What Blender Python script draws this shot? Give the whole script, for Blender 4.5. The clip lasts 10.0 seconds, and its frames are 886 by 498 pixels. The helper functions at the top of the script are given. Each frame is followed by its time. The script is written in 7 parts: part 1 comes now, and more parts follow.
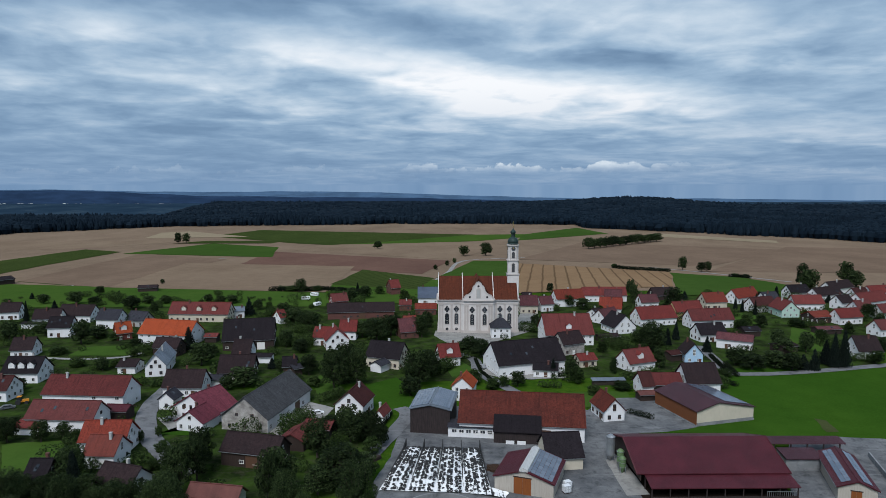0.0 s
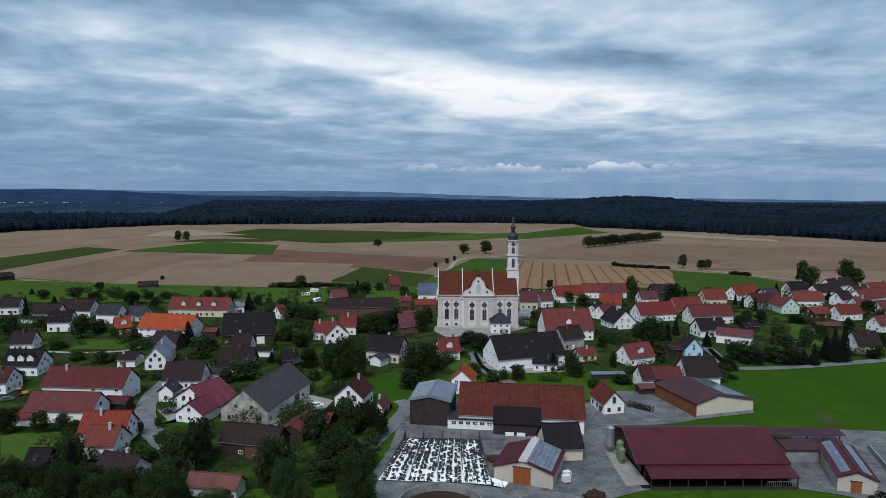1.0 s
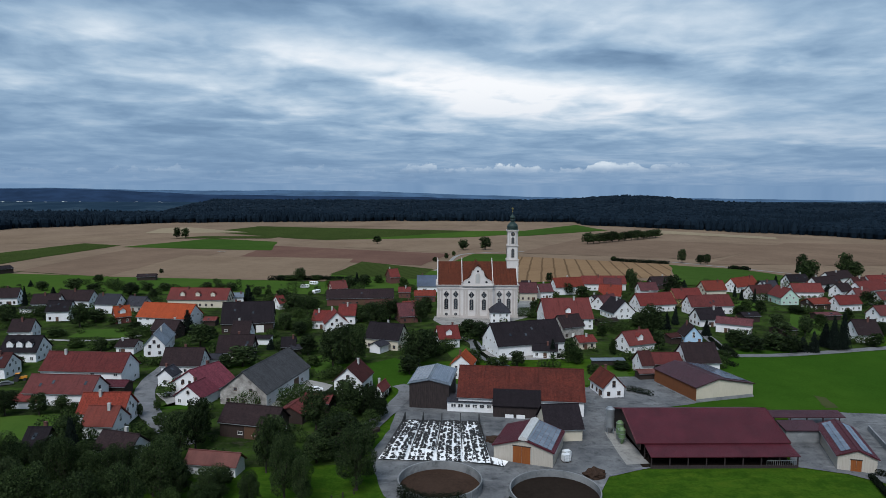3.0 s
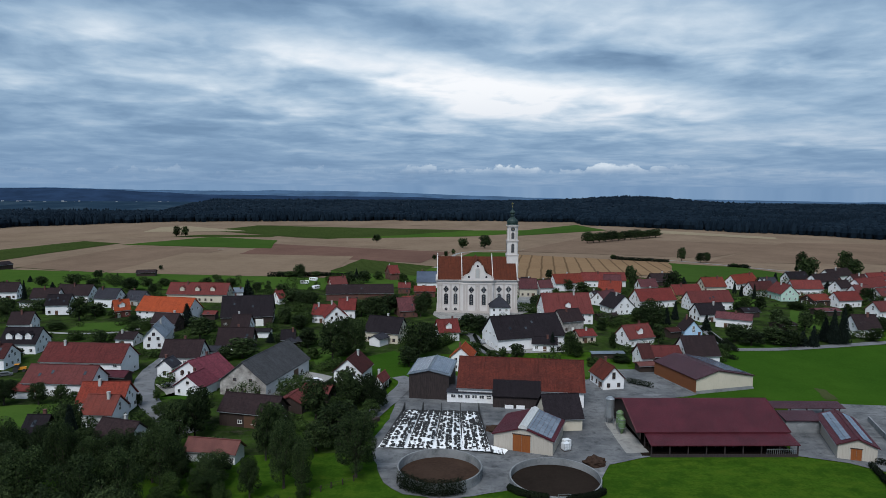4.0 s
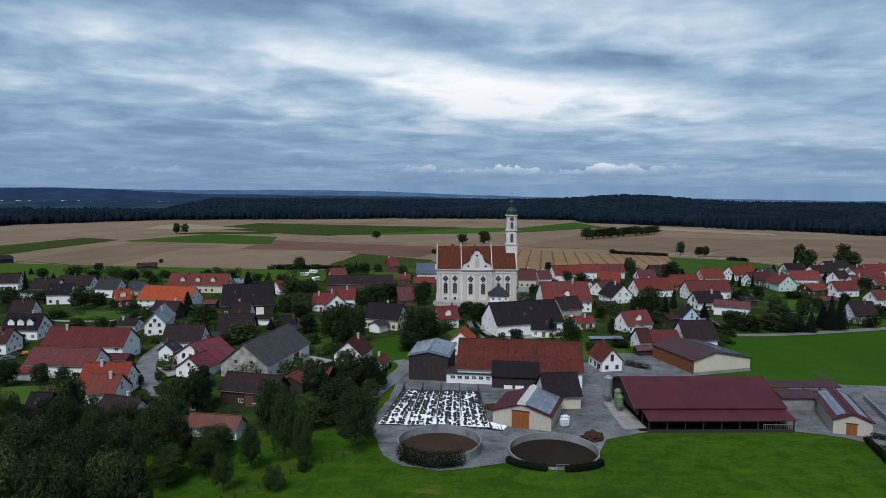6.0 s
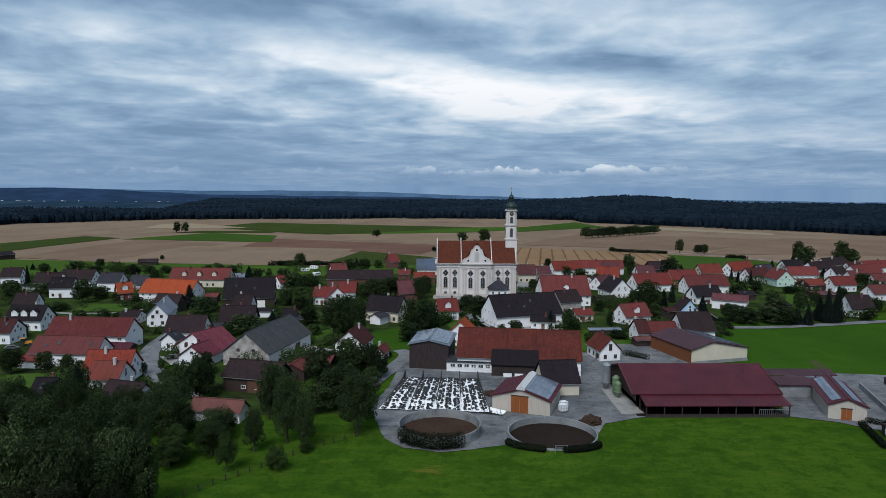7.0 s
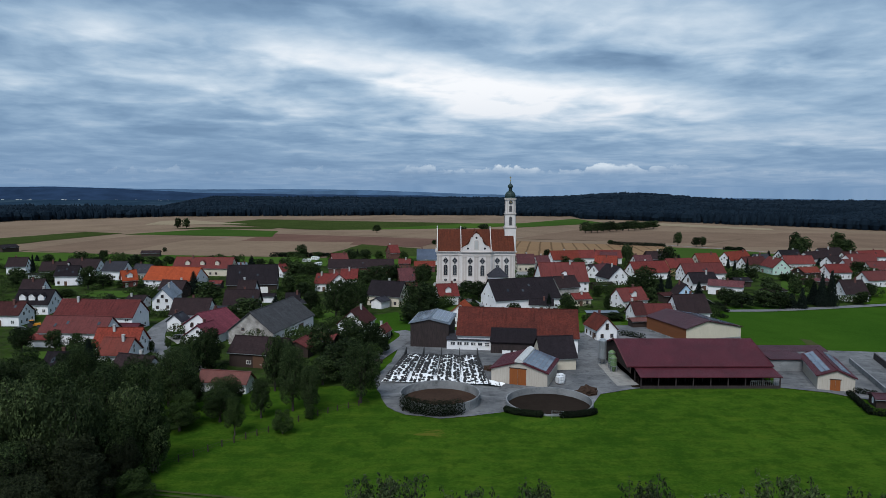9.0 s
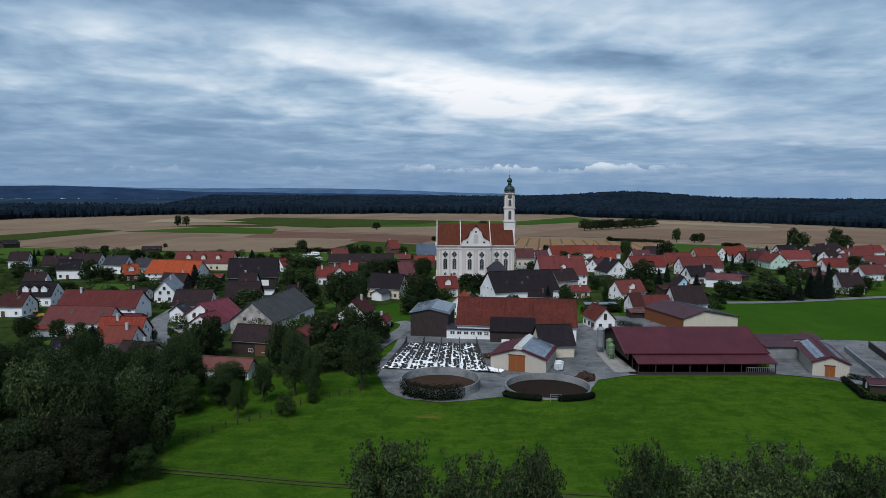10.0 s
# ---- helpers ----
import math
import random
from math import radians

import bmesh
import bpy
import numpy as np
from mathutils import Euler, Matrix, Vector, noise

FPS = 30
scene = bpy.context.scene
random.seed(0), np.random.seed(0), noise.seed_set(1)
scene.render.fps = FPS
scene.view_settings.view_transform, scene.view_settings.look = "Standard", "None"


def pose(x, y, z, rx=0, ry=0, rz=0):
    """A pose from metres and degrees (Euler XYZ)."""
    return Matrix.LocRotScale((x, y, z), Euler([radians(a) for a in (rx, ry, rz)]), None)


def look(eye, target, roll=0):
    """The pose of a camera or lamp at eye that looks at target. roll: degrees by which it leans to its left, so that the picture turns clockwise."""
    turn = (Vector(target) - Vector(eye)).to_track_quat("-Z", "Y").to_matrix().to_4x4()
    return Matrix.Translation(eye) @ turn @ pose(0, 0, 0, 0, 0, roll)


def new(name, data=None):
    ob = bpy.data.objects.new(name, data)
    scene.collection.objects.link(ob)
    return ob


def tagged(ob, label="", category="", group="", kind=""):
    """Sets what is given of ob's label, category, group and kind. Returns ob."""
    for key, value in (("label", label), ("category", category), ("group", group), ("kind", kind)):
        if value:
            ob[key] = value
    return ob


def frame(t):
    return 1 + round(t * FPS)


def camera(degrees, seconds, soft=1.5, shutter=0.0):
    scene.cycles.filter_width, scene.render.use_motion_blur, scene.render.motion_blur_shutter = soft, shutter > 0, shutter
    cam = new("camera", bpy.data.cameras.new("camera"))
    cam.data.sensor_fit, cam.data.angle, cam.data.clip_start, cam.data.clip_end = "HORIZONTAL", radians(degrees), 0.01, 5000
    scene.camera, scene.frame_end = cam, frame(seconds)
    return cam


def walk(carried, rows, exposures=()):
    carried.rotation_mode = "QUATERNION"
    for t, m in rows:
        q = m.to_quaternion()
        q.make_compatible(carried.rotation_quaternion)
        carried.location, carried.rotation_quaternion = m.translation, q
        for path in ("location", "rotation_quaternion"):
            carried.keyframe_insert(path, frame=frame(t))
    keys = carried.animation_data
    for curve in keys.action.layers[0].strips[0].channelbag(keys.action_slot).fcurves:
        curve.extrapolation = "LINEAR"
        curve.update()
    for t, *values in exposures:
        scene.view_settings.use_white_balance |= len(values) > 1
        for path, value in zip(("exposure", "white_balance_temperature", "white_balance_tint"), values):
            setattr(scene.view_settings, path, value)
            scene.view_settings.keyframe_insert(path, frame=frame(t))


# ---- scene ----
cam = camera(68.0, 10.0, soft=0.8)
EXPOSURE = 1.05
CLOUD_LIGHT, HAZE_GLOW = 0.50, 0.45
SUN_UP, SUN_TURN, SUN_POWER = 50, 200, 1.5
PATH = [
    (0, (2.813, 0.666, 73.456), (2.814, 2.657, 73.264), 0.0),
    (0.5, (2.828, 0.534, 72.33), (2.829, 2.525, 72.139), 0.1),
    (1, (2.847, 0.528, 71.008), (2.848, 2.519, 70.816), 0.1),
    (1.5, (2.761, 0.551, 69.661), (2.764, 2.542, 69.47), 0.2),
    (2, (2.74, 0.443, 68.425), (2.743, 2.433, 68.233), 0.2),
    (2.5, (2.762, 0.296, 67.274), (2.765, 2.286, 67.082), 0.1),
    (4, (2.516, 0.024, 62.74), (2.521, 2.016, 62.552), 0.3),
    (4.5, (2.616, -0.189, 61.594), (2.621, 1.802, 61.405), 0.2),
    (5, (2.597, -0.46, 60.409), (2.603, 1.531, 60.22), 0.2),
    (5.5, (2.648, -1.05, 59.197), (2.654, 0.941, 59.008), 0.2),
    (7, (2.458, -4.345, 54.403), (2.465, -2.354, 54.219), 0.3),
    (7.5, (2.465, -5.637, 53.278), (2.472, -3.645, 53.092), 0.3),
    (8, (2.417, -6.942, 51.993), (2.425, -4.951, 51.807), 0.2),
    (8.5, (2.387, -8.183, 50.648), (2.394, -6.191, 50.463), 0.2),
    (9, (2.438, -9.419, 49.275), (2.445, -7.428, 49.088), 0.2),
    (9.5, (2.412, -10.537, 47.924), (2.42, -8.545, 47.737), 0.2),
    (10, (2.282, -11.772, 46.692), (2.291, -9.781, 46.503), 0.2),
]
walk(cam, [(t, look(eye, aim, roll)) for t, eye, aim, roll in PATH], [(0, EXPOSURE, 6500, 10), (10, EXPOSURE, 6500, 10)])

# ---- light: an overcast afternoon, with the sun behind a bright gap in the cloud ----
world = bpy.data.worlds.new("overcast_sky")
scene.world = world
world.use_nodes = True
wt = world.node_tree
wt.nodes.clear()


def wn(kind, **sets):
    n = wt.nodes.new(kind)
    for k, v in sets.items():
        n.inputs[int(k[1:])].default_value = v
    return n


def wl(a, b, i=0, o=0):
    wt.links.new(a.outputs[o], b.inputs[i])
    return b


def wmath(op, a, b=None, c=None):
    n = wt.nodes.new("ShaderNodeMath")
    n.operation = op
    for i, v in enumerate((a, b, c)):
        if v is None:
            continue
        if isinstance(v, (int, float)):
            n.inputs[i].default_value = v
        else:
            wt.links.new(v, n.inputs[i])
    return n.outputs[0]


coord = wn("ShaderNodeTexCoord")
sep = wl(coord, wn("ShaderNodeSeparateXYZ"))
dx, dy, dz = sep.outputs


def noise_at(vec, scale, detail, rough, dist=0.0):
    n = wn("ShaderNodeTexNoise")
    wt.links.new(vec, n.inputs[0])
    n.inputs["Scale"].default_value, n.inputs["Detail"].default_value = scale, detail
    n.inputs["Roughness"].default_value, n.inputs["Distortion"].default_value = rough, dist
    return n.outputs[0]


def vec3(a, b, c):
    n = wt.nodes.new("ShaderNodeCombineXYZ")
    for i, v in enumerate((a, b, c)):
        if isinstance(v, (int, float)):
            n.inputs[i].default_value = v
        else:
            wt.links.new(v, n.inputs[i])
    return n.outputs[0]


def ease(v, lo, hi):
    """0 below lo, 1 above hi."""
    n = wt.nodes.new("ShaderNodeMapRange")
    n.interpolation_type = "SMOOTHSTEP"
    wt.links.new(v, n.inputs[0])
    n.inputs[1].default_value, n.inputs[2].default_value = lo, hi
    return n.outputs[0]


# the cloud deck as a level sheet: it draws together into streaks towards the horizon
up = wmath("MAXIMUM", dz, 0.0)
deck = vec3(wmath("DIVIDE", dx, wmath("ADD", up, 0.10)), wmath("DIVIDE", dy, wmath("ADD", up, 0.10)), 0.0)
sheets = noise_at(deck, 0.62, 4, 0.45, 0.4)
bellies = noise_at(deck, 1.75, 7, 0.47, 0.5)
wisps = noise_at(deck, 6.0, 6, 0.55, 0.3)
cover = wmath("MULTIPLY_ADD", sheets, 0.50, wmath("MULTIPLY_ADD", bellies, 0.50, wmath("MULTIPLY", wisps, 0.20)))
# thin and thick places in the deck, by their direction, with ragged edges
ahead = wmath("MAXIMUM", dy, 0.05)
tx = wmath("MULTIPLY_ADD", wmath("SUBTRACT", sheets, 0.5), 0.20, wmath("DIVIDE", dx, ahead))
tz = wmath("MULTIPLY_ADD", wmath("SUBTRACT", bellies, 0.5), 0.07, wmath("DIVIDE", dz, ahead))
front = wmath("GREATER_THAN", dy, 0.05)


def gap(x, z, wide, high, lean):
    """A soft lighter or darker place in the cloud, by its direction; lean tilts it."""
    gx = wmath("DIVIDE", wmath("SUBTRACT", tx, x), wide)
    gz_ = wmath("DIVIDE", wmath("SUBTRACT", wmath("SUBTRACT", tz, z), wmath("MULTIPLY", wmath("SUBTRACT", tx, x), lean)), high)
    r2 = wmath("ADD", wmath("MULTIPLY", gx, gx), wmath("MULTIPLY", gz_, gz_))
    return wmath("MULTIPLY", wmath("POWER", 2.718, wmath("MULTIPLY", r2, -1.0)), front)


light_level = wmath("SUBTRACT", cover, 0.0)
for gap_row in ((0.03, 0.160, 0.15, 0.026, -0.1, 0.25), (0.25, 0.134, 0.19, 0.024, 0.0, 0.30), (-0.19, 0.196, 0.25, 0.030, -0.14, 0.14), (-0.53, 0.235, 0.09, 0.022, -0.1, 0.15),
                (-0.13, 0.250, 0.34, 0.024, -0.10, -0.13), (0.20, 0.186, 0.20, 0.014, -0.06, -0.12), (0.28, 0.240, 0.26, 0.045, -0.05, 0.18), (0.49, 0.150, 0.15, 0.040, 0.0, -0.12),
                (0.61, 0.074, 0.13, 0.012, 0.0, 0.15), (-0.24, 0.140, 0.16, 0.025, -0.1, 0.07), (-0.50, 0.115, 0.26, 0.05, 0.0, -0.05), (0.14, 0.104, 0.26, 0.026, 0.0, 0.15), (-0.66, 0.165, 0.05, 0.012, 0.0, 0.10), (-0.45, 0.06, 0.40, 0.045, 0.0, -0.10)):
    light_level = wmath("MULTIPLY_ADD", gap(*gap_row[:5]), gap_row[5], light_level)
ramp = wn("ShaderNodeValToRGB")
wt.links.new(light_level, ramp.inputs[0])
cr = ramp.color_ramp
cr.elements[0].position, cr.elements[0].color = 0.40, (0.150, 0.250, 0.390, 1)
cr.elements[1].position, cr.elements[1].color = 0.92, (0.93, 0.95, 0.98, 1)
for pos, col in ((0.50, (0.215, 0.335, 0.490, 1)), (0.60, (0.325, 0.460, 0.615, 1)), (0.70, (0.49, 0.61, 0.735, 1)), (0.80, (0.68, 0.77, 0.86, 1))):
    el = cr.elements.new(pos)
    el.color = col
# low over the horizon: a dim blue band of far rain cloud
low = wmath("SUBTRACT", 1.0, wmath("MINIMUM", wmath("MAXIMUM", wmath("DIVIDE", dz, 0.15), 0.0), 1.0))
mixlow = wn("ShaderNodeMix")
mixlow.data_type = "RGBA"
wt.links.new(wmath("MULTIPLY", wmath("POWER", low, 1.3), 0.80), mixlow.inputs[0])
wt.links.new(ramp.outputs[0], mixlow.inputs[6])
mixlow.inputs[7].default_value = (0.150, 0.270, 0.460, 1)
# heaped cumulus in that band: bright lumpy tops that fade downwards, in a few separate rows
side = wmath("DIVIDE", dx, ahead)
rise = wmath("DIVIDE", dz, ahead)
lumps = noise_at(vec3(side, 0.0, wmath("MULTIPLY", rise, 1.6)), 34, 6, 0.62, 0.3)
last = mixlow.outputs[2]
for base, tall, scale, seed, x, wide, amount in ((0.024, 0.024, 12.0, 2.3, 0.15, 0.20, 1.0), (0.018, 0.024, 16.0, 7.7, -0.10, 0.9, 0.15), (0.006, 0.020, 18.0, 4.1, 0.0, 0.9, 0.06)):
    crest = wmath("MULTIPLY", wmath("MAXIMUM", wmath("SUBTRACT", noise_at(vec3(side, seed, 0.0), scale, 5, 0.65), 0.37), 0.0), tall * 2.2)
    over = wmath("SUBTRACT", wmath("ADD", crest, wmath("MULTIPLY", wmath("SUBTRACT", lumps, 0.5), tall * 1.5)), wmath("SUBTRACT", rise, base))
    body = wmath("MULTIPLY", ease(over, 0.0, 0.004), ease(rise, base - 0.006, base + 0.012))
    dist2 = wmath("DIVIDE", wmath("SUBTRACT", side, x), wide)
    body = wmath("MULTIPLY", body, wmath("POWER", 2.718, wmath("MULTIPLY", wmath("POWER", wmath("ABSOLUTE", dist2), 4.0), -1.0)))
    body = wmath("MULTIPLY", wmath("MULTIPLY", body, wmath("MULTIPLY_ADD", lumps, 1.6, -0.05)), wmath("MULTIPLY", front, amount))
    puff = wn("ShaderNodeMix")
    puff.data_type = "RGBA"
    wt.links.new(body, puff.inputs[0])
    wt.links.new(last, puff.inputs[6])
    puff.inputs[7].default_value = (0.66, 0.75, 0.85, 1)
    last = puff.outputs[2]
clouds_out = wn("ShaderNodeBackground")
wt.links.new(last, clouds_out.inputs[0])
clouds_out.inputs[1].default_value = CLOUD_LIGHT
# clear sky above the cloud
sky = wn("ShaderNodeTexSky")
sky.sky_type, sky.sun_disc = "NISHITA", False
sky.sun_elevation, sky.sun_rotation = radians(SUN_UP), radians(SUN_TURN)
sky_out = wl(sky, wn("ShaderNodeBackground"))
sky_out.inputs[1].default_value = 0.05
mixw = wn("ShaderNodeMixShader")
mixw.inputs[0].default_value = 0.94
wl(sky_out, mixw, 1)
wl(clouds_out, mixw, 2)
wl(mixw, wn("ShaderNodeOutputWorld"))

sun = new("sun", bpy.data.lights.new("sun", "SUN"))
sun.data.energy, sun.data.angle, sun.data.color = SUN_POWER, radians(28), (0.965, 0.982, 1.0)
sun.matrix_world = look((300 * math.sin(radians(SUN_TURN)) * math.cos(radians(SUN_UP)), 300 * math.cos(radians(SUN_TURN)) * math.cos(radians(SUN_UP)), 300 * math.sin(radians(SUN_UP))), (0, 0, 0))


# ---- materials ----
MATS = {}


class Nodes:
    """A material's node tree with short ways to add to it."""

    def __init__(self, name, rough=0.9, metal=0.0, spec=0.3):
        self.m = bpy.data.materials.new(name)
        self.m.use_nodes = True
        self.t = self.m.node_tree
        self.b = self.t.nodes["Principled BSDF"]
        self.b.inputs["Roughness"].default_value = rough
        self.b.inputs["Metallic"].default_value = metal
        self.b.inputs["Specular IOR Level"].default_value = spec
        self.geo = None
        MATS[name] = self.m

    def node(self, kind):
        return self.t.nodes.new(kind)

    def coord(self, space="Object"):
        c = self.node("ShaderNodeTexCoord")
        return c.outputs[space]

    def pos(self):
        if not self.geo:
            self.geo = self.node("ShaderNodeNewGeometry")
        return self.geo.outputs["Position"]

    def link(self, a, b):
        self.t.links.new(a, b)

    def scaled(self, vec, s):
        mp = self.node("ShaderNodeMapping")
        mp.inputs["Scale"].default_value = s
        self.link(vec, mp.inputs[0])
        return mp.outputs[0]

    def noise(self, vec, scale, detail=4, rough=0.6):
        n = self.node("ShaderNodeTexNoise")
        n.inputs["Scale"].default_value, n.inputs["Detail"].default_value, n.inputs["Roughness"].default_value = scale, detail, rough
        self.link(vec, n.inputs[0])
        return n.outputs[0]

    def wave(self, vec, scale, axis="X", dist=0.0, profile="SIN"):
        n = self.node("ShaderNodeTexWave")
        n.bands_direction, n.wave_profile = axis, profile
        n.inputs["Scale"].default_value, n.inputs["Distortion"].default_value = scale, dist
        self.link(vec, n.inputs[0])
        return n.outputs[1]

    def ramp(self, fac, stops):
        r = self.node("ShaderNodeValToRGB")
        self.link(fac, r.inputs[0])
        e = r.color_ramp.elements
        e[0].position, e[0].color = stops[0][0], (*stops[0][1], 1)
        e[1].position, e[1].color = stops[-1][0], (*stops[-1][1], 1)
        for p, c in stops[1:-1]:
            k = e.new(p)
            k.color = (*c, 1)
        return r.outputs[0]

    def mix(self, fac, a, b, mode="MIX"):
        n = self.node("ShaderNodeMix")
        n.data_type, n.blend_type = "RGBA", mode
        for i, v in ((0, fac), (6, a), (7, b)):
            if isinstance(v, (int, float)):
                n.inputs[i].default_value = v
            elif isinstance(v, tuple):
                n.inputs[i].default_value = (*v, 1)
            else:
                self.link(v, n.inputs[i])
        return n.outputs[2]

    def base(self, col):
        if isinstance(col, tuple):
            self.b.inputs["Base Color"].default_value = (*col, 1)
        else:
            self.link(col, self.b.inputs["Base Color"])

    def bump(self, h, strength, dist):
        n = self.node("ShaderNodeBump")
        n.inputs["Strength"].default_value, n.inputs["Distance"].default_value = strength, dist
        self.link(h, n.inputs["Height"])
        self.link(n.outputs[0], self.b.inputs["Normal"])

    def random(self):
        return self.node("ShaderNodeObjectInfo").outputs["Random"]


def shade(c, k):
    return tuple(max(0.0, v * k) for v in c)


def plaster(name, col):
    n = Nodes(name, 0.92)
    big = n.noise(n.pos(), 0.22, 3)
    fine = n.noise(n.scaled(n.pos(), (2.5, 2.5, 0.7)), 1.0, 6, 0.7)
    c = n.mix(n.ramp(big, [(0.3, (0, 0, 0)), (0.75, (1, 1, 1))]), shade(col, 0.84), col)
    c = n.mix(n.ramp(fine, [(0.5, (0, 0, 0)), (0.8, (0.5, 0.5, 0.5))]), c, shade(col, 0.7))
    n.base(c)
    n.bump(n.noise(n.pos(), 18, 3), 0.25, 0.02)


def tiles(name, col, old, fade=0.0):
    """Clay tiles: courses along the roof, patches of weathering and lichen, single odd tiles."""
    n = Nodes(name, 0.9, 0, 0.08)
    here = n.coord("Object")
    big = n.noise(n.pos(), 0.2, 6, 0.7)
    spots = n.noise(n.pos(), 1.1, 6, 0.75)
    cell = n.node("ShaderNodeTexVoronoi")
    n.link(n.scaled(here, (2.4, 3.6, 3.6)), cell.inputs[0])
    cell.inputs["Scale"].default_value = 1.4
    c = n.mix(n.ramp(big, [(0.38, (0, 0, 0)), (0.62, (1, 1, 1))]), shade(col, 1.15), old)
    c = n.mix(n.ramp(spots, [(0.46, (0, 0, 0)), (0.66, (0.75, 0.75, 0.75))]), c, shade(old, 0.5))
    c = n.mix(0.5, c, n.mix(cell.outputs["Color"], shade(col, 0.4), shade(col, 1.7)))
    c = n.mix(n.ramp(n.random(), [(0, (0, 0, 0)), (1, (0.45, 0.45, 0.45))]), c, shade(old, 0.65))
    # some roofs faded and dusty, others fresh
    own = n.node("ShaderNodeMath")
    own.operation = "FRACT"
    seven = n.node("ShaderNodeMath")
    seven.operation = "MULTIPLY"
    n.link(n.random(), seven.inputs[0])
    seven.inputs[1].default_value = 7.31
    n.link(seven.outputs[0], own.inputs[0])
    grey = sum(col) / 3
    c = n.mix(n.ramp(own.outputs[0], [(0.3, (0, 0, 0)), (1, (fade, fade, fade))]), c, tuple(0.5 * v + 0.6 * grey for v in col))
    streak = n.noise(n.scaled(here, (1.6, 0.12, 0.12)), 1.0, 5, 0.7)
    c = n.mix(n.ramp(streak, [(0.5, (0, 0, 0)), (0.72, (0.6, 0.6, 0.6))]), c, shade(old, 0.4))
    pale = n.noise(n.pos(), 0.7, 5, 0.7)
    c = n.mix(n.ramp(pale, [(0.6, (0, 0, 0)), (0.75, (0.3, 0.3, 0.3))]), c, tuple(0.5 * v + 0.055 for v in col))
    n.base(c)
    n.bump(n.wave(here, 1.4, "Y", 0.3, "SAW"), 0.6, 0.06)


def sheet_metal(name, col, rough=0.45, metal=0.0, pitch=1.6):
    n = Nodes(name, rough, metal, 0.22)
    obj = n.coord("Object")
    big = n.noise(n.pos(), 0.25, 4)
    c = n.mix(n.ramp(big, [(0.35, (0, 0, 0)), (0.7, (1, 1, 1))]), shade(col, 0.75), shade(col, 1.12))
    streak = n.noise(n.scaled(obj, (2.2, 0.1, 0.1)), 1.0, 4, 0.7)
    c = n.mix(n.ramp(streak, [(0.52, (0, 0, 0)), (0.8, (0.4, 0.4, 0.4))]), c, shade(col, 0.55))
    n.base(c)
    n.bump(n.wave(obj, pitch, "X", 0.0), 0.7, 0.05)


def boards(name, col, dark, pitch=1.1):
    n = Nodes(name, 0.85)
    g = n.wave(n.scaled(n.coord("Object"), (1, 1, 0.0)), pitch, "DIAGONAL", 0.0, "SAW")
    grain = n.noise(n.scaled(n.pos(), (6, 6, 0.4)), 1.0, 5, 0.7)
    c = n.mix(n.ramp(grain, [(0.3, (0, 0, 0)), (0.75, (1, 1, 1))]), dark, col)
    c = n.mix(n.ramp(g, [(0.0, (0.6, 0.6, 0.6)), (0.08, (0, 0, 0))]), c, shade(dark, 0.5))
    n.base(c)
    n.bump(g, 0.5, 0.03)


def soil(name, a, b, rows=None, turn=0.0, bump=0.25):
    """A field: large blotches, fine clods or stems, and drill rows where they show."""
    n = Nodes(name, 1.0, 0, 0.0)
    big = n.noise(n.scaled(n.pos(), (1, 0.5, 1)), 0.018, 5, 0.6)
    mid = n.noise(n.pos(), 0.12, 5, 0.65)
    c = n.mix(n.ramp(big, [(0.3, (0, 0, 0)), (0.7, (1, 1, 1))]), a, b)
    c = n.mix(n.ramp(mid, [(0.4, (0, 0, 0)), (0.8, (0.45, 0.45, 0.45))]), c, shade(a, 0.72))
    fine = n.noise(n.pos(), 1.4, 6, 0.75)
    c = n.mix(n.ramp(fine, [(0.42, (0, 0, 0)), (0.75, (0.4, 0.4, 0.4))]), c, shade(b, 1.3))
    mp = n.node("ShaderNodeMapping")
    mp.inputs["Rotation"].default_value = (0, 0, radians(turn))
    n.link(n.pos(), mp.inputs[0])
    if rows:
        w = n.wave(mp.outputs[0], rows, "X", 0.6)
        c = n.mix(n.ramp(w, [(0.0, (0.75, 0.75, 0.75)), (0.10, (0, 0, 0))]), c, shade(a, 0.4))
    n.base(c)
    n.bump(fine, bump, 0.15)


WHITE = (0.71, 0.71, 0.725)
for nm, col in (("white", WHITE), ("cream", (0.52, 0.47, 0.38)), ("yellow", (0.66, 0.52, 0.24)), ("mint", (0.42, 0.58, 0.50)), ("blue", (0.36, 0.52, 0.68)),
                ("grey", (0.38, 0.38, 0.37)), ("red", (0.14, 0.042, 0.034)), ("church", (0.58, 0.545, 0.53)), ("trim", (0.46, 0.415, 0.39))):
    plaster(nm, col)
stone = Nodes("stone", 0.95)
vor = stone.node("ShaderNodeTexVoronoi")
vor.inputs["Scale"].default_value = 1.3
stone.link(stone.pos(), vor.inputs[0])
stone.base(stone.mix(stone.ramp(stone.noise(stone.pos(), 0.5, 6, 0.7), [(0.35, (0, 0, 0)), (0.65, (1, 1, 1))]),
                     stone.mix(0.5, (0.14, 0.125, 0.115), stone.mix(vor.outputs["Color"], (0.09, 0.085, 0.08), (0.27, 0.25, 0.23))), (0.38, 0.36, 0.34)))
stone.bump(vor.outputs[0], 0.5, 0.05)
plaster("brick", (0.115, 0.050, 0.042))
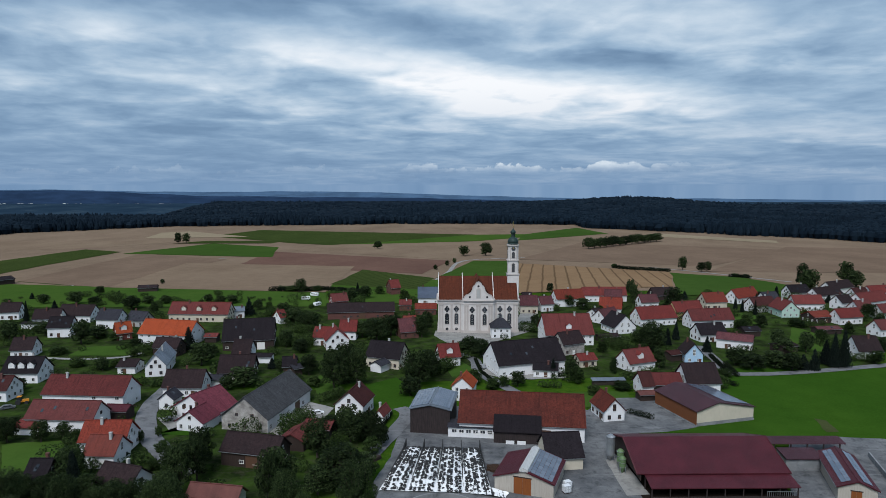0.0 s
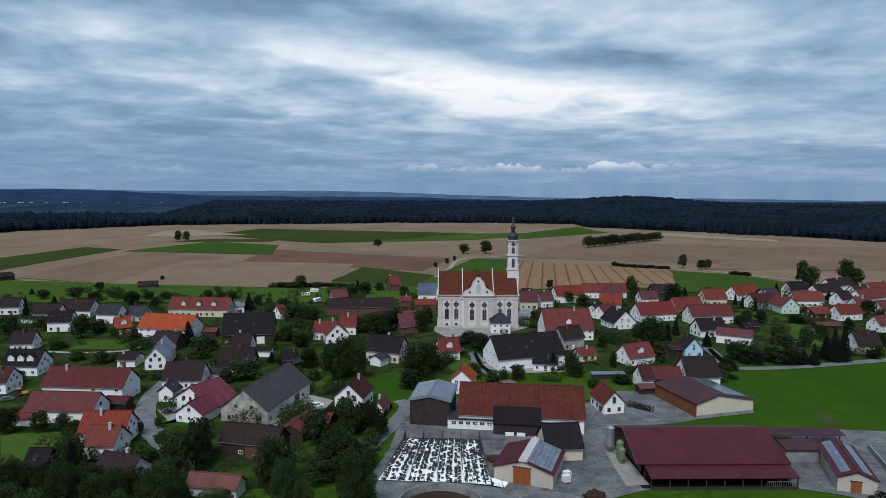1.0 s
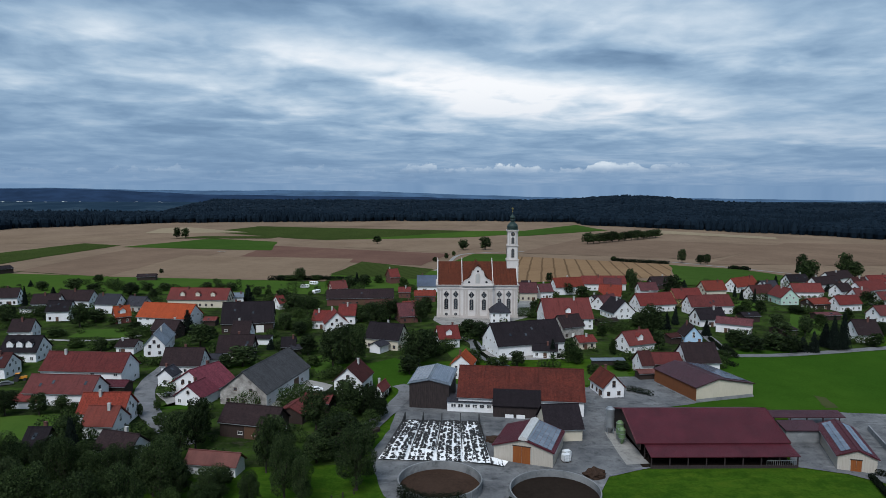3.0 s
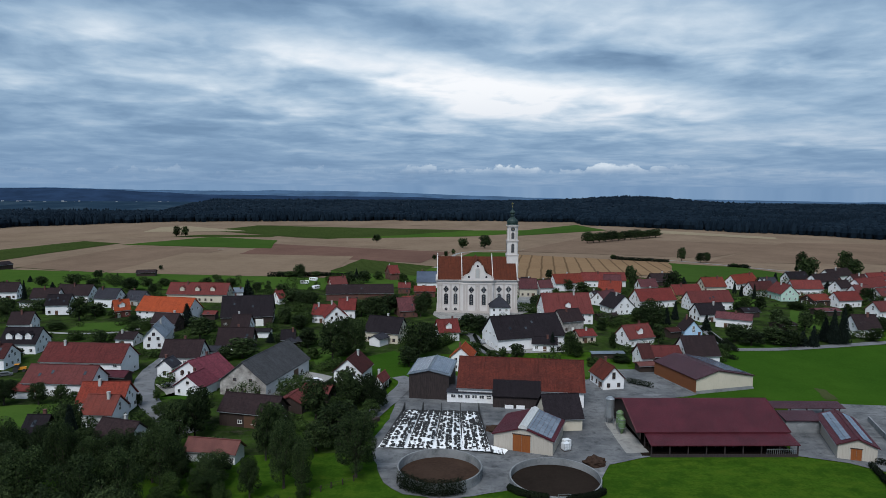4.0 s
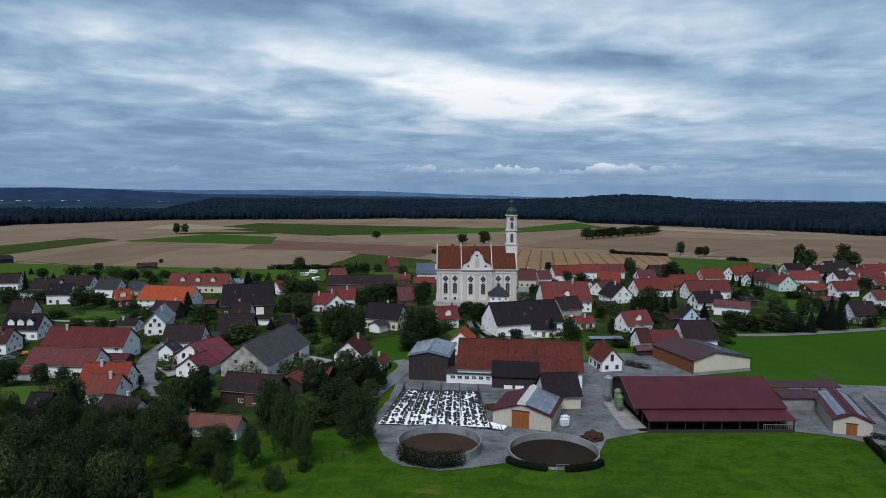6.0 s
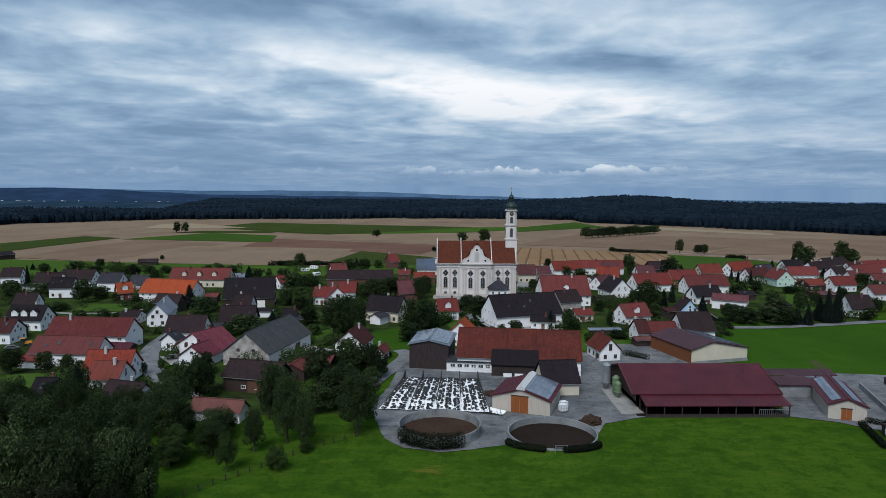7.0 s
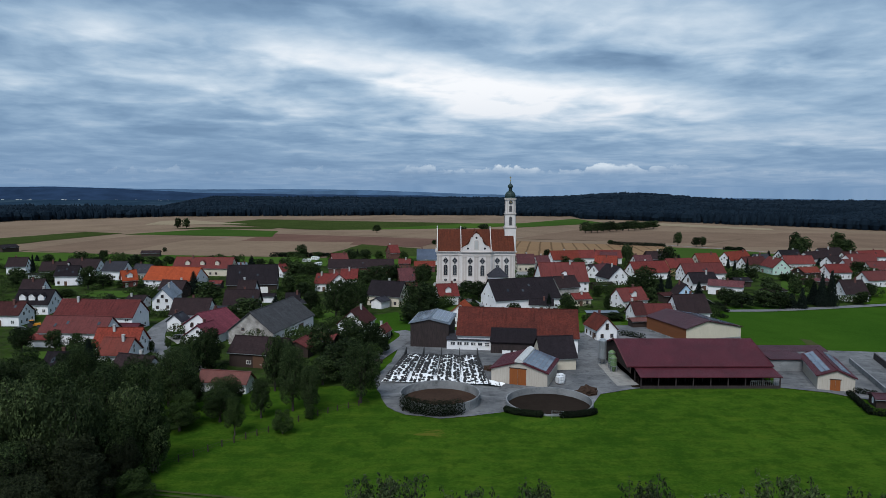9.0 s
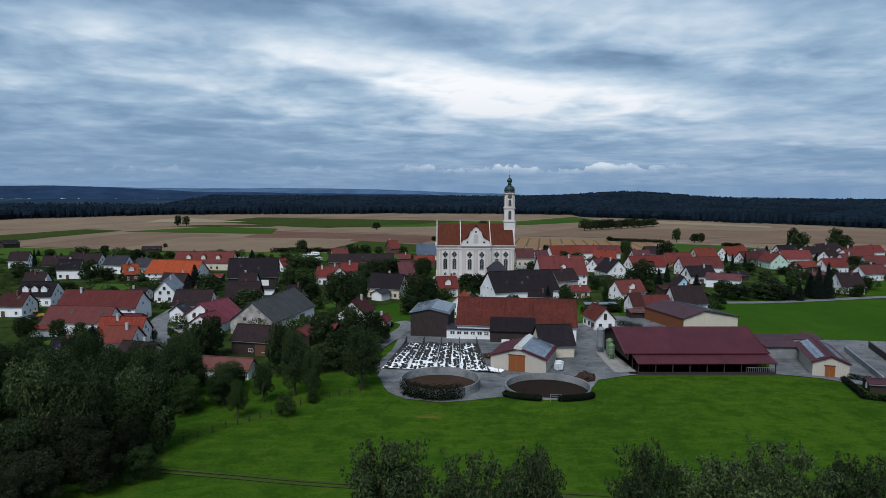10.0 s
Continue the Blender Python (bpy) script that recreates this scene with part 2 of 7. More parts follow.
for nm, col, old in (("red_tile", (0.155, 0.030, 0.026), (0.105, 0.028, 0.027)), ("redtile_old", (0.120, 0.028, 0.026), (0.080, 0.025, 0.025)), ("orange_tile", (0.300, 0.058, 0.022), (0.235, 0.050, 0.024)),
                     ("redorange_tile", (0.180, 0.034, 0.022), (0.115, 0.030, 0.023)), ("rust_tile", (0.112, 0.027, 0.019), (0.046, 0.018, 0.016)), ("brown_tile", (0.030, 0.019, 0.020), (0.022, 0.016, 0.018)),
                     ("brownred_tile", (0.066, 0.021, 0.020), (0.040, 0.018, 0.018)), ("pinkbrown_tile", (0.110, 0.040, 0.044), (0.066, 0.030, 0.034)), ("dark_tile", (0.019, 0.015, 0.018), (0.013, 0.011, 0.013)),
                     ("grey_tile", (0.040, 0.040, 0.050), (0.028, 0.028, 0.034)), ("slate_tile", (0.062, 0.062, 0.067), (0.040, 0.041, 0.042)), ("pink_tile", (0.150, 0.038, 0.052), (0.105, 0.030, 0.042))):
    tiles(nm, col, old, 0.35 if nm in ("red_tile", "redorange_tile", "redtile_old") else 0.0)
for nm, col, r, mt in (("redmetal", (0.064, 0.011, 0.017), 0.55, 0), ("plummetal", (0.050, 0.018, 0.024), 0.55, 0), ("pinkmetal", (0.125, 0.045, 0.038), 0.6, 0), ("metal", (0.17, 0.20, 0.24), 0.45, 0.3), ("bluemetal", (0.07, 0.09, 0.13), 0.5, 0.1),
                       ("galvanised", (0.34, 0.36, 0.38), 0.4, 0.6)):
    sheet_metal(nm, col, r, mt)
boards("wood", (0.042, 0.026, 0.021), (0.020, 0.014, 0.012))
boards("darkwood", (0.046, 0.032, 0.032), (0.011, 0.009, 0.009), 1.6)
boards("orangewood", (0.16, 0.055, 0.018), (0.11, 0.038, 0.015))
boards("creamboard", (0.42, 0.38, 0.33), (0.33, 0.30, 0.26))
boards("doorwood", (0.24, 0.075, 0.016), (0.17, 0.05, 0.014), 2.2)
ROOFS = {"red": "red_tile", "redtile": "redtile_old", "orange": "orange_tile", "redorange": "redorange_tile", "rusttile": "rust_tile", "brown": "brown_tile", "brownred": "brownred_tile",
         "pinkbrown": "pinkbrown_tile", "dark": "dark_tile", "grey": "grey_tile", "slate": "slate_tile", "pink": "pink_tile", "redmetal": "redmetal", "plummetal": "plummetal",
         "pinkmetal": "pinkmetal", "metal": "metal", "bluemetal": "bluemetal"}
soil("stubble", (0.1391, 0.0994, 0.0696), (0.1980, 0.1427, 0.1013))
soil("tan", (0.1444, 0.1012, 0.0702), (0.1975, 0.1440, 0.1007))
soil("pale", (0.2, 0.16, 0.108), (0.25, 0.2, 0.135))
soil("brown", (0.1198, 0.0822, 0.0591), (0.1712, 0.1189, 0.0844))
soil("redbrown", (0.0987, 0.0559, 0.0442), (0.1371, 0.0795, 0.0607))
soil("tramline", (0.1683, 0.1056, 0.0606), (0.2132, 0.1375, 0.0794), 0.03, 9)
soil("darkcrop", (0.028, 0.042, 0.012), (0.042, 0.058, 0.017), 0.05, 30)
soil("brightgreen", (0.029, 0.06, 0.012), (0.04, 0.074, 0.016))
soil("meadow", (0.030, 0.065, 0.012), (0.050, 0.090, 0.017))
soil("mown", (0.017, 0.050, 0.006), (0.033, 0.076, 0.009))
soil("track", (0.02, 0.042, 0.008), (0.06, 0.062, 0.028))
soil("slurry", (0.018, 0.012, 0.01), (0.06, 0.038, 0.028), None, 0, 0.8)
# darker slurry; its colour also serves as shade on the barn floor
soil("slurry_dark", (0.010, 0.008, 0.007), (0.028, 0.021, 0.017), None, 0, 0.8)
for nm, a, b in (("asphalt", (0.115, 0.117, 0.124), (0.165, 0.167, 0.174)), ("concrete", (0.074, 0.077, 0.083), (0.168, 0.170, 0.174)), ("gravel", (0.20, 0.195, 0.185), (0.28, 0.27, 0.255)), ("wallconcrete", (0.15, 0.158, 0.165), (0.23, 0.235, 0.24))):
    n = Nodes(nm, 0.9, 0, 0.1)
    c = n.mix(n.ramp(n.noise(n.pos(), 0.09, 6, 0.7), [(0.35, (0, 0, 0)), (0.68, (1, 1, 1))]), a, b)
    c = n.mix(n.ramp(n.noise(n.pos(), 0.3, 7, 0.75), [(0.5, (0, 0, 0)), (0.66, (0.8, 0.8, 0.8))]), c, shade(a, 0.55))
    c = n.mix(n.ramp(n.noise(n.scaled(n.pos(), (0.3, 1, 1)), 0.22, 6, 0.7), [(0.56, (0, 0, 0)), (0.7, (0.6, 0.6, 0.6))]), c, shade(b, 1.35))
    n.base(n.mix(0.25, c, n.noise(n.pos(), 8, 3), "OVERLAY"))
    n.bump(n.noise(n.pos(), 6, 4), 0.3, 0.03)

# village gardens: beds, hedges and rough grass mixed, darkened for shade between houses
n = Nodes("garden", 1.0, 0, 0.0)
c = n.mix(n.ramp(n.noise(n.pos(), 0.11, 6, 0.65), [(0.38, (0, 0, 0)), (0.62, (1, 1, 1))]), (0.012, 0.019, 0.007), (0.034, 0.062, 0.012))
c = n.mix(n.ramp(n.noise(n.pos(), 0.4, 6, 0.75), [(0.5, (0, 0, 0)), (0.72, (0.8, 0.8, 0.8))]), c, (0.052, 0.045, 0.034))
n.base(c)
n.bump(n.noise(n.pos(), 1.2, 6, 0.8), 0.8, 0.3)
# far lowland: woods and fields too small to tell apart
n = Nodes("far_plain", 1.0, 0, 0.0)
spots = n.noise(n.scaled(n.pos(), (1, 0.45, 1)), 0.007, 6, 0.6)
# bluish base and blue emission stand in for haze
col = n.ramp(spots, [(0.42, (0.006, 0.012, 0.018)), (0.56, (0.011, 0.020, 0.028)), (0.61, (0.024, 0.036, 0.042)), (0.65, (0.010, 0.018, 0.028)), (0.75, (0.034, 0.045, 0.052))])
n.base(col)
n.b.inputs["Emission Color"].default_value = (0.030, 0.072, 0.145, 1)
n.b.inputs["Emission Strength"].default_value = 0.30 * HAZE_GLOW
# grass: blotches of clover and dry growth, wheel marks, fine blades
n = Nodes("grass", 1.0, 0, 0.0)
big = n.noise(n.scaled(n.pos(), (1, 0.5, 1)), 0.028, 6, 0.65)
mid = n.noise(n.scaled(n.pos(), (0.5, 1, 1)), 0.45, 8, 0.85)
fine = n.noise(n.scaled(n.pos(), (0.7, 1, 1)), 2.2, 6, 0.85)
c = n.mix(n.ramp(big, [(0.36, (0, 0, 0)), (0.64, (1, 1, 1))]), (0.024, 0.061, 0.006), (0.039, 0.084, 0.008))
c = n.mix(n.ramp(mid, [(0.44, (0, 0, 0)), (0.70, (0.7, 0.7, 0.7))]), c, (0.016, 0.043, 0.006))
c = n.mix(n.ramp(fine, [(0.48, (0, 0, 0)), (0.72, (0.7, 0.7, 0.7))]), c, (0.062, 0.108, 0.012))
c = n.mix(n.ramp(fine, [(0.30, (0.7, 0.7, 0.7)), (0.46, (0, 0, 0))]), c, (0.010, 0.031, 0.004))
swath = n.noise(n.scaled(n.pos(), (0.16, 0.42, 1)), 1.0, 6, 0.72)
c = n.mix(n.ramp(swath, [(0.46, (0, 0, 0)), (0.66, (0.6, 0.6, 0.6))]), c, (0.060, 0.096, 0.010))
clover = n.noise(n.pos(), 0.16, 7, 0.75)
c = n.mix(n.ramp(clover, [(0.48, (0, 0, 0)), (0.60, (0.7, 0.7, 0.7))]), c, (0.016, 0.045, 0.005))
# one long dry patch in the near meadow
off = n.node("ShaderNodeVectorMath")
off.operation = "SUBTRACT"
n.link(n.pos(), off.inputs[0])
off.inputs[1].default_value = (0.2, 118.5, 0)
size = n.node("ShaderNodeVectorMath")
size.operation = "MULTIPLY"
n.link(off.outputs[0], size.inputs[0])
size.inputs[1].default_value = (1 / 17, 1 / 6.5, 0)
dist = n.node("ShaderNodeVectorMath")
dist.operation = "LENGTH"
n.link(size.outputs[0], dist.inputs[0])
ragged = n.node("ShaderNodeMath")
ragged.operation = "MULTIPLY_ADD"
n.link(n.noise(n.scaled(n.pos(), (0.35, 1, 1)), 0.6, 6, 0.8), ragged.inputs[0])
ragged.inputs[1].default_value = 1.5
n.link(dist.outputs["Value"], ragged.inputs[2])
c = n.mix(n.ramp(ragged.outputs[0], [(0.85, (0.7, 0.7, 0.7)), (1.65, (0, 0, 0))]), c, (0.105, 0.098, 0.018))
n.base(c)
n.bump(fine, 0.8, 0.2)

def leaves(name, a, b):
    n = Nodes(name, 0.85, 0, 0.06)
    geo = n.node("ShaderNodeNewGeometry")
    c = n.mix(geo.outputs["Random Per Island"], a, b)
    c = n.mix(n.ramp(n.random(), [(0.3, (0, 0, 0)), (1, (0.7, 0.7, 0.7))]), c, shade(a, 0.8))
    n.base(c)
    tr = n.node("ShaderNodeBsdfTranslucent")
    n.link(c, tr.inputs[0])
    mx = n.node("ShaderNodeMixShader")
    mx.inputs[0].default_value = 0.12
    n.link(n.b.outputs[0], mx.inputs[1])
    n.link(tr.outputs[0], mx.inputs[2])
    n.link(mx.outputs[0], n.t.nodes["Material Output"].inputs[0])


leaves("leaf_broad", (0.004, 0.008, 0.004), (0.048, 0.074, 0.026))
leaves("leaf_willow", (0.010, 0.018, 0.008), (0.080, 0.110, 0.042))
leaves("leaf_conifer", (0.005, 0.009, 0.008), (0.014, 0.021, 0.016))
leaves("leaf_shrub", (0.006, 0.012, 0.005), (0.050, 0.082, 0.022))
leaves("leaf_thicket", (0.006, 0.009, 0.005), (0.034, 0.043, 0.020))
leaves("leaf_hedge", (0.005, 0.008, 0.005), (0.014, 0.021, 0.009))
# blue in this leaf colour stands in for haze over the wood
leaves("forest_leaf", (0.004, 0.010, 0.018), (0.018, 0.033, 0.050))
n = Nodes("bark", 0.95)
n.base(n.mix(n.noise(n.scaled(n.pos(), (4, 4, 0.8)), 1.5, 5), (0.025, 0.019, 0.015), (0.06, 0.05, 0.04)))
n = Nodes("glass", 0.08, 0, 0.5)
n.base(n.mix(n.random(), (0.012, 0.014, 0.018), (0.05, 0.055, 0.065)))
# panel base lightened to grey-blue in place of reflected sky
n = Nodes("solar", 0.12, 0, 0.6)
n.base(n.mix(n.random(), (0.075, 0.095, 0.13), (0.12, 0.14, 0.18)))
n = Nodes("copper", 0.55, 0.2)
n.base(n.mix(n.noise(n.pos(), 0.8, 5, 0.7), (0.009, 0.020, 0.020), (0.026, 0.050, 0.045)))
n = Nodes("gold", 0.3, 1.0)
n.base((0.75, 0.52, 0.16))
n = Nodes("clock", 0.6)
n.base((0.05, 0.05, 0.055))
n = Nodes("frame_white", 0.5)
n.base((0.68, 0.67, 0.65))
n = Nodes("frame_brown", 0.6)
n.base((0.085, 0.045, 0.028))
n = Nodes("rubber", 0.8)
n.base(n.mix(n.noise(n.pos(), 1.0, 4), (0.012, 0.012, 0.013), (0.035, 0.035, 0.036)))
n = Nodes("foil", 0.55, 0, 0.3)
mp = n.node("ShaderNodeMapping")
mp.inputs["Rotation"].default_value, mp.inputs["Scale"].default_value = (0, 0, radians(5)), (1.15, 0.16, 1)
n.link(n.pos(), mp.inputs[0])
streaks = n.noise(mp.outputs[0], 1.0, 6, 0.7)
n.base(n.ramp(streaks, [(0.42, (0.02, 0.02, 0.022)), (0.44, (0.66, 0.67, 0.68)), (0.62, (0.80, 0.80, 0.81))]))
n.bump(n.noise(n.pos(), 1.6, 5), 0.5, 0.15)
n = Nodes("paint_green", 0.5)
n.base((0.10, 0.16, 0.075))
n = Nodes("paint_white", 0.35, 0, 0.5)
n.base((0.75, 0.75, 0.76))
n = Nodes("paint_grey", 0.35, 0.3, 0.5)
n.base(n.mix(n.random(), (0.05, 0.055, 0.065), (0.32, 0.33, 0.35)))
n = Nodes("paint_orange", 0.5)
n.base((0.55, 0.22, 0.02))
n = Nodes("translucent_sheet", 0.4)
n.base(n.mix(n.noise(n.scaled(n.pos(), (3, 0.5, 1)), 1.0, 5), (0.30, 0.30, 0.30), (0.55, 0.55, 0.54)))
n = Nodes("tank_plastic", 0.5)
n.base((0.62, 0.64, 0.66))


# ---- the land ----
def land(y):
    """Height of the land at a distance to the north: level under the village, falling to the fields, rising in the wood."""
    return float(np.interp(y, (-200, 400, 650, 1050, 1500, 2700, 3300, 4700, 6000), (0, 0, -6, -19, -20, -8, -25, -40, -45)))


def obj(name, verts, faces, material, parent=None, smooth=False):
    me = bpy.data.meshes.new(name)
    me.from_pydata(verts, [], faces)
    me.materials.append(MATS[material])
    if smooth:
        me.polygons.foreach_set("use_smooth", [True] * len(me.polygons))
    me.update()
    ob = new(name, me)
    ob.parent = parent
    return ob


def part(name, bm, material, parent, label="", at=None, smooth=False):
    me = bpy.data.meshes.new(name)
    bm.to_mesh(me)
    bm.free()
    me.materials.append(MATS[material])
    if smooth:
        me.polygons.foreach_set("use_smooth", [True] * len(me.polygons))
    ob = new(name, me)
    ob.parent = parent
    if at is not None:
        ob.matrix_basis = at
    return tagged(ob, label)


def again(ob, parent, at):
    """One more part on the same mesh."""
    o = new(ob.name.split(".")[0], ob.data)
    o.parent, o.matrix_basis = parent, at
    return o


def box(bm, x0, x1, y0, y1, z0, z1):
    v = [bm.verts.new((x, y, z)) for z in (z0, z1) for x, y in ((x0, y0), (x1, y0), (x1, y1), (x0, y1))]
    for f in ((3, 2, 1, 0), (4, 5, 6, 7), (0, 1, 5, 4), (1, 2, 6, 5), (2, 3, 7, 6), (3, 0, 4, 7)):
        bm.faces.new([v[i] for i in f])
    return v


def prism(bm, outline, axis_from, axis_to, put=lambda a, b, c: (a, b, c)):
    """Pushes an outline of (a, b) from one place of the third axis to another."""
    lo = [bm.verts.new(put(a, b, axis_from)) for a, b in outline]
    hi = [bm.verts.new(put(a, b, axis_to)) for a, b in outline]
    k = len(outline)
    for i in range(k):
        bm.faces.new((lo[i], lo[(i + 1) % k], hi[(i + 1) % k], hi[i]))
    bm.faces.new(lo[::-1])
    bm.faces.new(hi)
    bmesh.ops.recalc_face_normals(bm, faces=bm.faces[:])


def turned(bm, profile, seg=24, cx=0.0, cy=0.0):
    """A turned shape from (radius, height) pairs."""
    rings = [[bm.verts.new((cx + r * math.cos(2 * math.pi * i / seg), cy + r * math.sin(2 * math.pi * i / seg), z)) for i in range(seg)] for r, z in profile]
    for a, b in zip(rings, rings[1:]):
        for i in range(seg):
            bm.faces.new((a[i], a[(i + 1) % seg], b[(i + 1) % seg], b[i]))
    bm.faces.new(rings[0][::-1])
    bm.faces.new(rings[-1])


def thing(name, x, y, turn, label, category, group="", kind="", z=None):
    e = new(name)
    e.empty_display_size = 0.5
    e.matrix_basis = pose(x, y, land(y) if z is None else z, 0, 0, turn)
    return tagged(e, label, category, group, kind)


# one sheet out to the horizon, finer near the village
ys = np.concatenate([np.arange(-400, 1600, 50), np.arange(1600, 4950, 150)])
xs = np.concatenate([np.arange(-4600, -600, 400), np.arange(-600, 601, 50), np.arange(1000, 4601, 400)])
gv = [(float(x), float(y), land(y)) for y in ys for x in xs]
gf = [(j * len(xs) + i, j * len(xs) + i + 1, (j + 1) * len(xs) + i + 1, (j + 1) * len(xs) + i) for j in range(len(ys) - 1) for i in range(len(xs) - 1)]
tagged(obj("ground", gv, gf, "grass"), "wide green grass land falling gently away behind the village", "ground", kind="structure")

FIELD_LOOK = {"stubble": "harvested stubble field of dry brown straw", "tan": "pale tan harvested grain field", "pale": "pale straw-coloured strip of ripe field", "brown": "brown stubble field with drill rows",
              "redbrown": "freshly ploughed red-brown field", "tramline": "ripe tan grain field with dark tractor lines", "darkcrop": "dark green field of standing crop", "brightgreen": "bright green strip of young crop",
              "garden": "village garden ground of beds and rough grass, shade darkened in", "far_plain": "far lowland of woods and small fields, blue haze coloured in",
              "meadow": "green meadow behind the gardens", "mown": "closely mown bright green meadow beside the barns"}


def field(material, corners, lift):
    """A field between four corners, laid over the land."""
    a, b, c, d = (np.array(p) for p in corners)
    k = 26
    verts, faces = [], []
    for j in range(k):
        for i in range(k):
            u, v = i / (k - 1), j / (k - 1)
            p = (a * (1 - u) + b * u) * (1 - v) + (d * (1 - u) + c * u) * v
            edge = 0 if 0 < i < k - 1 and 0 < j < k - 1 else 1
            p = p + edge * np.array([noise.noise(Vector((p[0] * 0.03, p[1] * 0.03, 3))), noise.noise(Vector((p[0] * 0.03, p[1] * 0.03, 9)))]) * 2.0
            verts.append((p[0], p[1], land(p[1]) + lift))
    for j in range(k - 1):
        for i in range(k - 1):
            faces.append((j * k + i, j * k + i + 1, (j + 1) * k + i + 1, (j + 1) * k + i))
    tagged(obj("field", verts, faces, material), FIELD_LOOK[material], "field", "fields round the village", "structure")


def patch(name, material, outline, lift):
    """A yard: a sheet of concrete or gravel with an uneven edge, 20 cm thick."""
    pts = []
    for (x0, y0), (x1, y1) in zip(outline, outline[1:] + outline[:1]):
        k = max(1, int(math.hypot(x1 - x0, y1 - y0) / 3))
        for i in range(k):
            x, y = x0 + (x1 - x0) * i / k, y0 + (y1 - y0) * i / k
            pts.append((x + 0.5 * noise.noise(Vector((x * 0.3, y * 0.3, 1))), y + 0.5 * noise.noise(Vector((x * 0.3, y * 0.3, 5)))))
    bm = bmesh.new()
    top = [bm.verts.new((x, y, lift)) for x, y in pts]
    bm.faces.new(top)
    bmesh.ops.triangulate(bm, faces=bm.faces[:])
    bmesh.ops.recalc_face_normals(bm, faces=bm.faces[:])
    if bm.faces[0].normal.z < 0:
        bmesh.ops.reverse_faces(bm, faces=bm.faces[:])
    tagged(part(name, bm, material, None), "barn dirt floor, darkened to stand in for inner shade" if material == "slurry_dark" else f"grey {material} surface, stained and worn, between the buildings" if material not in ("track", "meadow", "mown") else "bare trampled earth in the grass" if material == "track" else "bright green lawn between the houses", "lawn" if material in ("meadow", "mown") else "yard", kind="structure")


ROADSIDE = []


def road(name, material, width, line, lift):
    """A road along a line of points, rounded at its bends."""
    p = [np.array(q, float) for q in line]
    pts = []
    for i in range(len(p) - 1):
        a, b, c, d = p[max(0, i - 1)], p[i], p[i + 1], p[min(len(p) - 1, i + 2)]
        for s in range(8):
            t = s / 8
            pts.append(0.5 * (2 * b + (c - a) * t + (2 * a - 5 * b + 4 * c - d) * t * t + (3 * b - a - 3 * c + d) * t ** 3))
    pts.append(p[-1])
    ROADSIDE.extend((q[0], q[1], width / 2 + 2.5) for q in pts)
    verts, faces = [], []
    for i, q in enumerate(pts):
        d = pts[min(i + 1, len(pts) - 1)] - pts[max(0, i - 1)]
        n = np.array([-d[1], d[0]]) / (np.hypot(*d) + 1e-9) * width / 2
        w = 1 + 0.12 * noise.noise(Vector((q[0] * 0.2, q[1] * 0.2, 0)))
        for sgn in (1, -1):
            e = q + sgn * n * w
            verts.append((e[0], e[1], land(e[1]) + lift))
    for i in range(len(pts) - 1):
        faces.append((2 * i + 1, 2 * i + 3, 2 * i + 2, 2 * i))
    look_of = {"asphalt": "grey asphalt village road without markings", "gravel": "pale gravel track worn by tractors", "track": "narrow dirt wheel rut in the meadow"}[material]
    tagged(obj(name, verts, faces, material), look_of, "road", kind="structure")


# ---- houses ----
WALL_WORDS = {"white": "white plastered", "cream": "cream plastered", "yellow": "yellow plastered", "mint": "mint green plastered", "blue": "light blue plastered", "grey": "grey plastered", "red": "dark red plastered",
              "stone": "weathered rubble stone", "brick": "brick-walled", "wood": "brown timber-clad", "darkwood": "dark timber-clad", "orangewood": "orange timber-clad", "creamboard": "cream board-clad"}
ROOF_WORDS = {"red": "red tiled", "redtile": "dull red tiled", "orange": "bright orange tiled", "redorange": "orange-red tiled", "rusttile": "rust-stained old tiled", "brown": "dark brown tiled", "brownred": "brown-red tiled",
              "pinkbrown": "faded pinkish tiled", "dark": "near-black tiled", "grey": "grey tiled", "slate": "weathered grey", "pink": "pinkish red tiled", "redmetal": "dark red sheet-metal", "plummetal": "plum-brown sheet-metal",
              "pinkmetal": "light red sheet", "metal": "pale grey sheet-metal", "bluemetal": "blue-grey sheet-metal"}
HOUSES = []
WINDOW = {}


def window_mesh(w, h, frame_mat):
    """Shared meshes of a window: a frame with a mullion and a sill, and its pane, facing -y."""
    key = (w, h, frame_mat)
    if key not in WINDOW:
        bm = bmesh.new()
        f = 0.09
        box(bm, -w / 2 - f, -w / 2, -0.07, 0.06, -h / 2 - f, h / 2 + f)
        box(bm, w / 2, w / 2 + f, -0.07, 0.06, -h / 2 - f, h / 2 + f)
        box(bm, -w / 2, w / 2, -0.07, 0.06, h / 2, h / 2 + f)
        box(bm, -w / 2 - f, w / 2 + f, -0.14, 0.06, -h / 2 - f, -h / 2)
        box(bm, -0.035, 0.035, -0.06, 0.06, -h / 2, h / 2)
        me = bpy.data.meshes.new("window")
        bm.to_mesh(me)
        bm.free()
        me.materials.append(MATS[frame_mat])
        bm = bmesh.new()
        box(bm, -w / 2, w / 2, -0.03, 0.05, -h / 2, h / 2)
        mp = bpy.data.meshes.new("pane")
        bm.to_mesh(mp)
        bm.free()
        mp.materials.append(MATS["glass"])
        WINDOW[key] = (me, mp)
    return WINDOW[key]


def window(parent, m, w=1.1, h=1.3, frame_mat="frame_white"):
    me, mp = window_mesh(w, h, frame_mat)
    o = new("window", me)
    o.parent, o.matrix_basis = parent, m
    p = new("pane", mp)
    p.parent = o
    return o


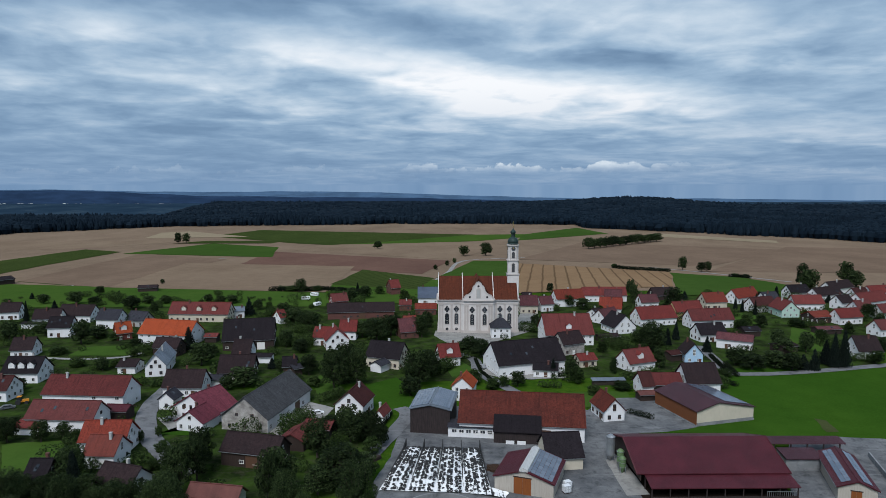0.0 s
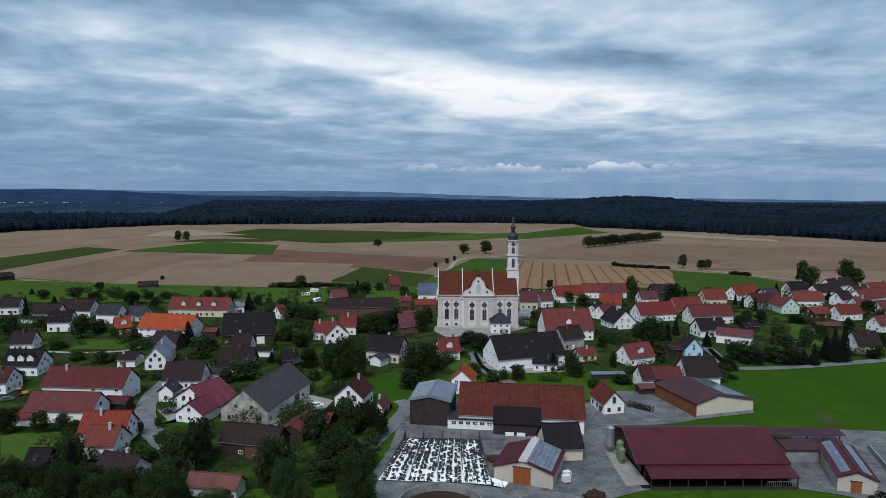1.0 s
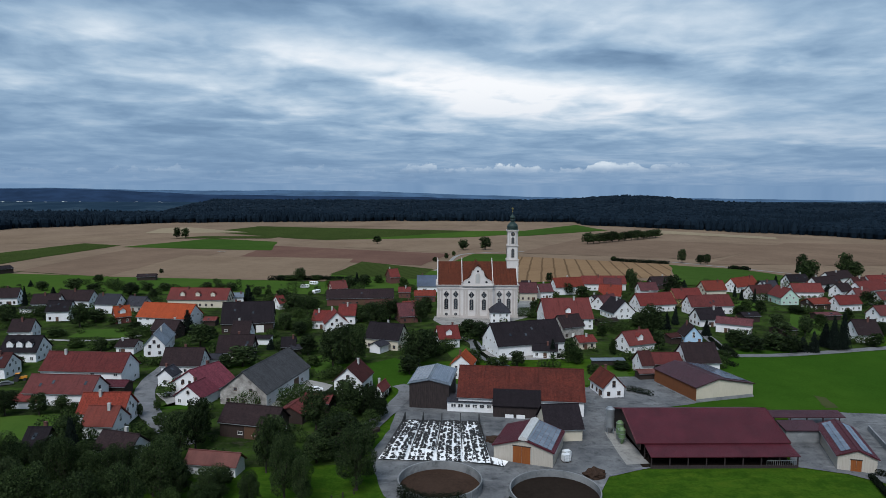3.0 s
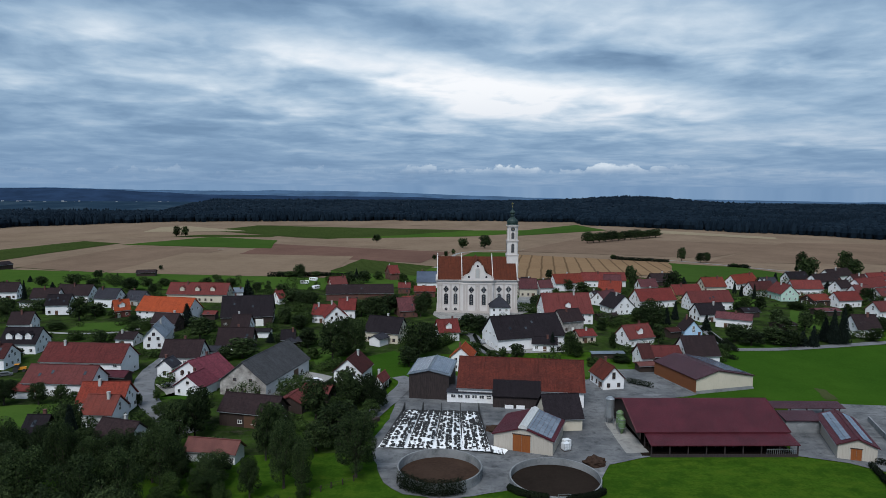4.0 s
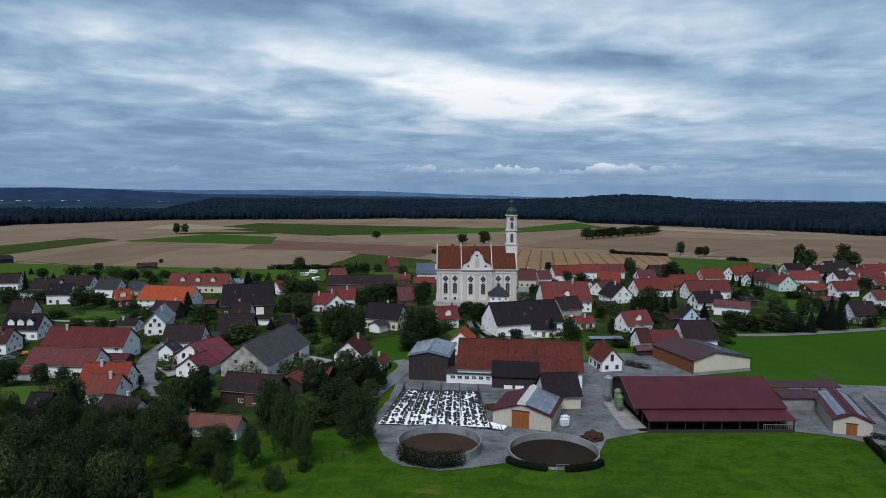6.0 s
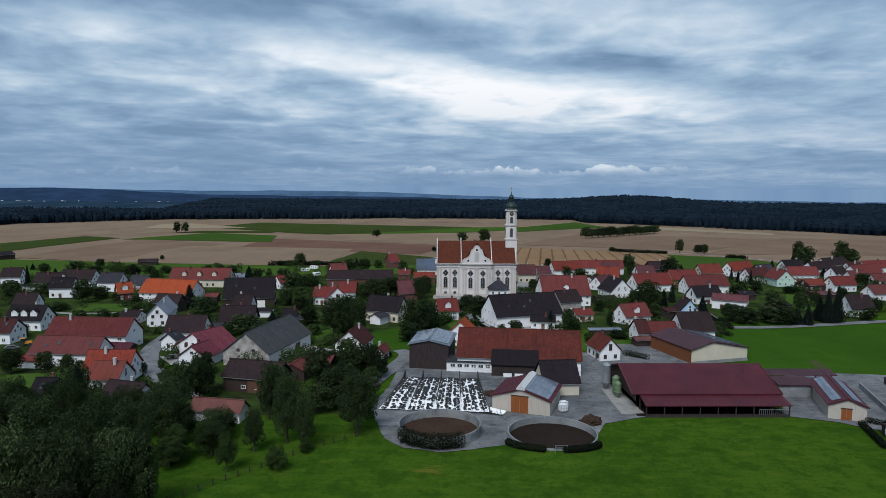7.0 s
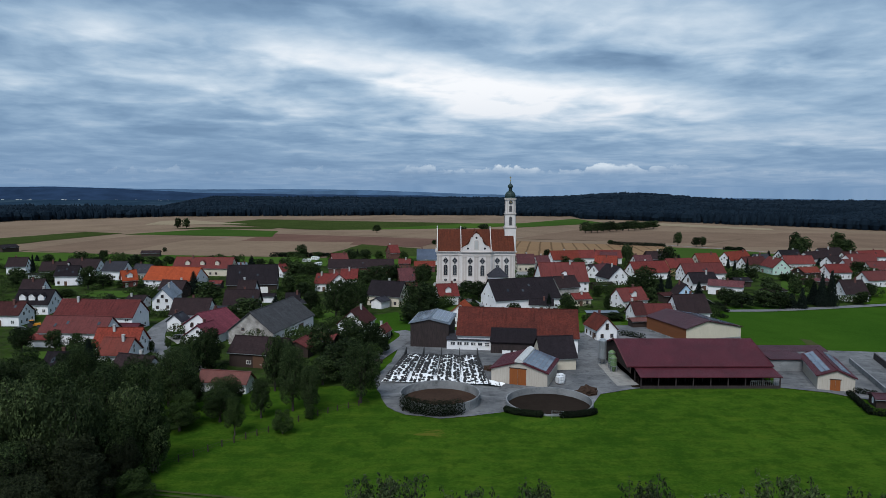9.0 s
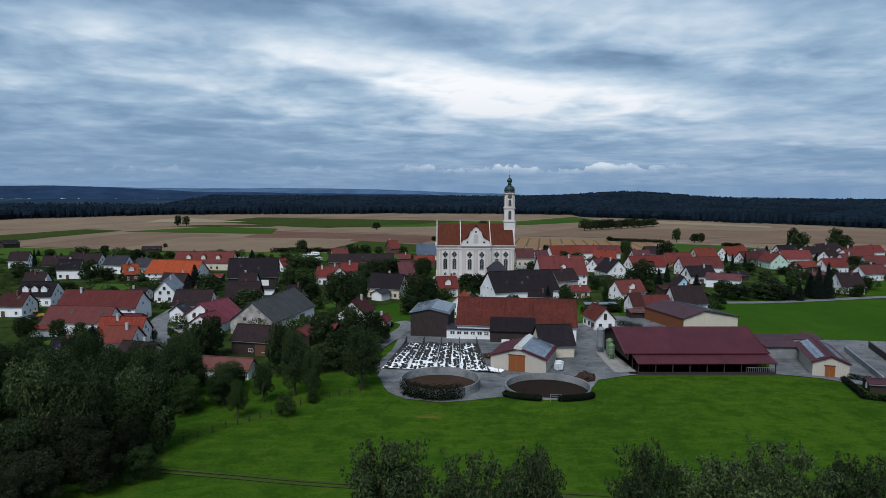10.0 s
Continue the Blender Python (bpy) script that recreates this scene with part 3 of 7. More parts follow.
def gable_roof(bm, L, W, eave, ridge, over=0.5, thick=0.28):
    """Two slabs with eaves and verges; W and L are over the roof's edges."""
    k = (ridge - eave) / (W / 2)
    h = W / 2
    lift = 0.05
    out = [(-h, eave + lift), (0, ridge + lift), (h, eave + lift), (h, eave + lift - thick), (0, ridge + lift - thick), (-h, eave + lift - thick)]
    prism(bm, out, -L / 2, L / 2, lambda a, b, c: (c, a, b))


def house(x, y, turn, L, W, eave, ridge, wall, roof, panes="house", dormers=0, solar=0, ridge_light=0, skylights=None, gate=None, side=None):
    rng = random.Random(int(x * 13 + y * 7))
    if panes == "house" and y > 225 and 6.5 < ridge < 10:
        # one and a half storeys under a steep roof
        eave -= 0.7
        ridge = max(ridge, eave + 0.47 * W)
    HOUSES.append((x, y, max(L, W) / 2 + 1.5))
    barn = panes != "house"
    kind = "barn" if barn else "house"
    extra = " and dormers" if dormers else " and solar panels" if solar else ""
    e = thing(kind, x, y, turn, f"{WALL_WORDS[wall]} {kind} with {ROOF_WORDS[roof]} gable roof{extra}", kind, "village houses" if not barn else "village barns")
    over = 0.45
    wl_, ww = L - 2 * over, W - 2 * over
    k = (ridge - eave) / (W / 2)
    we = eave - 0.1 + 0.45 * k - 0.26
    wr = we + ww / 2 * k
    bm = bmesh.new()
    prism(bm, [(-ww / 2, -0.3), (ww / 2, -0.3), (ww / 2, we), (0, wr), (-ww / 2, we)], -wl_ / 2, wl_ / 2, lambda a, b, c: (c, a, b))
    part("wall", bm, wall, e)
    bm = bmesh.new()
    gable_roof(bm, L, W, eave, ridge)
    part("roof", bm, ROOFS[roof], e)
    bm = bmesh.new()
    box(bm, -L / 2 - 0.02, L / 2 + 0.02, -0.16, 0.16, ridge - 0.02, ridge + 0.15)
    part("ridge_cap", bm, ROOFS[roof], e)
    if side:
        for sg in (-1, 1):
            bm = bmesh.new()
            box(bm, -wl_ / 2 + 0.02, wl_ / 2 - 0.02, sg * ww / 2 - 0.03, sg * ww / 2 + 0.03, 0, we - 0.02)
            part("side_wall", bm, side, e, "white rendered long wall")
    # gutters
    for s in (-1, 1):
        bm = bmesh.new()
        box(bm, -L / 2, L / 2, s * W / 2 - 0.08, s * W / 2 + 0.08, eave - 0.28, eave - 0.12)
        part("gutter", bm, "galvanised", e)
    fm = "frame_brown" if wall in ("cream", "stone", "brick") or rng.random() < 0.3 else "frame_white"
    floors = [1.5] if we < 4.2 else [1.5, 4.1]
    if panes in ("house", "barn"):
        step = 3.0 if panes == "house" else 3.6
        for side in (-1, 1):
            rot = 0 if side < 0 else 180
            for fz in floors:
                if fz + 0.8 > we:
                    continue
                n_ = max(1, int(wl_ / step))
                for i in range(n_):
                    u = (i + 0.5) / n_ * wl_ - wl_ / 2
                    if rng.random() < (0.22 if panes == "house" else 0.5):
                        continue
                    wd = 0.95 if panes == "house" else 1.2
                    window(e, pose(u, side * ww / 2, fz, 0, 0, rot), wd, 1.15 if panes == "house" else 0.8, fm)
            rot = 90 if side > 0 else -90
            levels = [(1.5, 3.0), (4.1, 3.0), (min(we + 1.4, wr - 1.6), 2.4)] if panes == "house" else [(1.5, 4.0), (we + 0.8, 3.5)]
            for fz, sp in levels:
                half = ww / 2 if fz + 0.9 < we else (wr - fz - 1.1) / k
                n_ = int(2 * half / sp)
                if half < 0.8:
                    continue
                for i in range(max(1, n_)):
                    u = (i + 0.5) / max(1, n_) * 2 * half - half
                    if abs(u) + 0.7 > half and n_ > 1:
                        continue
                    window(e, pose(side * wl_ / 2, u, fz, 0, 0, rot), 0.9, 1.1 if panes == "house" else 0.8, fm)
    # a door on each long side, large on barns
    dw, dh = (1.1, 2.05) if panes == "house" else (3.2, 3.2 if we > 3.6 else 2.6)
    bm = bmesh.new()
    box(bm, -dw / 2, dw / 2, -0.05, 0.05, 0, dh)
    box(bm, -dw / 2 - 0.1, -dw / 2, -0.07, 0.07, 0, dh + 0.1)
    box(bm, dw / 2, dw / 2 + 0.1, -0.07, 0.07, 0, dh + 0.1)
    box(bm, -dw / 2, dw / 2, -0.07, 0.07, dh, dh + 0.1)
    if panes != "none":
        d = part("door", bm, "frame_brown" if rng.random() < 0.7 else "frame_white", e, at=pose(wl_ * rng.uniform(-0.3, 0.3), -ww / 2 - 0.03, 0))
        again(d, e, pose(wl_ * rng.uniform(-0.3, 0.3), ww / 2 + 0.03, 0, 0, 0, 180))
    else:
        bm.free()
    if panes == "house" or (panes == "barn" and rng.random() < 0.4):
        cx, cy = L * rng.uniform(-0.3, 0.3), rng.choice((-0.9, 0.9))
        bm = bmesh.new()
        cz = ridge - abs(cy) * k
        box(bm, cx - 0.35, cx + 0.35, cy - 0.3, cy + 0.3, cz - 0.5, ridge + 0.9)
        box(bm, cx - 0.43, cx + 0.43, cy - 0.38, cy + 0.38, ridge + 0.9, ridge + 1.02)
        part("chimney", bm, "brick" if rng.random() < 0.6 else "grey", e)
    slope = math.degrees(math.atan(k))
    n_light = rng.choice((0, 0, 1, 2, 3)) if skylights is None and "metal" not in roof else (skylights or 0)
    if n_light:
        bm = bmesh.new()
        box(bm, -0.4, 0.4, -0.6, 0.6, 0.0, 0.08)
        sk = None
        side = rng.choice((-1, 1))
        for i in range(n_light):
            u, v = L * rng.uniform(-0.4, 0.4), W / 2 * rng.uniform(0.35, 0.7)
            m = pose(u, side * v, ridge - v * k + 0.07, -slope * side, 0, 0)
            sk = part("skylight", bm, "glass", e, at=m) if sk is None else again(sk, e, m)
    for i in range(dormers):
        u = ((i + 0.5) / dormers - 0.5) * L * 0.75
        dwid, dhei = 2.4, 1.7
        v0 = W / 2 * 0.72
        z0 = ridge - v0 * k
        for side in (-1,):
            bm = bmesh.new()
            depth = (dhei + 1.0) / k
            prism(bm, [(u - dwid / 2, z0 - 0.2), (u + dwid / 2, z0 - 0.2), (u + dwid / 2, z0 + dhei), (u, z0 + dhei + 1.0), (u - dwid / 2, z0 + dhei)], -v0, -v0 + depth, lambda a, b, c: (a, c, b))
            dm = part("dormer", bm, wall if wall in ("white", "cream") else "white", e)
            bm = bmesh.new()
            for sg in (-1, 1):
                prism(bm, [(u, z0 + dhei + 1.02), (u, z0 + dhei + 1.18), (u + sg * (dwid / 2 + 0.3), z0 + dhei - 0.05), (u + sg * (dwid / 2 + 0.3), z0 + dhei - 0.21)], -v0 - 0.3, -v0 + depth + 0.4, lambda a, b, c: (a, c, b))
            part("dormer_roof", bm, ROOFS[roof], dm)
            me, mp = window_mesh(1.2, 1.2, "frame_white")
            o = new("dormer_window", me)
            o.parent, o.matrix_basis = dm, pose(u, -v0 - 0.02, z0 + 0.95)
    if solar:
        # rows of panels on one slope (1: far or right-hand slope, 2: both, 3: both with a free strip at the ridge)
        sides = (-1,) if solar == 1 else (-1, 1)
        cols = int((L - 0.8) / 1.75)
        run = math.hypot(W / 2, ridge - eave)
        first = 0.5 if solar != 3 else 1.3
        nrow = int((run - first - 0.3) / 1.1)
        bm = bmesh.new()
        box(bm, -0.84, 0.84, -0.51, 0.51, 0.05, 0.10)
        pan = None
        for side in sides:
            for r in range(nrow):
                dist = first + 0.55 + r * 1.1
                v, zz = dist * math.cos(radians(slope)), ridge - dist * math.sin(radians(slope)) + 0.1
                for c_ in range(cols):
                    m = pose((c_ - (cols - 1) / 2) * 1.75, side * v, zz, -slope * side, 0, 0)
                    pan = part("solar_panel", bm, "solar", e, at=m) if pan is None else again(pan, e, m)
    if gate:
        # a two-leaved gate in the gable that faces the yard, under a drip board
        gw, gh, gu = gate
        m = pose(-wl_ / 2, gu, 0, 0, 0, -90)
        for sg in (-1, 1):
            bm = bmesh.new()
            box(bm, min(0.03 * sg, gw / 2 * sg), max(0.03 * sg, gw / 2 * sg), -0.12, 0.05, 0.05, gh)
            part("gate_leaf", bm, "doorwood", e, "orange-brown boarded gate leaf", m)
        bm = bmesh.new()
        box(bm, -gw / 2 - 0.2, gw / 2 + 0.2, -0.16, 0.05, gh, gh + 0.2)
        part("gate_rail", bm, "wood", e, at=m)
    if ridge_light:
        bm = bmesh.new()
        prism(bm, [(-1.1, ridge - 1.1 * k + 0.06), (-1.0, ridge + 0.25), (0, ridge + 0.75), (1.0, ridge + 0.25), (1.1, ridge - 1.1 * k + 0.06)], -L / 2 - 0.05, L / 2 - 0.8, lambda a, b, c: (c, a, b))
        part("ridge_skylight", bm, "translucent_sheet", e, "translucent ridge skylight")
    return e


# fields, roads and yards
field('stubble', [(-468.2, 459.6), (481.3, 471.4), (1439.5, 1426.6), (-1471.5, 1450.2)], 0.1)
field('meadow', [(-312.4, 393.4), (-68.5, 395.5), (-77.8, 454.8), (-411.6, 518.9)], 0.28)
field('meadow', [(-70.5, 406.9), (5.6, 407.7), (-0.6, 533.2), (-82.7, 499.7)], 0.3)
field('tan', [(-245.1, 482.9), (-79.6, 457.9), (-84.3, 640.4), (-262.9, 679.4)], 0.35)
field('brown', [(-336.0, 520.0), (-247.2, 482.8), (-238.3, 729.9), (-372.6, 816.8)], 0.3)
field('redbrown', [(-203.4, 658.1), (-15.8, 574.7), (13.7, 709.5), (-220.7, 856.1)], 0.32)
field('darkcrop', [(-82.7, 499.7), (-16.6, 471.9), (-3.9, 541.9), (-72.4, 611.0)], 0.4)
field('brightgreen', [(-397.0, 816.2), (-195.4, 758.8), (-235.5, 951.0), (-365.0, 1047.1)], 0.4)
field('darkcrop', [(-472.4, 652.7), (-382.1, 527.7), (-413.9, 850.9), (-488.5, 900.5)], 0.36)
field('tan', [(-664.0, 856.5), (-503.6, 913.9), (-428.9, 1107.0), (-850.8, 1097.9)], 0.3)
field('pale', [(-523.6, 1158.3), (-348.6, 1191.0), (-511.5, 1335.2), (-553.2, 1298.3)], 0.45)
field('darkcrop', [(-425.0, 1204.1), (-171.9, 1000.6), (64.8, 1246.9), (-379.4, 1376.9)], 0.42)
field('meadow', [(-157.4, 1018.0), (57.2, 1092.4), (240.6, 1267.4), (-42.0, 1228.5)], 0.38)
field('tan', [(-391.1, 1376.5), (-107.3, 1384.3), (99.9, 1452.0), (-277.2, 1463.0)], 0.45)
field('tan', [(-215.2, 894.6), (13.9, 726.7), (103.6, 992.7), (-89.1, 1154.3)], 0.33)
field('brightgreen', [(-3.0, 541.9), (64.3, 534.1), (83.5, 702.8), (37.0, 710.0)], 0.5)
field('tramline', [(50.8, 450.1), (176.5, 488.3), (208.6, 588.4), (74.8, 678.7)], 0.45)
field('brown', [(86.4, 728.3), (262.1, 640.3), (476.5, 887.3), (234.5, 1084.1)], 0.36)
field('brightgreen', [(129.4, 1106.4), (323.1, 1269.4), (301.2, 1457.8), (156.4, 1249.1)], 0.44)
field('brightgreen', [(163.0, 438.0), (272.0, 472.0), (252.5, 545.6), (206.8, 583.2)], 0.5)
field('brown', [(243.6, 594.2), (462.1, 577.1), (701.6, 880.6), (505.7, 957.8)], 0.34)
field('pale', [(393.7, 1193.7), (545.6, 1055.3), (564.4, 1103.2), (428.0, 1272.0)], 0.46)
field('mown', [(117.9, 258.2), (199.6, 261.4), (183.1, 181.8), (60.8, 188.3)], 0.12)
patch('farmyard', 'concrete', [(-12.9, 146.7), (-14.8, 156.1), (-11.3, 172.7), (-10.5, 188.1), (-6.0, 212.3), (0.5, 215.4), (48.0, 206.6), (52.1, 212.5), (62.5, 200.0), (60.8, 188.3), (54.5, 183.6), (54.2, 154.6), (52.0, 148.9), (41.1, 143.9), (37.7, 137.1), (29.6, 130.8), (16.7, 130.8), (11.9, 129.2), (2.6, 126.9), (-5.3, 129.1), (-9.7, 134.4)], 0.14)
patch('side_yard', 'concrete', [(102.6, 183.8), (118.4, 187.1), (142.7, 183.9), (111.8, 132.2), (101.1, 141.2), (96.2, 145.5), (85.3, 149.6)], 0.16)
patch('hall_yard', 'concrete', [(63.0, 222.1), (82.3, 224.2), (83.8, 200.1), (81.0, 194.8), (70.0, 190.8), (59.5, 189.8), (49.1, 188.3)], 0.18)
patch('house_yard', 'gravel', [(16.8, 254.2), (28.0, 243.6), (49.9, 246.1), (51.4, 254.4), (43.9, 263.3), (30.7, 269.8)], 0.2)
patch('farm_court', 'gravel', [(-50.1, 191.8), (-39.7, 183.3), (-34.4, 203.5), (-33.1, 212.2), (-42.8, 218.4)], 0.2)
# dirt floor, its dark colour standing in for shade under the roof
patch('barn_floor', 'slurry_dark', [(50.0, 149.0), (86.4, 149.5), (86.5, 178.8), (50.2, 178.4)], 0.17)
field('darkcrop', [(-431.8, 1044.9), (-271.1, 1050.2), (-264.5, 1098.0), (-396.0, 1095.1)], 0.47)
road('field_track', 'gravel', 3, [(-275.6, 529.2), (-274.3, 613.3), (-266.1, 703.5), (-244.3, 748.1)], 0.25)
road('field_track', 'track', 2.5, [(-336.0, 520.0), (-245.1, 482.9), (-150.9, 463.5), (-79.0, 454.8)], 0.25)
patch('lawn', 'meadow', [(-159.7, 279.7), (-160.1, 295.0), (-139.9, 298.6), (-132.8, 279.8)], 0.16)
patch('lawn', 'mown', [(-26.6, 235.7), (-15.0, 247.4), (-8.2, 232.1), (-7.9, 212.3), (-18.0, 206.4)], 0.16)
patch('lawn', 'meadow', [(33.3, 226.7), (69.4, 231.0), (65.7, 213.8), (32.2, 211.3)], 0.16)
patch('lawn', 'meadow', [(185.9, 339.6), (190.4, 315.7), (171.2, 285.9), (163.3, 299.4)], 0.16)
patch('lawn', 'meadow', [(172.5, 376.2), (183.8, 369.1), (172.5, 342.5), (161.7, 351.9)], 0.16)
patch('lawn', 'mown', [(-82.0, 189.3), (-72.3, 187.9), (-66.3, 206.2), (-68.9, 212.0), (-69.6, 194.3), (-78.6, 191.2)], 0.16)
patch('lawn', 'meadow', [(-122.9, 181.7), (-107.6, 184.5), (-95.7, 170.4), (-109.0, 161.0)], 0.16)
patch('lawn', 'meadow', [(-47.6, 247.2), (-40.0, 253.9), (-36.0, 232.0), (-41.4, 226.3)], 0.16)
patch('lawn', 'meadow', [(2.3, 266.8), (9.9, 272.6), (15.9, 257.7), (6.7, 247.5)], 0.16)
patch('churchyard', 'gravel', [(-1.4, 317.7), (4.7, 303.3), (20.2, 296.6), (34.8, 313.0), (46.0, 325.8), (55.5, 351.5), (58.0, 379.7), (48.7, 379.6), (43.6, 354.5), (-0.9, 328.1)], 0.2)
road('lane', 'asphalt', 4.5, [(120.4, 296.8), (118.5, 275.2), (116.0, 253.9), (126.0, 251.4), (145.1, 254.0), (184.8, 264.0), (204.4, 267.9)], 0.25)
road('street', 'asphalt', 6.2, [(-61.9, 161.1), (-75.0, 176.6), (-83.5, 187.8), (-91.5, 203.3), (-95.5, 218.1), (-96.8, 235.3), (-95.2, 247.0), (-88.9, 253.7)], 0.25)
road('village_street', 'asphalt', 5, [(-18.5, 168.7), (-11.2, 193.0), (-8.5, 206.4), (-11.6, 212.3)], 0.25)
road('church_lane', 'asphalt', 4.5, [(7.2, 284.9), (16.1, 272.6), (17.0, 254.2), (23.4, 239.7), (32.0, 223.9), (43.6, 212.5), (55.4, 203.3)], 0.25)
road('field_track', 'gravel', 4, [(-32.5, 440.1), (-12.8, 482.3), (6.7, 580.0), (27.2, 709.8), (99.4, 756.1)], 0.25)
road('field_track', 'gravel', 3.5, [(204.4, 633.2), (239.4, 583.7), (262.0, 545.8), (279.6, 516.3)], 0.25)
road('field_track', 'gravel', 3, [(-280.9, 417.7), (-276.8, 446.2), (-278.1, 504.7), (-275.6, 529.2)], 0.25)
road('garden_path', 'gravel', 2.5, [(-171.9, 276.5), (-151.0, 273.6), (-134.5, 276.8), (-129.4, 284.1)], 0.25)
road('dirt_track', 'track', 0.6, [(-78.8, 97.2), (-50.3, 94.2), (-30.4, 90.8), (-13.5, 87.8), (18.1, 85.0), (31.5, 83.2)], 0.13)
road('dirt_track', 'track', 0.6, [(-77.8, 95.9), (-49.7, 92.8), (-30.1, 89.5), (-13.3, 86.6), (17.9, 83.7), (31.1, 82.0)], 0.13)
field('garden', [(-215.0, 222.0), (175.0, 258.0), (330.0, 445.0), (-330.0, 430.0)], 0.05)
field('garden', [(-120.0, 150.0), (-20.0, 150.0), (-10.0, 232.0), (-215.0, 232.0)], 0.045)
field('stubble', [(-1000.0, 1240.0), (800.0, 1150.0), (800.0, 1660.0), (-1000.0, 1690.0)], 0.07)
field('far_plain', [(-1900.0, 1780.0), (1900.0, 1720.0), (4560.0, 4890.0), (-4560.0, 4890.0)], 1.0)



# ---- trees ----
def leaf_cloud(rng, centres, count, size, droop=0.0):
    """Many small bent leaf sprays in the outer part of a set of ellipsoids (cx, cy, cz, rx, ry, rz)."""
    c = np.array(centres)
    wgt = (c[:, 3] * c[:, 4] * c[:, 5]) ** 0.66
    pick = rng.choice(len(c), count, p=wgt / wgt.sum())
    d = rng.normal(size=(count, 3))
    d /= np.linalg.norm(d, axis=1)[:, None]
    rad = rng.uniform(0.55, 1.06, (count, 1)) ** 0.6
    p = c[pick, :3] + d * rad * c[pick, 3:]
    if droop:
        p[:, 2] -= rng.uniform(0, droop, count) * (np.abs(d[:, 0]) + np.abs(d[:, 1])) * 0.7
    nrm = d * 0.9 + rng.normal(size=(count, 3)) * 0.55 + np.array([0, 0, 0.4])
    nrm /= np.linalg.norm(nrm, axis=1)[:, None]
    t1 = np.cross(nrm, rng.normal(size=(count, 3)))
    if droop:
        t1 = t1 * 0.4 + np.array([0, 0, -1.0])
        t1 -= nrm * (t1 * nrm).sum(1)[:, None]
    t1 /= np.linalg.norm(t1, axis=1)[:, None] + 1e-9
    t2 = np.cross(nrm, t1)
    s = size * rng.uniform(0.6, 1.4, (count, 1))
    long = 1.25 if droop else 1.0
    a = p - t1 * s * long
    b = p + t2 * s * 0.55 + nrm * s * 0.12
    e = p + t1 * s * long - nrm * s * 0.1
    f = p - t2 * s * 0.55 + nrm * s * 0.12
    return np.stack([a, b, e, f], 1).reshape(-1, 3)


def limb(verts, faces, a, b, r0, r1, seg=6):
    a, b = np.array(a, float), np.array(b, float)
    d = (b - a) / (np.linalg.norm(b - a) + 1e-9)
    u = np.cross(d, (0.3, 0.9, 0.1))
    u /= np.linalg.norm(u)
    v = np.cross(d, u)
    k = len(verts)
    for p, r in ((a, r0), (b, r1)):
        for i in range(seg):
            w = 2 * math.pi * i / seg
            verts.append(tuple(p + r * (math.cos(w) * u + math.sin(w) * v)))
    for i in range(seg):
        j = (i + 1) % seg
        faces.append((k + i, k + j, k + seg + j, k + seg + i))


TREE_LABEL = {"broad": "leafy green deciduous tree with a dense uneven crown", "willow": "large willow with drooping grey-green foliage", "conifer": "dark green conifer in a garden", "shrub": "dense green garden bush", "thicket": "dense dark thicket bush at the meadow edge", "young": "slender young tree with a thin crown",
              "fruit": "small round fruit tree in the orchard grass", "tall": "tall tree with a bare lower trunk and open crown", "near": "tall old tree whose ragged top rises before the meadow"}
TREE_MAT = {"broad": "leaf_broad", "willow": "leaf_willow", "conifer": "leaf_conifer", "shrub": "leaf_shrub", "thicket": "leaf_thicket", "young": "leaf_willow", "fruit": "leaf_shrub", "tall": "leaf_broad", "near": "leaf_willow"}
MASTER = {}


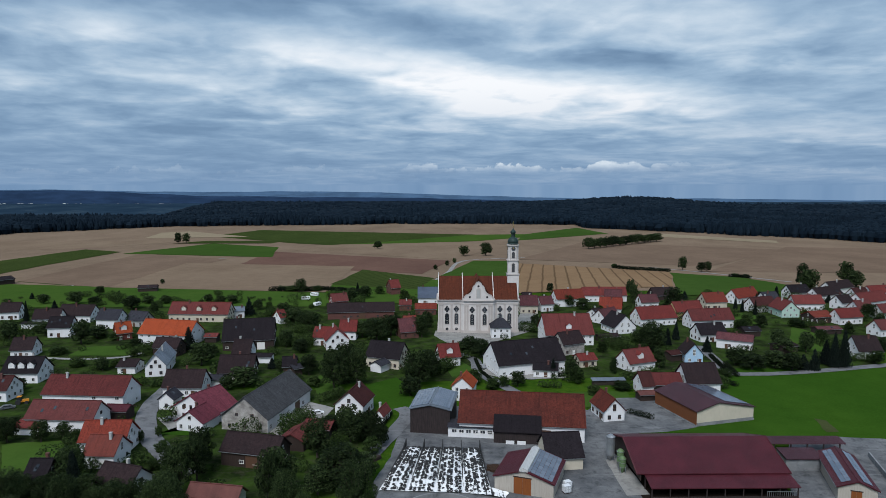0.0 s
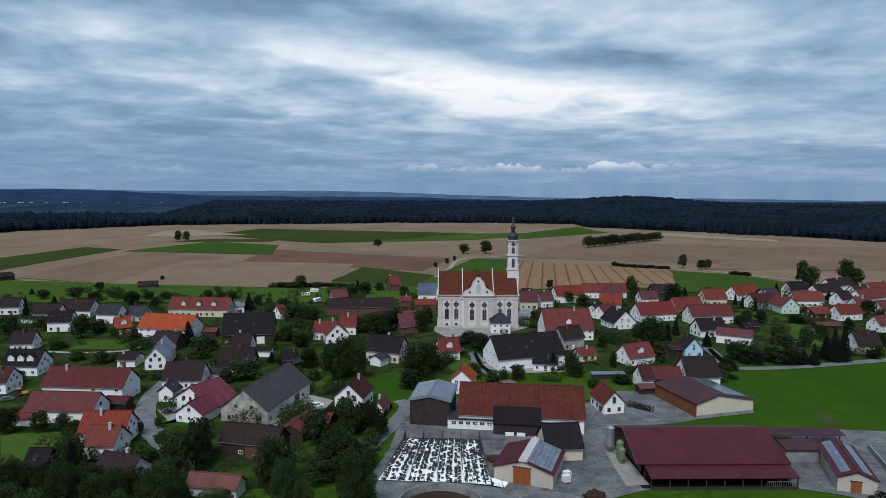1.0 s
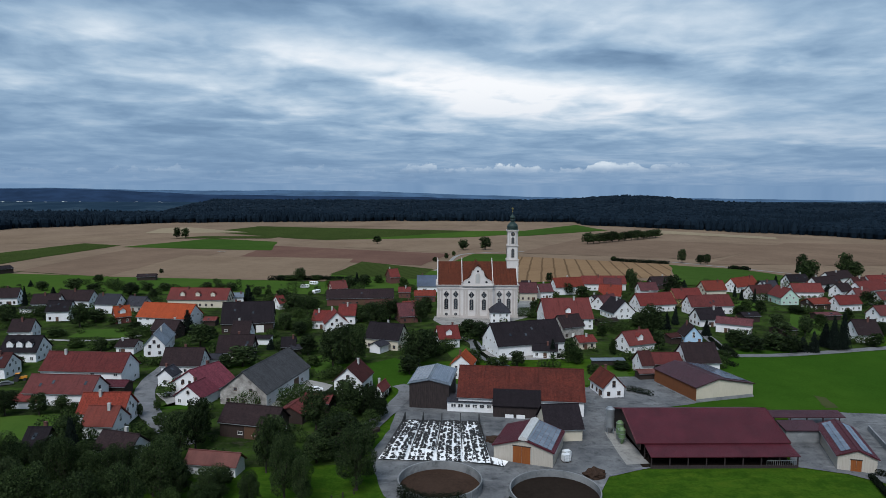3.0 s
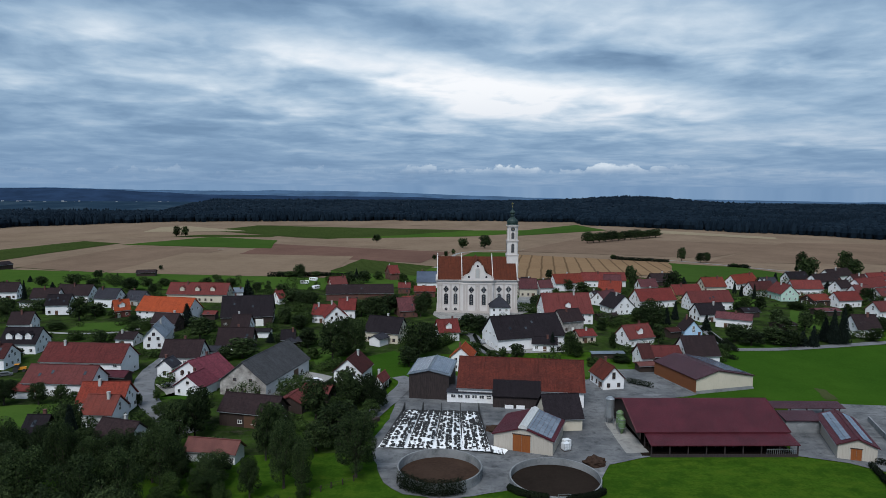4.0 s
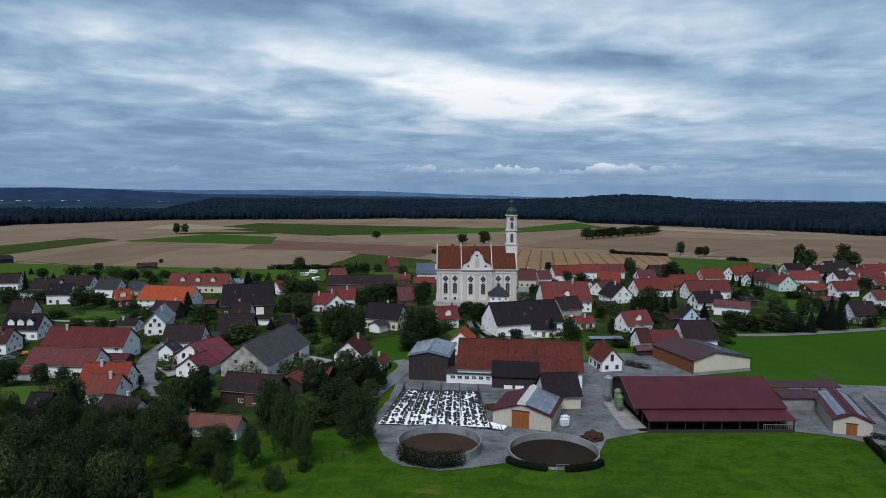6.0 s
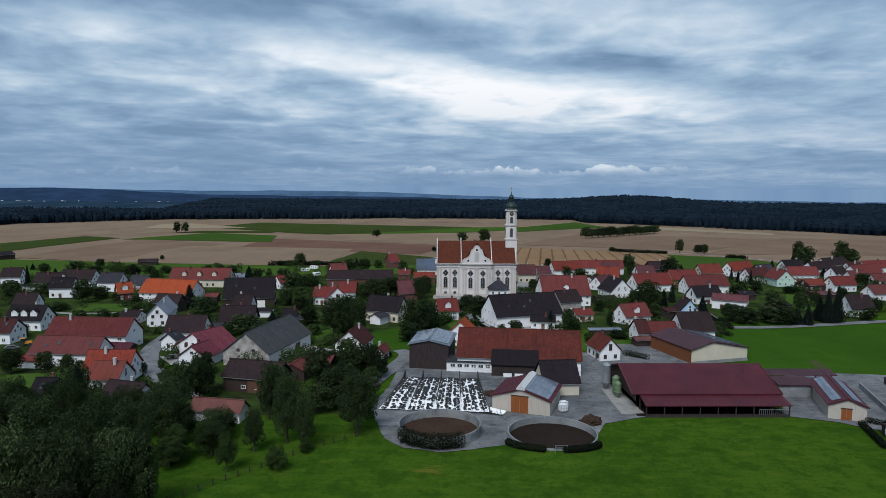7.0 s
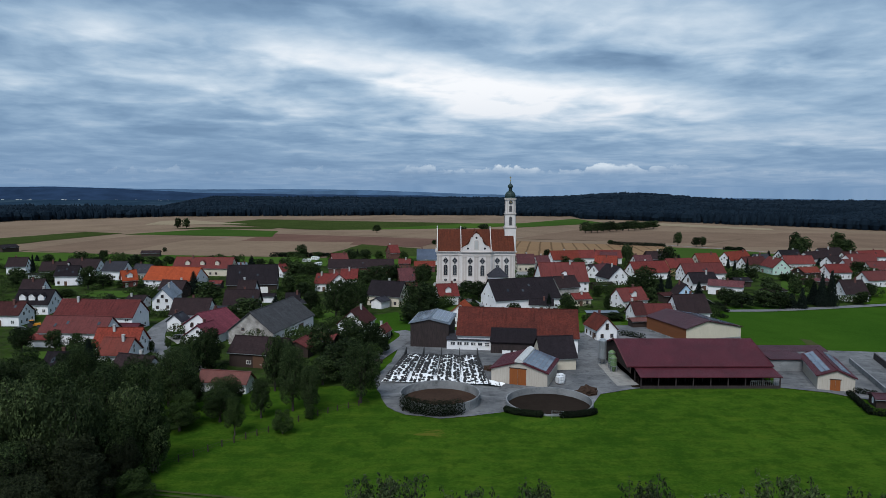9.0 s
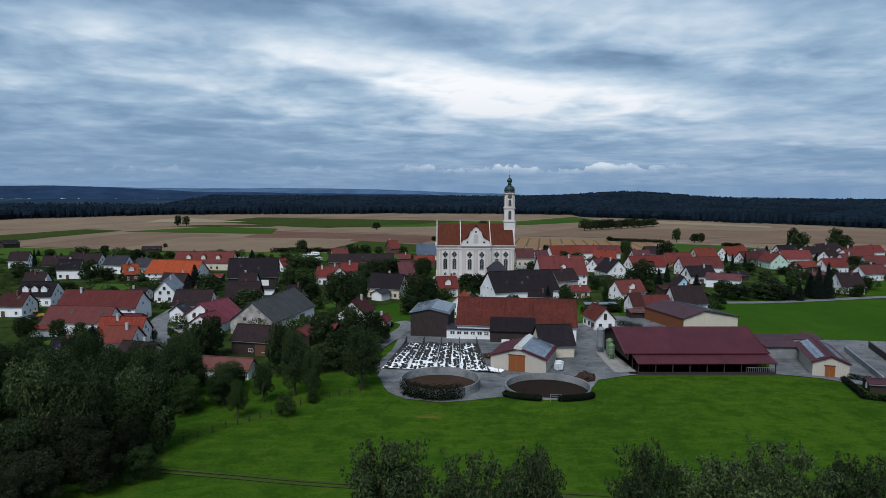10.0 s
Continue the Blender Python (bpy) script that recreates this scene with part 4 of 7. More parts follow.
def tree_meshes(kind, variant, fine):
    """Trunk and crown of a tree 10 m high and 8 m across (bushes fill their whole height)."""
    key = (kind, variant, fine)
    if key in MASTER:
        return MASTER[key]
    rng = np.random.default_rng(variant * 17 + len(kind) * 5 + 100 * fine)
    tv, tf = [], []
    cents = []
    count = (1500, 4800, 13000)[fine]
    size = (0.42, 0.23, 0.13)[fine]
    droop = 0.0
    low_bush = kind in ("shrub", "thicket")
    if kind == "conifer":
        limb(tv, tf, (0, 0, 0), (0, 0, 9.6), 0.26, 0.03)
        for i in range(9):
            z = 1.2 + i * 0.95
            r = 3.9 * (1 - z / 10.4) + 0.15
            for k in range(5):
                a = k * 1.257 + i * 0.7 + rng.uniform(-0.2, 0.2)
                cents.append((math.cos(a) * r * 0.5, math.sin(a) * r * 0.5, z, r * 0.62, r * 0.62, 0.75))
        cents.append((0, 0, 9.4, 0.3, 0.3, 0.7))
        droop = 0.3
    else:
        base = {"broad": 1.3, "willow": 0.5, "shrub": 0.2, "thicket": 0.2, "young": 2.0, "fruit": 1.4, "tall": 1.0, "near": 4.5}[kind]
        limb(tv, tf, (0, 0, -0.2), (0.1, 0.05, base + 1.2), 0.12 if low_bush else 0.32, 0.08 if low_bush else 0.2, 8)
        n_blob = {"broad": 24, "willow": 24, "shrub": 18, "thicket": 22, "young": 12, "fruit": 18, "tall": 20, "near": 18}[kind]
        mid = (base + 10) / 2
        for i in range(n_blob):
            a = i * 2.4 + rng.uniform(-0.5, 0.5)
            hgt = base + (10 - base) * (0.14 + 0.8 * (i + 0.5) / n_blob)
            spread = 4.0 * math.sqrt(max(0.05, 1 - ((hgt - mid * 0.94) / (10.6 - base) * 1.75) ** 2))
            r = rng.uniform(0.75, 1.6) * (0.8 if kind in ("near", "tall") else 1.0)
            rr = max(0.0, spread - r) * rng.uniform(0.55, 1.1)
            c = (math.cos(a) * rr, math.sin(a) * rr, min(hgt, 10 - r * 0.75))
            cents.append((*c, r * 1.12, r * 1.12, r * 0.95))
            if not low_bush:
                limb(tv, tf, (0.1, 0.05, min(base + 0.9, c[2] * 0.6)), c, 0.11, 0.03, 5)
        if kind != "near":
            cents.append((0, 0, mid, 2.2, 2.2, (10 - base) * 0.36))
        if kind in ("willow", "near"):
            droop = 1.8 if kind == "willow" else 0.35
        if kind == "young":
            count = int(count * 0.45)
        if kind == "near":
            # built in metres: 23 m high, 9 m across, an open ragged top on steep limbs
            tv, tf, cents = [], [], []
            limb(tv, tf, (0, 0, -0.3), (0.2, 0.1, 13.0), 0.42, 0.26, 8)
            for i in range(26):
                a, q = i * 2.4 + rng.uniform(-0.4, 0.4), 4.3 * math.sqrt(rng.uniform(0.02, 1))
                r = rng.uniform(0.7, 1.35)
                zt = 22.2 - 0.16 * q * q - rng.uniform(0, 2.2) - (0 if i % 3 else 2.5)
                c = (math.cos(a) * q, math.sin(a) * q, zt)
                limb(tv, tf, (0.2, 0.1, rng.uniform(10, 13)), c, 0.12, 0.03, 5)
                cents.append((*c, r, r, r * 0.85))
                cents.append((c[0] * 0.8, c[1] * 0.8, zt - 2.2, r * 1.2, r * 1.2, r * 1.1))
                cents.append((c[0] * 0.75, c[1] * 0.75, zt - 4.6, r * 1.2, r * 1.2, r * 1.2))
                for k in range(3):
                    tip = (c[0] + rng.uniform(-1.1, 1.1), c[1] + rng.uniform(-0.9, 0.9), zt + rng.uniform(0.3, 1.5))
                    limb(tv, tf, c, tip, 0.03, 0.008, 4)
                    cents.append((*tip, 0.3, 0.3, 0.45))
            count, size, droop = 15000, 0.15, 0.5
    q = leaf_cloud(rng, cents, count, size, droop)
    if low_bush:
        q[:, 2] = np.maximum(q[:, 2], 0.02)
    crown = bpy.data.meshes.new("crown")
    crown.from_pydata([tuple(v) for v in q], [], [(4 * i, 4 * i + 1, 4 * i + 2, 4 * i + 3) for i in range(len(q) // 4)])
    crown.materials.append(MATS[TREE_MAT[kind]])
    trunk = bpy.data.meshes.new("trunk")
    trunk.from_pydata(tv, [], tf)
    trunk.materials.append(MATS["bark"])
    MASTER[key] = (trunk, crown)
    return MASTER[key]


TREES = []


def tree(kind, x, y, h, w, z=None, group="village trees"):
    rng = random.Random(int(x * 31 + y * 17))
    TREES.append((x, y))
    fine = 2 if y < 142 else 1 if y < 200 or (h > 10 and y < 330) else 0
    trunk, crown = tree_meshes(kind, rng.randrange(2 if kind == "conifer" else 4), fine)
    name = "bush" if kind in ("shrub", "thicket") else "tree"
    e = thing(name, x, y, 0, TREE_LABEL[kind], name, group, z=z)
    h = max(h, 1.0)
    w = max(w, h * 0.3)
    e.matrix_basis = e.matrix_basis @ pose(0, 0, 0, 0, 0, rng.uniform(0, 360)) @ Matrix.Diagonal((w / 9, w / 9, h / 23, 1) if kind == "near" else (w / 8, w / 8, h / 10, 1))
    for nm, me in (("trunk", trunk), ("crown", crown)):
        o = new(nm, me)
        o.parent = e
    return e


# ---- the pilgrimage church ----
def church(x, y):
    e = thing("church", x, y, 0, "large white baroque church with red tiled roof and bell tower", "church")
    HX, HY, EAVE, RIDGE = 20.1, 9.3, 16.6, 27.4
    BAY, OUT = 7.3, 1.9

    def plan(grow):
        """The outline: straight ends, a middle bay that swells out on both long sides."""
        front = [(-HX - grow, -HY - grow), (-BAY - 2.6, -HY - grow)]
        for i in range(9):
            u = i / 8
            front.append((-BAY - 2.2 + u * 2.2, -HY - grow - OUT * (0.5 - 0.5 * math.cos(math.pi * u))))
        for i in range(1, 10):
            u = i / 10
            front.append((-BAY + u * 2 * BAY, -HY - grow - OUT - 0.5 * math.sin(math.pi * u)))
        front += [(-a, b) for a, b in front[10::-1]]
        back = [(-a, -b) for a, b in front]
        return front + back

    def layer(name, grow, z0, z1, material, label=""):
        bm = bmesh.new()
        prism(bm, plan(grow), z0, z1)
        return part(name, bm, material, e, label)

    layer("wall", 0, -0.5, EAVE, "church")
    layer("plinth", 0.35, -0.6, 1.5, "trim", "grey-beige stone plinth")
    layer("cornice", 0.35, EAVE - 1.9, EAVE - 1.6, "trim")
    layer("cornice", 0.55, EAVE - 0.55, EAVE - 0.2, "church")
    layer("cornice", 0.8, EAVE - 0.2, EAVE + 0.15, "trim")

    def face(xx):
        a = abs(xx)
        if a > BAY + 2.2:
            return -HY
        if a > BAY:
            return -HY - OUT * (0.5 - 0.5 * math.cos(math.pi * (BAY + 2.2 - a) / 2.2))
        return -HY - OUT - 0.5 * math.sin(math.pi * (1 - a / BAY) / 2 + 0) if a < BAY else -HY - OUT

    # pilasters with base and capital, on both long sides
    bm = bmesh.new()
    box(bm, -0.5, 0.5, -0.22, 0.3, 1.5, EAVE - 1.9)
    box(bm, -0.62, 0.62, -0.34, 0.3, 1.5, 2.3)
    box(bm, -0.62, 0.62, -0.34, 0.3, EAVE - 2.7, EAVE - 1.9)
    pil = None
    for px in (-19.3, -17.9, -13.3, -8.7, -6.6, -5.4, -0.6, 0.6, 5.4, 6.6, 8.7, 13.3, 17.9, 19.3):
        for s in (1, -1):
            m = pose(px * s, face(px) * s, 0, 0, 0, 0 if s > 0 else 180)
            pil = part("pilaster", bm, "trim", e, at=m) if pil is None else again(pil, e, m)

    # windows: tall round-headed ones below, lobed ones above, round ones at the foot of the end bays
    def arched(w, h):
        pts = [(-w / 2, 0), (w / 2, 0), (w / 2, h - w / 2)]
        pts += [(w / 2 * math.cos(a), h - w / 2 + w / 2 * math.sin(a)) for a in np.linspace(0.3, math.pi - 0.3, 6)]
        return pts + [(-w / 2, h - w / 2)]

    def lobed(r):
        return [((r * (1 + 0.16 * math.cos(4 * a))) * math.cos(a) * 0.85, (r * (1 + 0.16 * math.cos(4 * a))) * math.sin(a) * 1.1) for a in np.linspace(0, 2 * math.pi, 24, endpoint=False)]

    def round_(r):
        return [(r * math.cos(a), r * math.sin(a)) for a in np.linspace(0, 2 * math.pi, 16, endpoint=False)]

    meshes = {}

    def glazed(kind, outline, px, py, pz, rot=0, parent=e):
        if kind not in meshes:
            bm_f, bm_p = bmesh.new(), bmesh.new()
            cz = sum(b for a, b in outline) / len(outline)
            big_o = [(a * 1.28, cz + (b - cz) * 1.16) for a, b in outline]
            prism(bm_f, big_o, -0.10, 0.2, lambda a, b, c: (a, c, b))
            prism(bm_p, outline, -0.16, -0.04, lambda a, b, c: (a, c, b))
            fr = part("church_window", bm_f, "trim", parent, at=pose(px, py, pz, 0, 0, rot))
            pa = part("pane", bm_p, "glass", fr)
            bm_b = bmesh.new()
            top, bot = max(b for a, b in outline), min(b for a, b in outline)
            box(bm_b, -0.025, 0.025, -0.19, -0.1, bot, top)
            for q in np.arange(bot + 0.8, top - 0.4, 0.9):
                box(bm_b, -0.4, 0.4, -0.185, -0.1, q, q + 0.04)
            gl = part("glazing_bar", bm_b, "grey", fr)
            meshes[kind] = (fr, pa, gl)
            return
        fr, pa, gl = meshes[kind]
        f2 = again(fr, parent, pose(px, py, pz, 0, 0, rot))
        again(pa, f2, Matrix.Identity(4))
        again(gl, f2, Matrix.Identity(4))

    for px in (-15.6, -10.9, -3.1, 3.1, 10.9, 15.6):
        for s in (1, -1):
            rot = 0 if s > 0 else 180
            glazed("tall", arched(1.9, 5.4), px * s, (face(px) - 0.02) * s, 4.4, rot)
            glazed("lobe", lobed(1.3), px * s, (face(px) - 0.02) * s, 11.9, rot)
            if abs(px) > 8:
                glazed("foot", round_(0.7), px * s, (face(px) - 0.38) * s, 1.9, rot)

    # roof: long body, and a cross roof behind the middle gable
    bm = bmesh.new()
    gable_roof(bm, 2 * HX - 0.9, 2 * HY + 1.2, EAVE + 0.1, RIDGE, thick=0.4)
    part("roof", bm, "church_tile", e)
    bm = bmesh.new()
    k = (RIDGE - EAVE) / (HY + 0.6)
    hw = 7.5
    for sg in (-1, 1):
        prism(bm, [(0, RIDGE + 0.1), (sg * hw, EAVE + 0.7), (sg * hw, EAVE + 0.2), (0, RIDGE - 0.35)], -HY - OUT + 0.3, HY + OUT - 0.3, lambda a, b, c: (a, c, b))
    part("cross_roof", bm, "church_tile", e)
    # party walls that stand through the roof, with urns on them
    urn = None
    for px in (-HX + 0.15, -7.7, 7.7, HX - 0.15):
        bm = bmesh.new()
        prism(bm, [(-HY - 0.8, EAVE), (HY + 0.8, EAVE), (HY + 0.8, EAVE + 0.8), (0.5, RIDGE + 0.45), (-0.5, RIDGE + 0.45), (-HY - 0.8, EAVE + 0.8)], px - 0.18, px + 0.18, lambda a, b, c: (c, a, b))
        part("gable_wall", bm, "church", e)
        for py, pz in ((-HY - 0.4, EAVE + 0.8), (HY + 0.4, EAVE + 0.8), (0, RIDGE + 0.4)):
            if urn is None:
                b2 = bmesh.new()
                turned(b2, [(0.34, 0), (0.34, 0.2), (0.14, 0.35), (0.32, 0.7), (0.28, 0.95), (0.08, 1.15), (0.12, 1.3), (0.02, 1.5)], 10)
                urn = part("urn", b2, "church", e, at=pose(px, py, pz))
            else:
                again(urn, e, pose(px, py, pz))
    # the curved middle gables
    half = [(7.7, 0), (7.7, 0.7), (6.9, 0.9), (6.6, 1.7), (5.9, 2.4), (4.9, 2.8), (3.9, 3.5), (3.2, 4.7), (2.9, 6.0), (2.5, 7.0), (1.7, 7.3), (1.5, 8.1), (0.9, 8.8), (0.0, 9.1)]
    outline = half + [(-a, b) for a, b in half[-2::-1]]
    for s in (1, -1):
        bm = bmesh.new()
        prism(bm, outline, -0.45, 0.45, lambda a, b, c: (a, c, b))
        g_ = part("gable", bm, "church", e, "curved white baroque gable with niche", pose(0, (-HY - OUT + 0.1) * s, EAVE + 0.15, 0, 0, 0 if s > 0 else 180))
        bm = bmesh.new()
        inner = [(a * 1.06, b + 0.22) for a, b in outline]
        prism(bm, outline + inner[::-1], -0.62, 0.62, lambda a, b, c: (a, c, b))
        part("coping", bm, "trim", g_)
        for kx, kz, nm in ((-4.3, 1.6, 1), (4.3, 1.6, 1), (0, 7.0, 1)):
            b2 = bmesh.new()
            prism(b2, round_(0.55), -0.5, -0.42, lambda a, b, c: (a, c, b))
            part("round_window", b2, "glass", g_, at=pose(kx, -0.02, kz))
        b2 = bmesh.new()
        prism(b2, [(a * 1.3, b * 1.1) for a, b in arched(1.9, 4.6)], -0.55, -0.4, lambda a, b, c: (a, c, b))
        part("niche_frame", b2, "trim", g_, at=pose(0, 0, 1.0))
        b2 = bmesh.new()
        prism(b2, arched(1.7, 4.4), -0.62, -0.5, lambda a, b, c: (a, c, b))
        part("niche", b2, "grey", g_, at=pose(0, 0, 1.2))
    # tower
    TX, DZ = 18.1, 0.8

    def chamfered(w, c):
        return [(-w + c, -w), (w - c, -w), (w, -w + c), (w, w - c), (w - c, w), (-w + c, w), (-w, w - c), (-w, -w + c)]

    def stage(name, w, c, z0, z1, material="church", label=""):
        bm = bmesh.new()
        prism(bm, [(TX + a, b) for a, b in chamfered(w, c)], z0 + (DZ if z0 > 20 else 0), z1 + DZ)
        return part(name, bm, material, e, label)

    stage("tower_base", 2.95, 0.05, 17, 27.4)
    stage("tower_cornice", 3.2, 0.1, 27.4, 27.9, "trim")
    mid_st = stage("tower_stage", 2.7, 0.55, 27.9, 34.6)
    stage("tower_cornice", 3.05, 0.6, 34.6, 35.1, "trim")
    top_st = stage("tower_stage", 2.55, 0.8, 35.1, 42.2)
    stage("tower_cornice", 3.0, 0.9, 42.2, 42.9, "trim")
    for rot in (0, 90, 180, 270):
        for w, z0, hh, st in ((2.7, 29.0, 4.4, mid_st), (2.55, 36.0, 3.2, top_st)):
            b2 = bmesh.new()
            prism(b2, [(a * 1.35, b * 1.1 - 0.2) for a, b in arched(1.4, hh)], -0.12, 0.1, lambda a, b, c: (a, c, b))
            m = pose(TX, 0, 0) @ pose(0, 0, 0, 0, 0, rot) @ pose(0, -w, z0 + DZ)
            fr = part("belfry_window", b2, "trim", st, at=m)
            b2 = bmesh.new()
            prism(b2, arched(1.4, hh), -0.2, -0.1, lambda a, b, c: (a, c, b))
            part("louvre", b2, "clock", fr)
        b2 = bmesh.new()
        prism(b2, round_(1.05), -0.2, 0.1, lambda a, b, c: (a, c, b))
        m = pose(TX, 0, 0) @ pose(0, 0, 0, 0, 0, rot) @ pose(0, -2.55, 40.8 + DZ)
        ck = part("clock_face", b2, "clock", top_st, "dark round clock face", m)
        b2 = bmesh.new()
        box(b2, -0.07, 0.07, -0.26, -0.2, -0.1, 0.85)
        box(b2, -0.1, 0.6, -0.25, -0.2, -0.07, 0.07)
        part("clock_hand", b2, "gold", ck)
        for sx in (-1, 1):
            b2 = bmesh.new()
            box(b2, -0.25, 0.25, -0.12, 0.1, 35.1, 42.2)
            part("tower_pilaster", b2, "trim", top_st, at=pose(TX, 0, 0) @ pose(0, 0, 0, 0, 0, rot) @ pose(sx * 1.55, -2.55, DZ))
    b2 = bmesh.new()
    turned(b2, [(2.75, 42.9), (2.9, 43.15), (2.65, 43.5), (2.78, 44.2), (2.66, 45.0), (2.2, 45.8), (1.5, 46.4), (1.0, 46.8), (0.9, 47.1), (1.2, 47.2), (1.2, 47.35)], 20, TX)
    part("dome", b2, "copper", e, "green copper tower dome", pose(0, 0, DZ))
    b2 = bmesh.new()
    turned(b2, [(0.85, 47.35), (0.85, 48.0), (1.1, 48.1), (1.0, 48.3), (1.4, 48.9), (1.32, 49.5), (0.85, 50.1), (0.36, 50.6), (0.14, 51.2), (0.06, 52.0)], 16, TX)
    part("lantern", b2, "copper", e, "small copper lantern and bulb", pose(0, 0, DZ))
    b2 = bmesh.new()
    turned(b2, [(0.05, 51.7), (0.3, 51.95), (0.3, 52.15), (0.05, 52.4)], 8, TX)
    box(b2, TX - 0.07, TX + 0.07, -0.07, 0.07, 52.3, 54.6)
    box(b2, TX - 0.55, TX + 0.55, -0.07, 0.07, 53.6, 53.8)
    part("cross", b2, "gold", e, "gilded cross on a ball", pose(0, 0, DZ))


tiles("church_tile", (0.125, 0.034, 0.018), (0.060, 0.023, 0.016))
church(20.6, 334.6)

# houses and barns
house(-236.2, 360.7, 11, 10.7, 10.0, 5, 9, 'white', 'brown')
house(-206.0, 344.6, 8, 14.0, 10.0, 4.5, 8, 'white', 'brown')
house(-195.6, 354.5, -5, 19.5, 11.0, 4.5, 8.5, 'white', 'brown')
house(-184.2, 318.9, 8, 11.4, 10.0, 5.5, 8.5, 'white', 'dark')
house(-169.7, 338.5, -7, 12.7, 10.0, 5.5, 8.5, 'white', 'grey')
house(-157.1, 342.9, -17, 11.6, 9.0, 4, 7, 'grey', 'grey')
house(-151.7, 312.9, 36, 7.5, 9.0, 4, 8, 'red', 'orange', dormers=1)
house(-124.8, 304.7, -12, 27.0, 13.7, 5, 10.8, 'white', 'orange', panes='barn')
house(-129.3, 356.6, -3, 33.4, 12.0, 5, 9.5, 'cream', 'red', dormers=3)
house(-86.1, 298.8, 11, 23.0, 19.1, 4.5, 12.6, 'wood', 'dark', panes='barn')
house(-81.2, 273.4, 0, 8.1, 10.3, 4.5, 8.9, 'white', 'brown')
house(-84.6, 348.8, 47, 4.9, 8.0, 4, 7, 'white', 'red')
house(-178.4, 281.1, 7, 9.6, 10.0, 4, 7.5, 'white', 'brown')
house(-154.9, 244.9, 0, 14.3, 11.0, 4.6, 9, 'white', 'dark', dormers=3)
house(-150.2, 223.2, 0, 9.5, 10.0, 4.0, 8, 'white', 'brownred')
house(-115.3, 216.5, -4, 28.5, 12.0, 5, 10.1, 'white', 'redtile', panes='barn')
house(-111.6, 195.7, -4, 21.8, 10.3, 4, 8.4, 'white', 'redtile', panes='barn')
house(-99.7, 203.2, -4, 7.8, 6.0, 3.2, 4.5, 'wood', 'redmetal', panes='none')
house(-110.0, 258.2, -78, 20.8, 8.5, 5, 9, 'white', 'metal')
house(-121.1, 256.2, 0, 7.8, 9.0, 3, 5, 'white', 'brown')
house(-116.5, 282.1, -11, 12.2, 8.0, 4.5, 7, 'wood', 'brown')
house(-88.3, 229.2, 0, 14.2, 11.0, 4, 7.5, 'white', 'brown')
house(-73.2, 205.5, 62, 12.5, 17.8, 3.2, 8.5, 'white', 'pink')
house(-71.9, 195.3, 75, 9.0, 10.0, 3, 6.5, 'white', 'pink')
house(-87.7, 213.4, 82, 6.1, 6.0, 3.5, 6, 'white', 'grey')
house(-90.2, 178.3, 2, 13.1, 10.0, 4, 8.5, 'white', 'redorange')
house(-86.5, 169.8, -3, 8.9, 9.4, 3.6, 7.6, 'white', 'redorange')
house(-95.3, 155.9, 0, 5.9, 9.0, 3, 7, 'wood', 'dark')
house(-73.4, 151.7, -18, 11.1, 8.1, 4, 7.4, 'white', 'brown')
house(-49.5, 146.6, -10, 13.1, 5.5, 2.5, 4.8, 'white', 'pinkmetal', panes='none')
house(-47.0, 169.9, -14, 16.7, 8.9, 4, 7.8, 'wood', 'brown', panes='barn')
house(-53.3, 206.6, 77, 31.0, 16.1, 4.2, 10.5, 'stone', 'slate', panes='barn', side='white')
house(-33.5, 189.6, -10, 8.8, 8.0, 3, 4.5, 'wood', 'redtile', panes='none')
house(-38.3, 181.6, 77, 10.0, 8.3, 3, 5, 'wood', 'redtile', panes='none')
house(-25.7, 207.6, 79, 12.1, 10.1, 4.5, 9, 'white', 'brownred')
house(-16.0, 200.0, 75, 7.2, 3.5, 2.8, 5, 'white', 'red')
house(0.2, 198.1, 82, 17.7, 12.8, 7.6, 9, 'darkwood', 'metal', panes='none', solar=2)
house(26.5, 192.8, -7, 37.0, 17.0, 4.6, 11.8, 'white', 'rusttile', panes='barn', skylights=0)
house(10.3, 223.5, 77, 9.0, 8.0, 5, 8.5, 'white', 'orange')
house(34.1, 169.8, 5, 10.3, 11.5, 3.4, 8.3, 'cream', 'dark', panes='none')
house(24.5, 157.6, 70, 15.0, 15.2, 3.8, 6.2, 'creamboard', 'redmetal', panes='none', ridge_light=1, solar=1, gate=(4.2, 4.2, 0.3))
house(55.5, 204.8, -79, 10.9, 7.7, 3.4, 7.4, 'white', 'rusttile')
house(102.3, 156.7, 72, 21.7, 9.0, 3.6, 5.4, 'creamboard', 'redmetal', panes='none', solar=3, gate=(2.2, 2.8, 0.2))
house(-76.3, 249.6, 4, 13.7, 12.0, 3.5, 7, 'wood', 'brown')
house(-57.5, 254.6, 10, 5.9, 9.0, 3.5, 6.5, 'wood', 'dark')
house(-19.7, 265.3, -20, 15.5, 11.5, 5, 9.9, 'cream', 'dark')
house(-46.0, 295.8, -73, 12.0, 11.0, 5, 9, 'white', 'red')
house(-52.3, 302.2, -8, 9.3, 9.0, 4.5, 7.5, 'white', 'red')
house(-42.5, 313.3, 0, 8.7, 10.0, 5, 8.5, 'white', 'red')
house(-43.1, 365.7, 7, 37.5, 14.0, 4, 8, 'brick', 'brown', panes='barn')
house(-60.4, 394.5, 27, 10.3, 9.0, 5, 8.5, 'red', 'red')
house(-14.7, 317.7, 18, 9.7, 12.0, 4, 8, 'brick', 'pinkbrown')
house(-31.3, 451.1, 25, 7.5, 11.0, 5.5, 9, 'brick', 'red')
house(-6.4, 412.4, 1, 13.2, 13.0, 4.5, 7, 'white', 'bluemetal')
